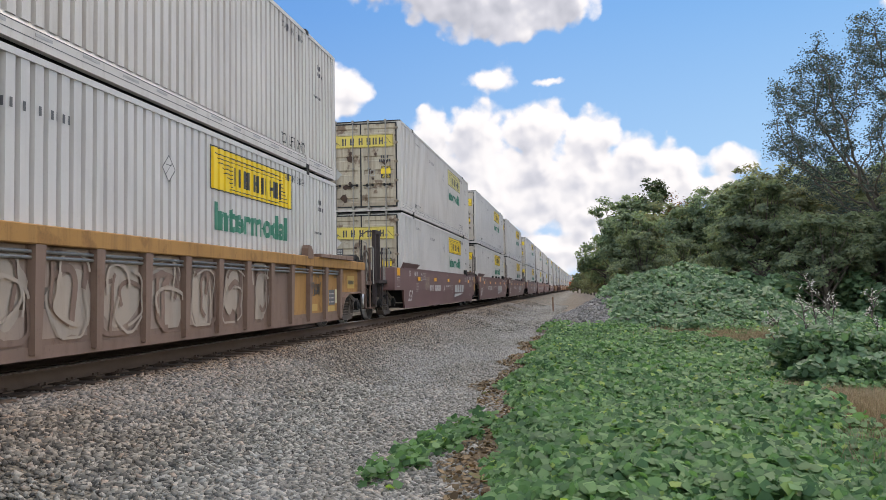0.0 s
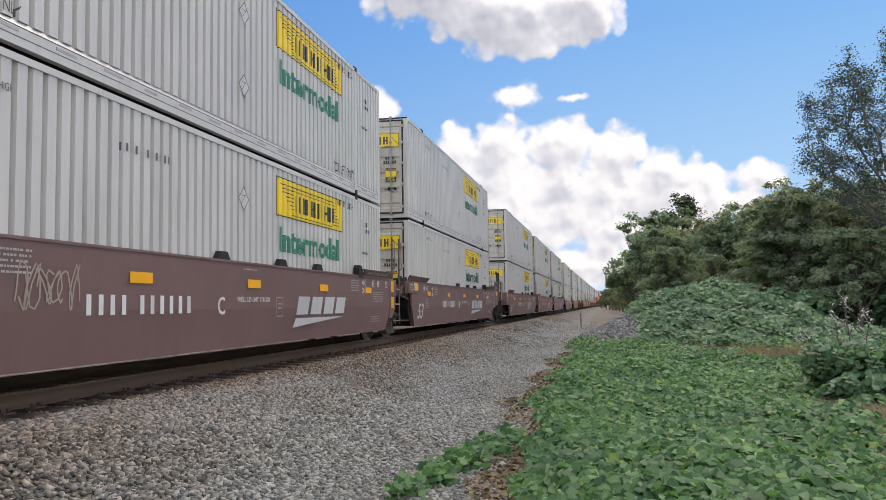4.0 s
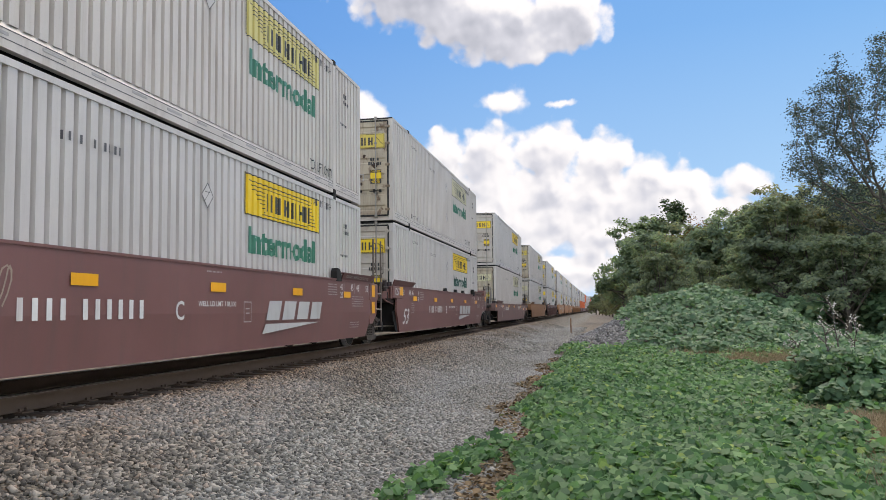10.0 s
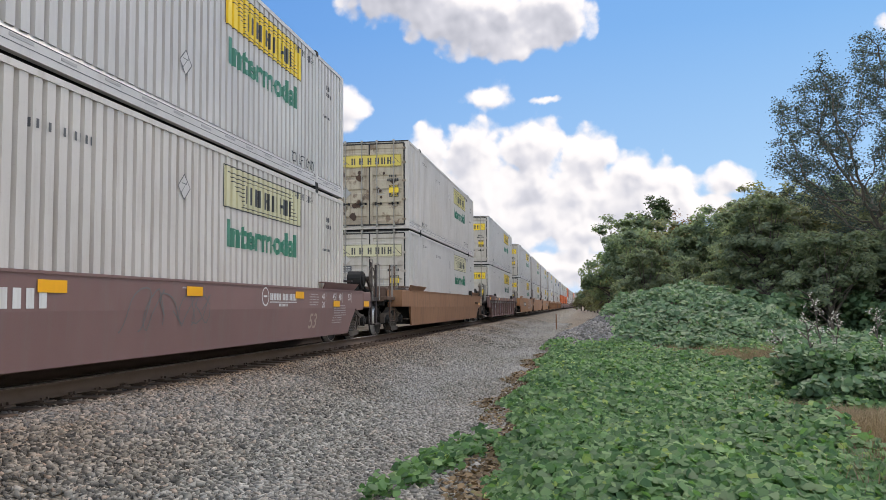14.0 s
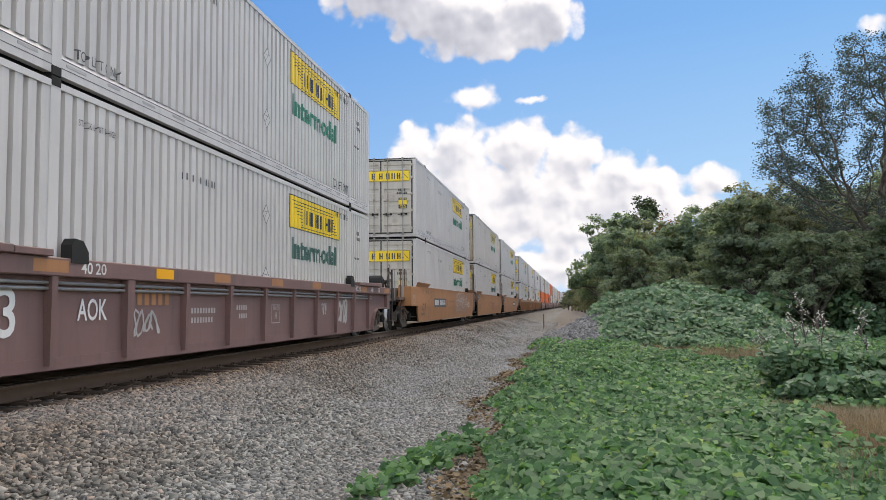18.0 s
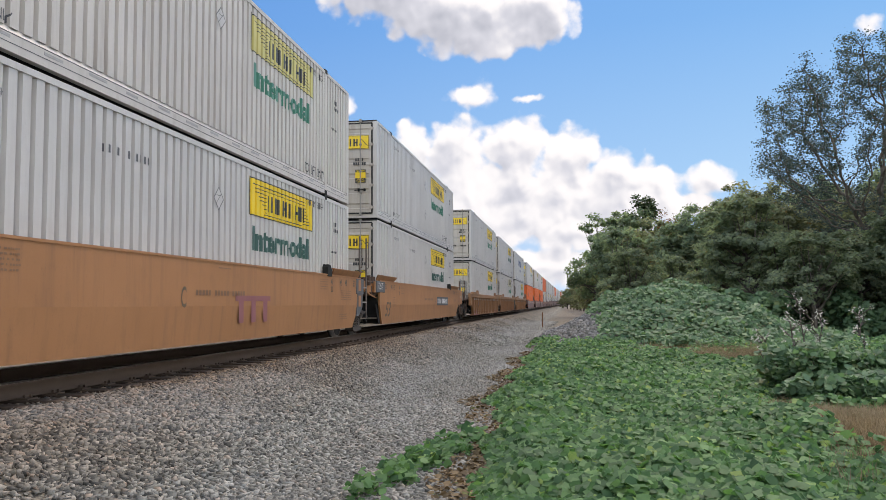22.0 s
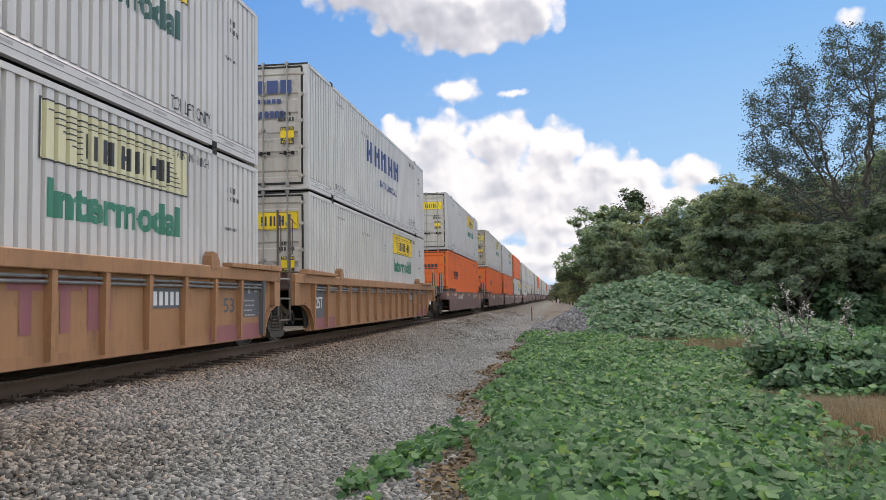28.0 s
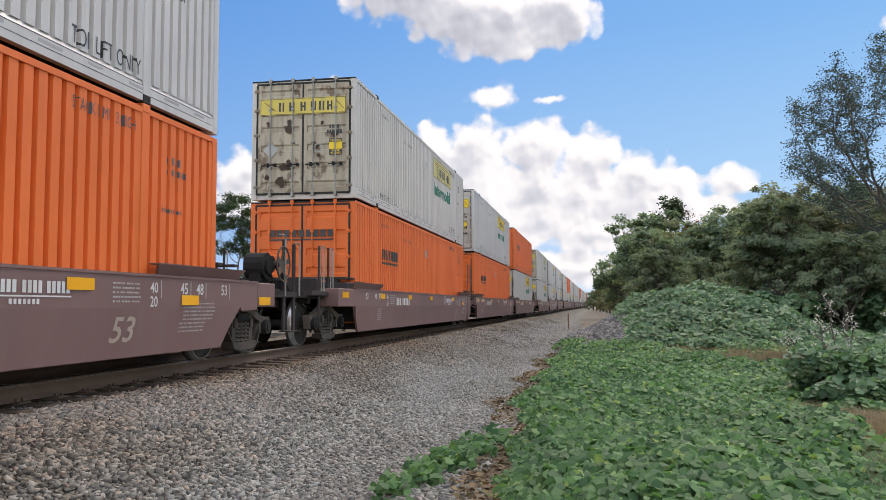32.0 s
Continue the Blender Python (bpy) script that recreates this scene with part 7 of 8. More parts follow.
# large half-bare tree: limbs grow towards points spread through the crown
def open_tree(seed, foot, centre, radii, leaf, per_twig, leaf_size, label, spread=0.30, goals=1500, reach=0.62, name="tree"):
    g2 = np.random.default_rng(seed)
    v = g2.normal(0, 1, (goals, 3))
    v /= (np.abs(v) ** 2.6).sum(1)[:, None] ** (1 / 2.6)
    goal = centre + v * (g2.uniform(0.12, 1.0, goals) ** 0.38)[:, None] * radii * (1 + 0.09 * np.sin(3 * v[:, :1] + 2) * np.cos(4 * v[:, 1:2]))
    n0 = 12
    node = [np.array([0.12 * math.sin(k * 0.7), 0.1 * math.sin(k), -0.3 + (foot + 0.3) * k / (n0 - 1)]) for k in range(n0)]
    parent = list(range(-1, n0 - 1))
    step = 0.42
    for _ in range(70):
        P = np.array(node)
        dd = np.linalg.norm(goal[:, None] - P[None], axis=2)
        near, dmin = dd.argmin(1), dd.min(1)
        goal, near = goal[dmin > reach], near[dmin > reach]
        if not len(goal):
            break
        grew = 0
        for k in np.unique(near):
            d = (goal[near == k] - P[k])
            d = (d / np.linalg.norm(d, axis=1)[:, None]).mean(0) + g2.normal(0, 0.16, 3)
            q = P[k] + d / np.linalg.norm(d) * step
            if np.linalg.norm(P - q, axis=1).min() > 0.2:
                node.append(q)
                parent.append(int(k))
                grew += 1
        if not grew:
            break
    P = np.array(node)
    area = np.zeros(len(P))
    kids = np.zeros(len(P), int)
    for k in range(len(P) - 1, 0, -1):
        area[k] = max(area[k], 0.020 ** 2.2)
        area[parent[k]] += area[k]
        kids[parent[k]] += 1
    r = area ** (1 / 2.2) * 0.8
    segs = [(P[parent[k]], P[k], min(r[parent[k]], r[k] * 1.5), r[k]) for k in range(1, len(P))]
    twigs = P[((r < 0.034) if goals > 600 else (kids == 0)) & (P[:, 2] > foot)]
    t = tagged(new(name), label, "tree", "trees along the line")
    part("trunk", limbs_mesh("trunk", segs), BARK, t)
    pts = np.repeat(twigs, per_twig, 0) + g2.normal(0, 1, (len(twigs) * per_twig, 3)) * np.array([1, 1, 0.6]) * spread
    part("crown", leaves("crown", pts, leaf_size, 1.0, g2), leaf, t)
    return t


BIG = open_tree(41, 4.0, np.array([0.0, 0.0, 9.3]), np.array([6.0, 5.8, 5.0]), BIG_LEAF, 62, (0.06, 0.135), "tall half-bare broadleaf tree with open branching", 0.21)
for az, dist, s, turn in ((-19.1, 47, 1.0, 60), (-29.5, 50, 1.02, 200), (-38.0, 47, 1.0, 320)):
    x, y = at_bearing(az, dist)
    put(BIG, USED, x, y, s, turn)
# dense growth at its foot
for k in range(12):
    az = -11.9 - 1.8 * k
    dist = pick.uniform(37, 43)
    x, y = at_bearing(az, dist)
    h = dist * math.tan(radians(pick.uniform(3.2, 5.6))) + 1.6
    put(DENSE[pick.choice((3, 1, 3, 0))], USED, x, y, (h / 10 * 1.1, h / 10 * 1.1, h / 10), pick.uniform(0, 360))
# far woods on both sides of the line
for k in range(34):
    y = 120 + k * 13
    if y > 170:
        put(DENSE[pick.choice((0, 1, 3))], USED, track_x(y) + 14 + pick.uniform(0, 5) + max(0, (260 - y) * 0.02), y, (pick.uniform(0.7, 0.95),) * 3, pick.uniform(0, 360))
    put(DENSE[pick.choice((0, 1, 1, 3))], USED, track_x(y) - 13 - pick.uniform(0, 5), y, (pick.uniform(0.9, 1.1), pick.uniform(0.9, 1.1), pick.uniform(1.15, 1.5)), pick.uniform(0, 360))
for k in range(9):
    x, y = at_bearing(-1.7 + 0.22 * k, 125 + 15 * k)
    put(DENSE[pick.choice((0, 1, 1))], USED, x, y, (pick.uniform(0.6, 0.8), pick.uniform(0.6, 0.8), pick.uniform(0.58, 0.78)), pick.uniform(0, 360))
# beyond the train
PINE = open_tree(51, 6.5, np.array([0.0, 0.0, 11.2]), np.array([4.0, 4.0, 4.4]), PINE_LEAF, 460, (0.12, 0.30), "bushy pine standing beyond the train", 0.42, 230, 1.0, "pine_tree")
for az, dist, s in ((36.0, 74, 1.0), (24.3, 92, 0.9), (40.5, 80, 0.95), (46, 70, 1.0)):
    x, y = at_bearing(az, dist)
    put(PINE, USED, x, y, s, az * 17)
# brush behind the track
for k in range(26):
    y = 4 + k * 3.1
    put(DENSE[pick.choice((0, 2, 2, 3))], USED, -15.5 - pick.uniform(0, 2.5), y, (pick.uniform(0.34, 0.46), pick.uniform(0.34, 0.46), pick.uniform(0.20, 0.30)), pick.uniform(0, 360))
for k in range(26):
    az = 14 + k * 1.4
    x, y = at_bearing(az, pick.uniform(88, 115))
    tall = pick.uniform(0.70, 0.95) if az > 27 else pick.uniform(0.45, 0.72)
    put(DENSE[pick.choice((0, 1, 3))], USED, x, y, (pick.uniform(0.6, 0.85), pick.uniform(0.6, 0.85), tall), az * 31)

# vines over the ground
gen = np.random.default_rng(21)


def edge_x(y):
    """Where the vines begin, along the line."""
    return -1.12 + 0.16 * np.sin(y * 1.3) + 0.10 * np.sin(y * 3.1 + 1) + 0.42 * np.exp(-((y - 8.2) / 2.6) ** 2)


def scatter(n, x0, x1, y0, y1):
    return gen.uniform(x0, x1, n), gen.uniform(y0, y1, n)


def vine_points(n, x0, x1, y0, y1, lift):
    x, y = scatter(n, x0, x1, y0, y1)
    keep = (x > edge_x(y) + gen.exponential(0.06, n) - 0.05 + np.clip(y - 28.5, 0, 9) * 0.36) & (hills(x, y) < 0.22 + gen.uniform(-0.1, 0.1, n))
    # thin, dry patches
    thin = 1.8 * np.exp(-(((x - 4.15) / 1.5) ** 4 + ((y - 10.0) / 2.4) ** 4)) + 0.6 * np.exp(-(((x - 3.9) / 1.5) ** 2 + ((y - 22.6) / 1.3) ** 2)) + 0.5 * np.exp(-(((x - 2.9) / 0.7) ** 2 + ((y - 17) / 3.5) ** 2))
    keep &= gen.uniform(0, 1, n) > thin * 0.95
    x, y = x[keep], y[keep]
    swell = 0.75 + 0.35 * np.sin(x * 1.7 + 0.6) * np.sin(y * 1.1) + 0.30 * np.sin(x * 5.3 + y * 1.9) * np.sin(y * 4.1 + 1.1 - x)
    z = ground_z(x, y) + lift * (0.30 + 0.70 * gen.uniform(0, 1, len(x)) ** 0.45) * swell * np.clip((x - edge_x(y)) / 0.5 + 0.3, 0.3, 1)
    return np.stack([x, y, z], -1)


near_pts = vine_points(66000, -1.4, 6, 5.6, 13, 0.30)
mid_pts = np.concatenate([vine_points(96000, -1.4, 10, 13, 25, 0.30), vine_points(46000, -1.6, 16, 25, 34, 0.30)])
vines = new("ground_vines", leaves("ground_vines", near_pts, (0.055, 0.125), 0.75, gen, 6, np.array([0.0, -0.42, 0.18])))
vines.data.materials.append(KUDZU)
far_vines = new("ground_vines_beyond", leaves("ground_vines_beyond", mid_pts, (0.055, 0.12), 0.8, gen, 6, np.array([0.0, -0.45, 0.15])))
far_vines.data.materials.append(KUDZU)
tagged(far_vines, "carpet of green vine leaves reaching to the heap", "vines", kind="stuff")
tagged(vines, "carpet of bright green vine leaves over the ground", "vines", kind="stuff")
# the same carpet goes on behind
back_pts = vine_points(42000, -1.4, 8, -8, 5.6, 0.24)
back_vines = new("ground_vines_behind", leaves("ground_vines_behind", back_pts, (0.07, 0.15), 0.85, gen, 6))
back_vines.data.materials.append(KUDZU)
tagged(back_vines, "carpet of green vine leaves going on along the line", "vines", kind="stuff")
# the tongue of vines that reaches into the gravel
tx, ty = scatter(9000, -2.4, -0.8, 6.1, 10.5)
clump = np.sin(tx * 9.0 + ty * 2.1) * np.sin(ty * 4.3 + 0.7) + 0.6 * np.sin(tx * 17 + 1) * np.sin(ty * 8.1)
inside = ((tx + 1.42 - 0.11 * (ty - 8)) / 0.36) ** 2 + ((ty - 8.2) / 2.4) ** 2 < gen.uniform(0.1, 0.6, len(tx)) + 0.55 * clump
tongue_pts = np.stack([tx, ty, ground_z(tx, ty) + gen.uniform(0.015, 0.15, len(tx))], -1)[inside][:850]
tongue = new("vine_runner", leaves("vine_runner", tongue_pts, (0.05, 0.11), 0.85, gen, 6, np.array([-0.1, -0.35, 0.15])))
tongue.data.materials.append(KUDZU)
tagged(tongue, "runner of green vines creeping over the gravel", "vines", kind="stuff")

hx, hy = scatter(170000, -1.6, 17, 24, 54)
hz = hills(hx, hy)
keep = (hz > 0.12) & (gen.uniform(0, 1, len(hx)) < np.clip((hx - 0.75 + (hy - 31) * 0.02) / 0.8, 0, 1) + 0.0)
hx, hy = hx[keep], hy[keep]
lump = 0.22 * (np.sin(hx * 1.9 + hy * 0.7) * np.sin(hy * 1.5 + 0.5) + 0.6 * np.sin(hx * 4.3 + 1) * np.sin(hy * 3.7))
hill_pts = np.stack([hx, hy, ground_z(hx, hy) + 0.14 + np.maximum(lump, -0.12) + gen.uniform(-0.13, 0.13, len(hx))], -1)
hill = new("hill_vines", leaves("hill_vines", hill_pts, (0.10, 0.20), 0.85, gen, 6, np.array([0.0, -0.40, 0.12])))
hill.data.materials.append(KUDZU_HILL)
tagged(hill, "thick mat of vines smothering the gravel heap", "vines", kind="stuff")


# shrubs smothered in vines
def shrub(seed, w, h, count, leaf, size, label):
    g2 = np.random.default_rng(seed)
    t = tagged(new("shrub"), label, "shrub")
    n = 16
    a = g2.uniform(0, 2 * np.pi, n)
    cl = np.stack([w * np.sqrt(g2.uniform(0, 1, n)) * np.cos(a), w * np.sqrt(g2.uniform(0, 1, n)) * np.sin(a), h * g2.uniform(0.15, 0.72, n)], -1)
    k = g2.integers(0, n, count)
    v = g2.normal(0, 1, (count, 3))
    v /= np.linalg.norm(v, axis=1)[:, None]
    p = cl[k] + v * (h * 0.30) * g2.uniform(0.6, 1.05, count)[:, None]
    p[:, 2] = np.abs(p[:, 2])
    part("foliage", leaves("foliage", p, size, 0.95, g2, 6, np.array([0.0, -0.3, 0.1])), leaf, t)
    part("stem", limbs_mesh("stem", [(np.zeros(3) - [0, 0, 0.1], c, 0.02, 0.008) for c in cl], 5), BARK, t)
    return t


for seed, x, y, w, h, c in ((1, 3.8, 14.3, 0.55, 1.05, 2600), (2, 4.8, 14.9, 0.9, 0.9, 3400), (3, 6.1, 15.2, 0.9, 0.8, 3200), (4, 3.65, 13.0, 0.5, 0.6, 1800), (5, 4.4, 12.9, 0.6, 0.6, 2200), (6, 5.5, 13.6, 0.8, 0.7, 2800), (7, 6.9, 14.6, 0.9, 0.9, 3000)):
    put(shrub(seed, w, h, c, KUDZU_HILL, (0.075, 0.165), "low shrub smothered in broad vine leaves"), USED, x, y, 1.0, 0)
for seed, x, y, w, h, c in ((8, 7.8, 37.5, 1.6, 1.6, 2600), (9, 10.6, 40.0, 1.9, 2.2, 2800), (10, 6.4, 45.0, 1.8, 1.5, 2200), (11, 13.0, 38.0, 2.2, 2.6, 3000), (12, 16.5, 36.0, 2.2, 2.4, 2600), (13, 15.0, 30.0, 1.8, 1.4, 2000)):
    put(shrub(seed, w, h, c, KUDZU_HILL, (0.16, 0.34), "tall mound of vine-covered brush by the wood"), USED, x, y, 1.0, 0)


def weed(seed, h):
    """Dry stalk with pale seed heads."""
    g2 = np.random.default_rng(seed)
    t = tagged(new("weed"), "tall dry weed with pale fluffy seed heads", "weed", "weeds")
    segs, tips = [], []
    p = np.zeros(3)
    for k in range(8):
        q = p + np.array([g2.normal(0, 0.02), g2.normal(0, 0.02), h / 8])
        segs.append((p, q, 0.010, 0.009))
        if k > 3:
            for _ in range(3):
                e = q + np.array([g2.normal(0, 0.11), g2.normal(0, 0.11), g2.uniform(0.05, 0.2)])
                segs.append((q, e, 0.009, 0.008))
                tips.append(e)
        p = q
    tips = np.array(tips + [p])
    small(part("stalk", limbs_mesh("stalk", segs, 4), BARK, t))
    pts = np.repeat(tips, 12, 0) + g2.normal(0, 0.028, (len(tips) * 12, 3))
    small(part("seed_head", leaves("seed_head", pts, (0.02, 0.045), 1.2, g2), FLUFF, t))
    return t


for k, (x, y, h) in enumerate(((4.15, 15.6, 1.55), (4.5, 15.9, 1.25), (5.0, 15.4, 1.35), (4.3, 16.4, 1.2), (3.55, 16.2, 0.9))):
    put(weed(60 + k, h), USED, x, y, 1.0, 30 * k)


def blades(name, x, y, h, label):
    n = len(x)
    z = ground_z(x, y)
    a, l = gen.uniform(0, 2 * np.pi, n), gen.uniform(0.5, 1.0, n) * h
    lean = gen.uniform(0.05, 1.3, n) * l
    b0 = np.stack([x - 0.006 * np.sin(a), y + 0.006 * np.cos(a), z], -1)
    b1 = np.stack([x + 0.006 * np.sin(a), y - 0.006 * np.cos(a), z], -1)
    tip = np.stack([x + lean * np.cos(a), y + lean * np.sin(a), z + l], -1)
    co = np.stack([b0, b1, tip], 1)
    ob = new(name, raw_mesh(name, co.reshape(-1, 3), np.arange(n * 3).reshape(n, 3)))
    ob.data.materials.append(DRY_GRASS)
    return tagged(ob, label, "grass", kind="stuff")


gx1, gy1 = gen.normal(4.15, 0.85, 60000), gen.normal(10.0, 1.25, 60000)
blades("dry_grass", gx1, gy1, 0.29, "patch of tan dry grass among the vines")
gx2, gy2 = gen.normal(3.9, 0.8, 20000), gen.normal(22.8, 0.9, 20000)
blades("dry_grass", gx2, gy2, 0.36, "strip of dry grass before the vine-covered heap")

# dead leaves along the edge of the vines
lx, ly = gen.uniform(0, 1, 5200), gen.uniform(5.4, 26, 5200)
lx = edge_x(ly) - 0.42 + 0.7 * lx
litter = new("leaf_litter", leaves("leaf_litter", np.stack([lx, ly, ground_z(lx, ly) + gen.uniform(0.012, 0.05, len(lx))], -1), (0.03, 0.08), 0.5, gen, 6))
litter.data.materials.append(LITTER)
tagged(litter, "brown dead leaves strewn along the edge of the vines", "leaf litter", kind="stuff")

# ---- loose stones ----
def stones(name, x, y, size, label, sink=0.3, z=None, blocky=False, material=STONE):
    """Angular stones, uneven in shape."""
    n = len(x)
    s = size[0] + (size[1] - size[0]) * gen.uniform(0, 1, n) ** 1.6
    if blocky:
        base = np.array([(a, b, c) for a in (-1, 1) for b in (-1, 1) for c in (-1, 1)], float) * 0.72
        tri = np.array([(0, 1, 3), (0, 3, 2), (4, 6, 7), (4, 7, 5), (0, 4, 5), (0, 5, 1), (2, 3, 7), (2, 7, 6), (0, 2, 6), (0, 6, 4), (1, 5, 7), (1, 7, 3)])
    else:
        base = np.array([(1, 0, 0), (-1, 0, 0), (0, 1, 0), (0, -1, 0), (0, 0, 1), (0, 0, -1)], float)
        tri = np.array([(0, 2, 4), (2, 1, 4), (1, 3, 4), (3, 0, 4), (2, 0, 5), (1, 2, 5), (3, 1, 5), (0, 3, 5)])
    m = len(base)
    v = base[None] * gen.uniform(0.72, 1.12, (n, m, 1)) + gen.normal(0, 0.17, (n, m, 3))
    v *= np.stack([gen.uniform(0.85, 1.2, n), gen.uniform(0.75, 1.1, n), gen.uniform(0.6, 1.0, n)], -1)[:, None, :]
    a = gen.uniform(0, 2 * np.pi, n)
    ca, sa2 = np.cos(a)[:, None], np.sin(a)[:, None]
    vx, vy = v[:, :, 0] * ca - v[:, :, 1] * sa2, v[:, :, 0] * sa2 + v[:, :, 1] * ca
    tl = gen.uniform(-0.6, 0.6, n)[:, None]
    vz = v[:, :, 2] * np.cos(tl) + vx * np.sin(tl)
    zz = ground_z(x, y) if z is None else z
    co = np.stack([vx * s[:, None] + x[:, None], vy * s[:, None] + y[:, None], vz * s[:, None] + (zz + s * sink)[:, None]], -1)
    f = (np.arange(n)[:, None, None] * m + tri[None]).reshape(-1, 3)
    ob = new(name, raw_mesh(name, co.reshape(-1, 3), f))
    ob.data.materials.append(material)
    return tagged(ob, label, "gravel", kind="stuff")


def ballast(n, x0, x1, y0, y1):
    x, y = scatter(n, x0, x1, y0, y1)
    lat = np.abs(x - TRACK_X)
    k = (x < edge_x(y) - 0.05 - 0.30 * np.exp(-((y - 8) / 2.0) ** 2) + gen.uniform(-0.3, 0.2, n)) & ((lat > 1.25) | (gen.uniform(0, 1, n) < 0.35)) & (np.abs(lat - 0.755) > 0.11)
    return x[k], y[k]


bx, by = ballast(78000, -6.9, -0.8, 5.6, 13)
stones("ballast", bx, by, (0.013, 0.042), "loose grey crushed-stone ballast beside the rails", 0.25, None, True)
bx, by = ballast(62000, -6.9, -0.8, 13, 30)
stones("ballast_far", bx, by, (0.016, 0.036), "grey crushed-stone ballast further along the line")
bx, by = ballast(30000, -5.6, -0.8, 30, 75)
stones("ballast_distant", bx, by, (0.028, 0.060), "grey ballast running into the distance")
bx, by = ballast(30000, -6.9, -0.8, -9, 5.6)
stones("ballast_behind", bx, by, (0.022, 0.046), "grey crushed-stone ballast going on along the line")
# bare grey stones on the flank of the heap
sx_, sy_ = scatter(15000, -1.0, 2.6, 25, 48)
hh = hills(sx_, sy_)
kk = (hh > 0.12) & (sx_ < 1.4 - (sy_ - 36) * 0.03 + gen.normal(0, 0.5, len(sx_)))
stones("heap_stones", sx_[kk], sy_[kk], (0.04, 0.095), "grey stones bared on the side of the heap, tinted blue for skylight", 0.6, None, True, HEAP_STONE)

# marker post by the line
post = tagged(new("marker_post"), "thin dark marker post standing in the gravel", "post")
px, py = -1.7, 55.0
solid("stake", "stake", lambda bm: box(bm, -0.035, 0.035, -0.035, 0.035, -0.1, 1.0, 0.008), RUST, post)
post.location = (px, py, float(ground_z(np.array(px), np.array(py))))

# ---- clouds: a far backdrop that drifts slowly ----
BLOBS = [  # degrees left, degrees up, half width, half height, thinness
    (7.0, 19.4, 4.4, 2.4), (2.0, 19.4, 3.2, 2.3), (12.4, 21.4, 6.5, 2.7, 0.18), (4.5, 18.2, 3.4, 1.4), (6.3, 14.4, 3.4, 1.9, 0.5), (2.2, 14.0, 2.6, 0.6, 0.6),
    (10.4, 10.6, 1.7, 2.1), (7.4, 10.25, 2.3, 2.5), (3.3, 10.45, 2.4, 2.6), (-0.6, 9.7, 2.2, 2.4), (-3.4, 8.6, 1.9, 2.0), (-5.8, 8.0, 2.1, 1.6), (9.8, 19.9, 3.6, 2.1, 0.1), (-4.6, 7.2, 2.4, 1.6), (6.0, 6.4, 3.0, 1.6), (1.6, 6.2, 5.0, 2.0), (-6.2, 6.6, 2.2, 1.5), (-9.6, 8.2, 2.2, 1.7, 0.3), (-8.6, 6.6, 2.4, 0.9),
    (4.0, 5.6, 4.5, 1.6), (-1.0, 5.0, 4.5, 1.6), (8.5, 5.5, 4.0, 2.2), (37.5, 16.6, 4.6, 2.3, 0.3), (36.0, 12.8, 3.0, 1.3, 0.6), (32.0, 13.3, 3.2, 1.5, 0.5),
    (5.0, 8.0, 5.2, 2.2), (0.0, 7.2, 5.0, 2.2), (-4.2, 6.0, 3.0, 1.6), (9.2, 7.6, 2.8, 2.2), (17.0, 13.5, 2.6, 1.9), (31.0, 6.0, 4.6, 2.6), (38.5, 9.6, 3.5, 1.6, 0.55), (-19.4, 16.6, 2.6, 1.5, 0.7), (22.0, 8.0, 4.0, 2.5), (3.0, 2.5, 9.0, 1.5)]


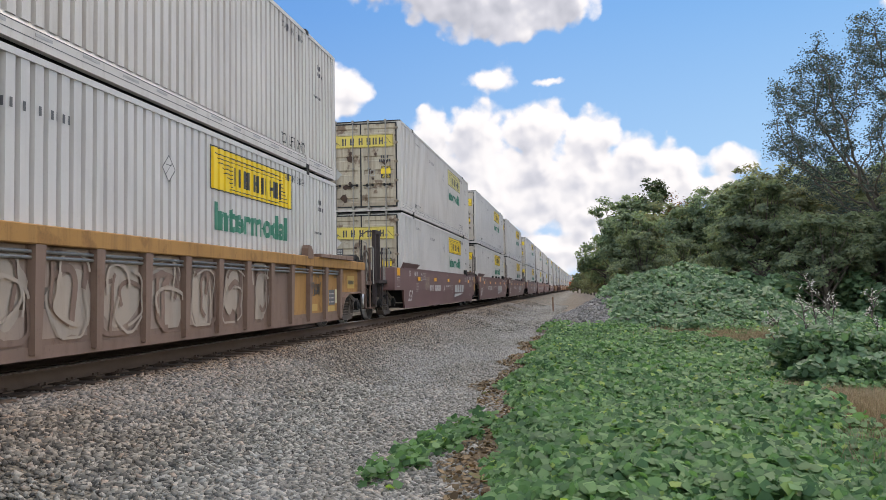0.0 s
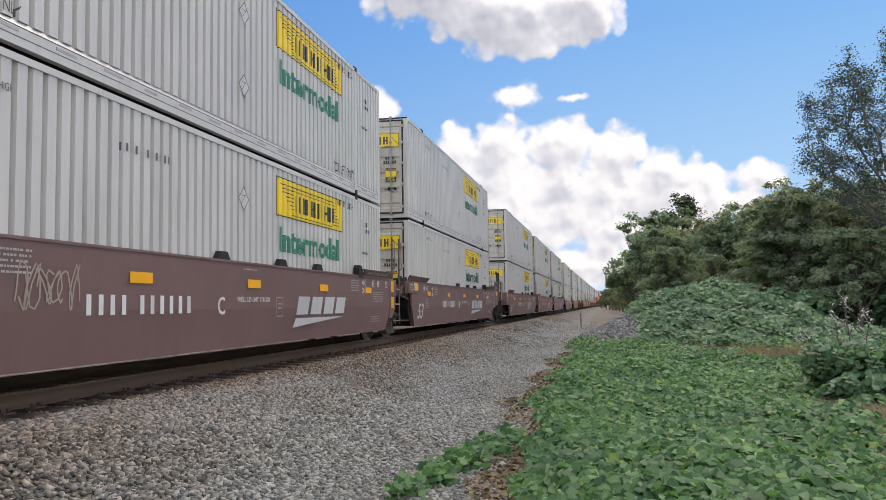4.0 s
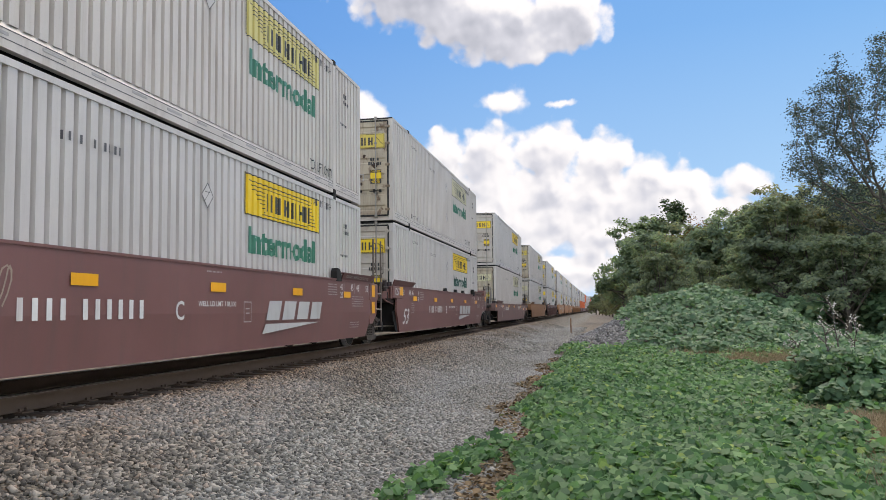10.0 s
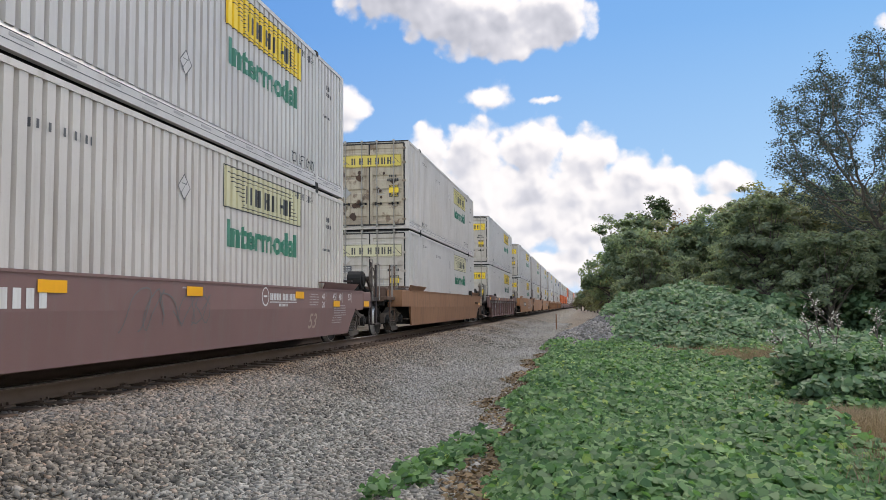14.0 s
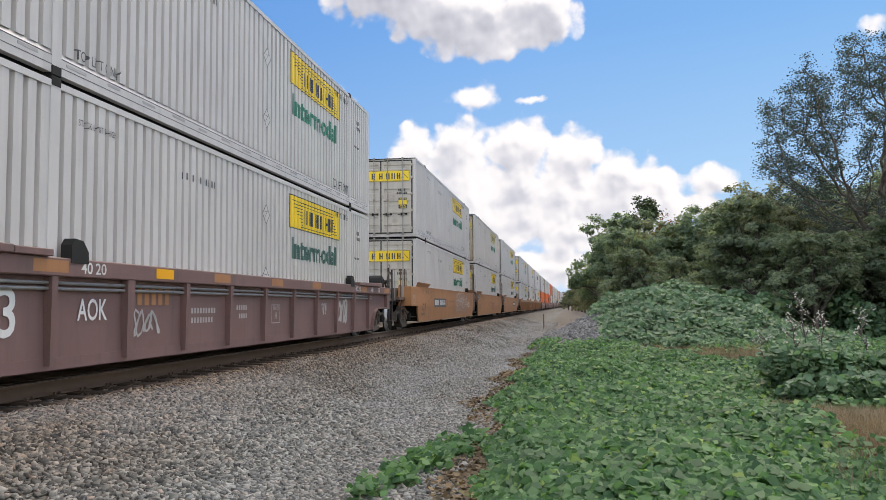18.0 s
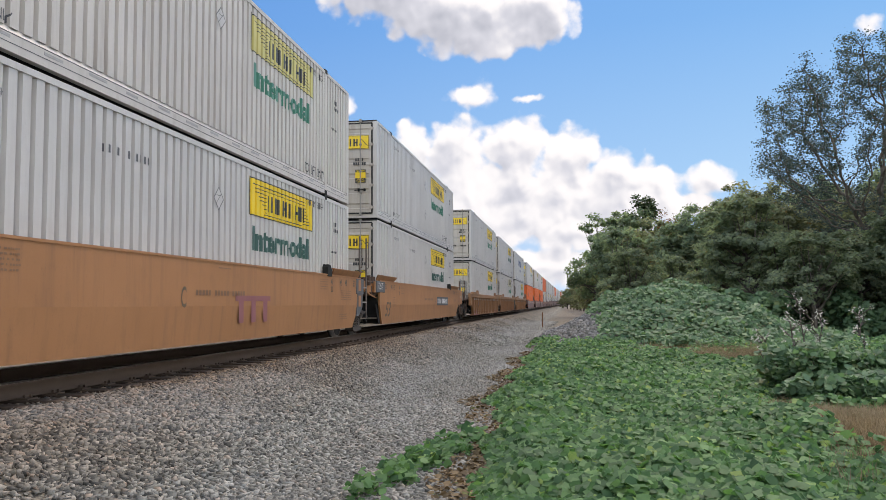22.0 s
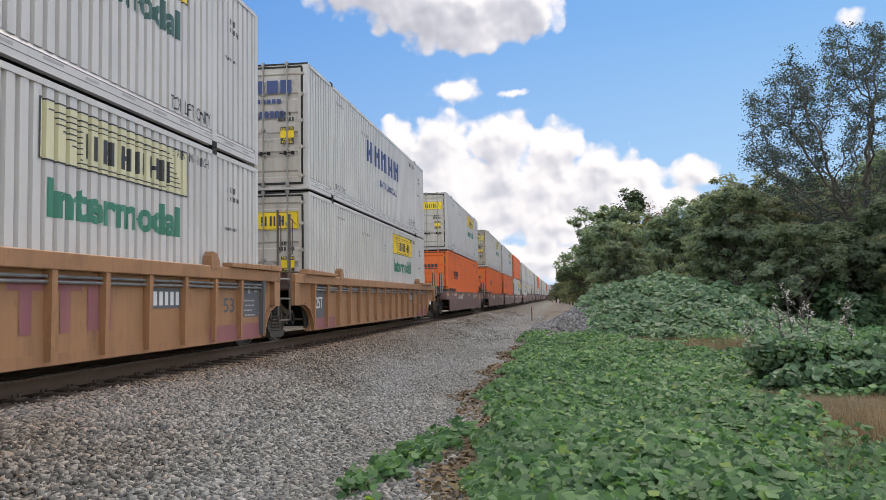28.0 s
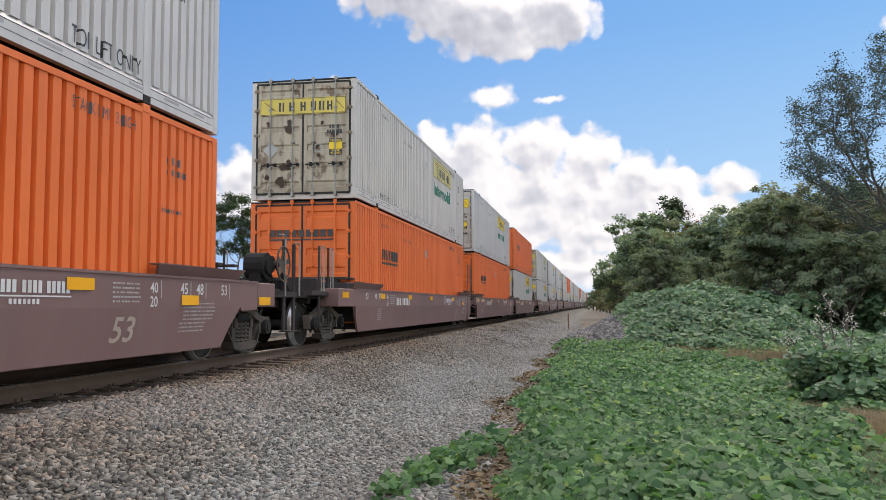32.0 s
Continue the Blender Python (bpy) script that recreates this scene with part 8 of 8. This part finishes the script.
def cloud_group():
    g = bpy.data.node_groups.new("cloud_density", "ShaderNodeTree")
    g.interface.new_socket("Place", in_out="INPUT", socket_type="NodeSocketVector")
    g.interface.new_socket("Density", in_out="OUTPUT", socket_type="NodeSocketFloat")
    g.interface.new_socket("Soft", in_out="OUTPUT", socket_type="NodeSocketFloat")
    g.interface.new_socket("Billow", in_out="OUTPUT", socket_type="NodeSocketFloat")
    N, L = g.nodes, g.links
    gi, go = N.new("NodeGroupInput"), N.new("NodeGroupOutput")
    warp = N.new("ShaderNodeTexNoise")
    warp.inputs["Scale"].default_value, warp.inputs["Detail"].default_value = 0.5, 5
    L.new(gi.outputs[0], warp.inputs["Vector"])
    w2 = N.new("ShaderNodeVectorMath")
    w2.operation = "MULTIPLY_ADD"
    L.new(warp.outputs["Color"], w2.inputs[0])
    w2.inputs[1].default_value = (1.5, 1.1, 0)
    L.new(gi.outputs[0], w2.inputs[2])
    best = None
    for a, e, w, h, *thin in BLOBS:
        m = N.new("ShaderNodeMapping")
        m.vector_type = "TEXTURE"
        m.inputs["Location"].default_value = (a + 0.75, e + 0.55, 0)
        m.inputs["Scale"].default_value = (w, h, 1)
        L.new(w2.outputs[0], m.inputs["Vector"])
        ln = N.new("ShaderNodeVectorMath")
        ln.operation = "LENGTH"
        L.new(m.outputs[0], ln.inputs[0])
        if thin:
            up = N.new("ShaderNodeMath")
            up.inputs[1].default_value = thin[0]
            L.new(ln.outputs["Value"], up.inputs[0])
            ln = up
        if best is None:
            best = ln.outputs["Value"]
        else:
            mn = N.new("ShaderNodeMath")
            mn.operation = "SMOOTH_MIN"
            mn.inputs[2].default_value = 0.25
            L.new(best, mn.inputs[0])
            L.new(ln.outputs["Value"], mn.inputs[1])
            best = mn.outputs[0]
    fine = N.new("ShaderNodeTexNoise")
    fine.inputs["Scale"].default_value, fine.inputs["Detail"].default_value, fine.inputs["Roughness"].default_value = 0.75, 4, 0.5
    L.new(gi.outputs[0], fine.inputs["Vector"])
    puff = N.new("ShaderNodeTexVoronoi")
    puff.feature = "SMOOTH_F1"
    puff.inputs["Scale"].default_value, puff.inputs["Detail"].default_value, puff.inputs["Smoothness"].default_value = 0.70, 1, 0.55
    L.new(w2.outputs[0], puff.inputs["Vector"])
    p2 = N.new("ShaderNodeMath")
    p2.operation = "MULTIPLY_ADD"
    L.new(puff.outputs["Distance"], p2.inputs[0])
    p2.inputs[1].default_value, p2.inputs[2].default_value = -0.50, 1.19
    s = N.new("ShaderNodeMath")
    s.operation = "MULTIPLY_ADD"
    L.new(fine.outputs[0], s.inputs[0])
    s.inputs[1].default_value = 0.34
    L.new(p2.outputs[0], s.inputs[2])
    curl = N.new("ShaderNodeTexNoise")
    curl.inputs["Scale"].default_value, curl.inputs["Detail"].default_value, curl.inputs["Roughness"].default_value = 2.3, 5, 0.5
    L.new(gi.outputs[0], curl.inputs["Vector"])
    s2 = N.new("ShaderNodeMath")
    s2.operation = "MULTIPLY_ADD"
    L.new(curl.outputs[0], s2.inputs[0])
    s2.inputs[1].default_value = 0.15
    L.new(s.outputs[0], s2.inputs[2])
    s = s2
    d = N.new("ShaderNodeMath")
    d.operation = "SUBTRACT"
    L.new(s.outputs[0], d.inputs[0])
    L.new(best, d.inputs[1])
    L.new(d.outputs[0], go.inputs[0])
    soft = N.new("ShaderNodeMath")
    soft.operation = "SUBTRACT"
    soft.inputs[0].default_value = 1.0
    L.new(best, soft.inputs[1])
    L.new(soft.outputs[0], go.inputs[1])
    L.new(puff.outputs["Distance"], go.inputs[2])
    return g


def cloud_mat():
    m = bpy.data.materials.new("cloud_backdrop")
    m.use_nodes = True
    N, L = m.node_tree.nodes, m.node_tree.links
    N.clear()
    uv = N.new("ShaderNodeUVMap")
    uv.uv_map = "sky_place"
    grp = cloud_group()

    def density(offset):
        v = N.new("ShaderNodeVectorMath")
        v.operation = "ADD"
        L.new(uv.outputs[0], v.inputs[0])
        v.inputs[1].default_value = offset
        n = N.new("ShaderNodeGroup")
        n.node_tree = grp
        L.new(v.outputs[0], n.inputs[0])
        return n.outputs
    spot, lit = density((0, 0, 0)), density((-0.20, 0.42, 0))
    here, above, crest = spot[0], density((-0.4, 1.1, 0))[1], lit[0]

    def calc(op, a, b):
        n = N.new("ShaderNodeMath")
        n.operation = op
        for sock, v in zip(n.inputs, (a, b)):
            if isinstance(v, float):
                sock.default_value = v
            else:
                L.new(v, sock)
        return n.outputs[0]
    cover = N.new("ShaderNodeMapRange")
    cover.interpolation_type = "SMOOTHSTEP"
    cover.inputs["From Min"].default_value, cover.inputs["From Max"].default_value = -0.04, 0.31
    L.new(here, cover.inputs[0])
    body = N.new("ShaderNodeMapRange")
    body.interpolation_type = "SMOOTHSTEP"
    body.inputs["From Min"].default_value, body.inputs["From Max"].default_value = -0.05, 0.40
    L.new(above, body.inputs[0])
    patch = noise_tex(N, L, uv.outputs[0], 0.42, 2, 0.45)
    mod = N.new("ShaderNodeMapRange")
    mod.inputs["From Min"].default_value, mod.inputs["From Max"].default_value = 0.36, 0.66
    mod.inputs["To Min"].default_value, mod.inputs["To Max"].default_value = 0.14, 0.52
    L.new(patch.outputs[0], mod.inputs[0])
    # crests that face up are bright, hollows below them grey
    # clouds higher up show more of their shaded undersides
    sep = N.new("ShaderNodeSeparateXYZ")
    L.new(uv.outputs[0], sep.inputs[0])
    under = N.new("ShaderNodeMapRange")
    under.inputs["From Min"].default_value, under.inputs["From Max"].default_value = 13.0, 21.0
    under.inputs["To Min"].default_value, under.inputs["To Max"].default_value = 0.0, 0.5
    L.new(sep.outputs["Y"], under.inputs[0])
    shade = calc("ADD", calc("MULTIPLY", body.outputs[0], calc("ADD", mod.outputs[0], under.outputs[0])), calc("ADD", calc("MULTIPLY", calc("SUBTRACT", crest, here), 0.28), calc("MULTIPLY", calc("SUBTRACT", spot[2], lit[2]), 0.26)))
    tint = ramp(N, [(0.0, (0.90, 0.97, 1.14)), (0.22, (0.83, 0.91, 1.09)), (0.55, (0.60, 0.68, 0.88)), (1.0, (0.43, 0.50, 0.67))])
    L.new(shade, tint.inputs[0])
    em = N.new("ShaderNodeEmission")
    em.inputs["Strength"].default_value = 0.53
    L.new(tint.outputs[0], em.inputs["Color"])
    up = N.new("ShaderNodeMapRange")
    up.inputs["From Min"].default_value, up.inputs["From Max"].default_value = 0.0, 30.0
    L.new(sep.outputs["Y"], up.inputs[0])
    blue = ramp(N, [(0.0, (0.54, 0.74, 1.05)), (0.28, (0.29, 0.56, 0.99)), (0.62, (0.16, 0.42, 0.92)), (1.0, (0.10, 0.33, 0.84))])
    L.new(up.outputs[0], blue.inputs[0])
    em2 = N.new("ShaderNodeEmission")
    em2.inputs["Strength"].default_value = 0.575
    side = N.new("ShaderNodeMapRange")
    side.inputs["From Min"].default_value, side.inputs["From Max"].default_value = -18.0, 40.0
    L.new(sep.outputs["X"], side.inputs[0])
    away = ramp(N, [(0.0, (1.05, 1.03, 1.0)), (0.35, (0.92, 0.94, 0.97)), (1.0, (0.50, 0.66, 0.84))])
    L.new(side.outputs[0], away.inputs[0])
    L.new(mixed(N, L, 1.0, blue.outputs[0], away.outputs[0], "MULTIPLY"), em2.inputs["Color"])
    mix = N.new("ShaderNodeMixShader")
    out = N.new("ShaderNodeOutputMaterial")
    L.new(cover.outputs[0], mix.inputs[0])
    L.new(em2.outputs[0], mix.inputs[1])
    L.new(em.outputs[0], mix.inputs[2])
    L.new(mix.outputs[0], out.inputs["Surface"])
    return m


AZ, EL = np.meshgrid(np.linspace(-62, 62, 63), np.linspace(-1.0, 33, 18))
RAD = 2600.0
dome_v = np.stack([-RAD * np.sin(np.radians(AZ)) * np.cos(np.radians(EL)), RAD * np.cos(np.radians(AZ)) * np.cos(np.radians(EL)), RAD * np.sin(np.radians(EL))], -1)
ii = np.arange(AZ.size).reshape(AZ.shape)
dome_f = np.stack([ii[:-1, :-1], ii[:-1, 1:], ii[1:, 1:], ii[1:, :-1]], -1).reshape(-1, 4)
dome_me = raw_mesh("cloud_backdrop", dome_v.reshape(-1, 3), dome_f, True)
uvl = dome_me.uv_layers.new(name="sky_place")
flat = np.stack([AZ, EL], -1).reshape(-1, 2)[dome_f.ravel()]
uvl.data.foreach_set("uv", flat.astype(np.float32).ravel())
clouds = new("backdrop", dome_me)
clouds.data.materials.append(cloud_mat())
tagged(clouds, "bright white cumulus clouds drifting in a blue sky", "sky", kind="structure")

# ---- what moves ----
TRAVEL = [  # seconds, metres the train has come
    (0, 0.0), (1, 10.42), (2, 20.61), (3, 30.92), (4.5, 46.3), (6, 61.87), (7, 72.16), (8, 83.07), (9, 93.12), (10, 103.75), (11, 114.55), (12, 125.37), (13, 135.49), (14, 146.65),
    (15.5, 162.9), (17, 179.38), (18, 189.76), (19, 200.80), (20, 211.65), (21, 223.14), (22, 234.08), (23, 244.81), (24, 256.46), (25, 267.67), (26.5, 284.6), (28, 301.79),
    (29, 313.23), (30, 324.69), (31, 336.60), (32, 347.94)]


def motions():
    tt, dd = [a for a, b in TRAVEL], [b for a, b in TRAVEL]
    for thing, u, z in MOVING:
        walk(thing, [(t, pose(track_x(u - d), u - d, z, 0, 0, -math.degrees(2 * BEND * abs(u - d)))) for t, d in TRAVEL])
    # wheels roll without slipping
    steps = [32.0 * k / 545 for k in range(546)]
    turn = np.interp(steps, tt, dd) / WR
    rolls = [(t, Matrix.Rotation(a, 4, "X")) for t, a in zip(steps, turn)]
    for w in WHEELSETS[:ROLLING]:
        place = Matrix.Translation(w.location)
        walk(w, [(t, place @ m) for t, m in rolls])
    walk(clouds, [(0, pose(0, 0, 0, 0, 0, -0.45)), (13, pose(0, 0, 0)), (32, pose(0, 0, 0, 0, 0, 0.65))])


ROLLING = 76
motions()
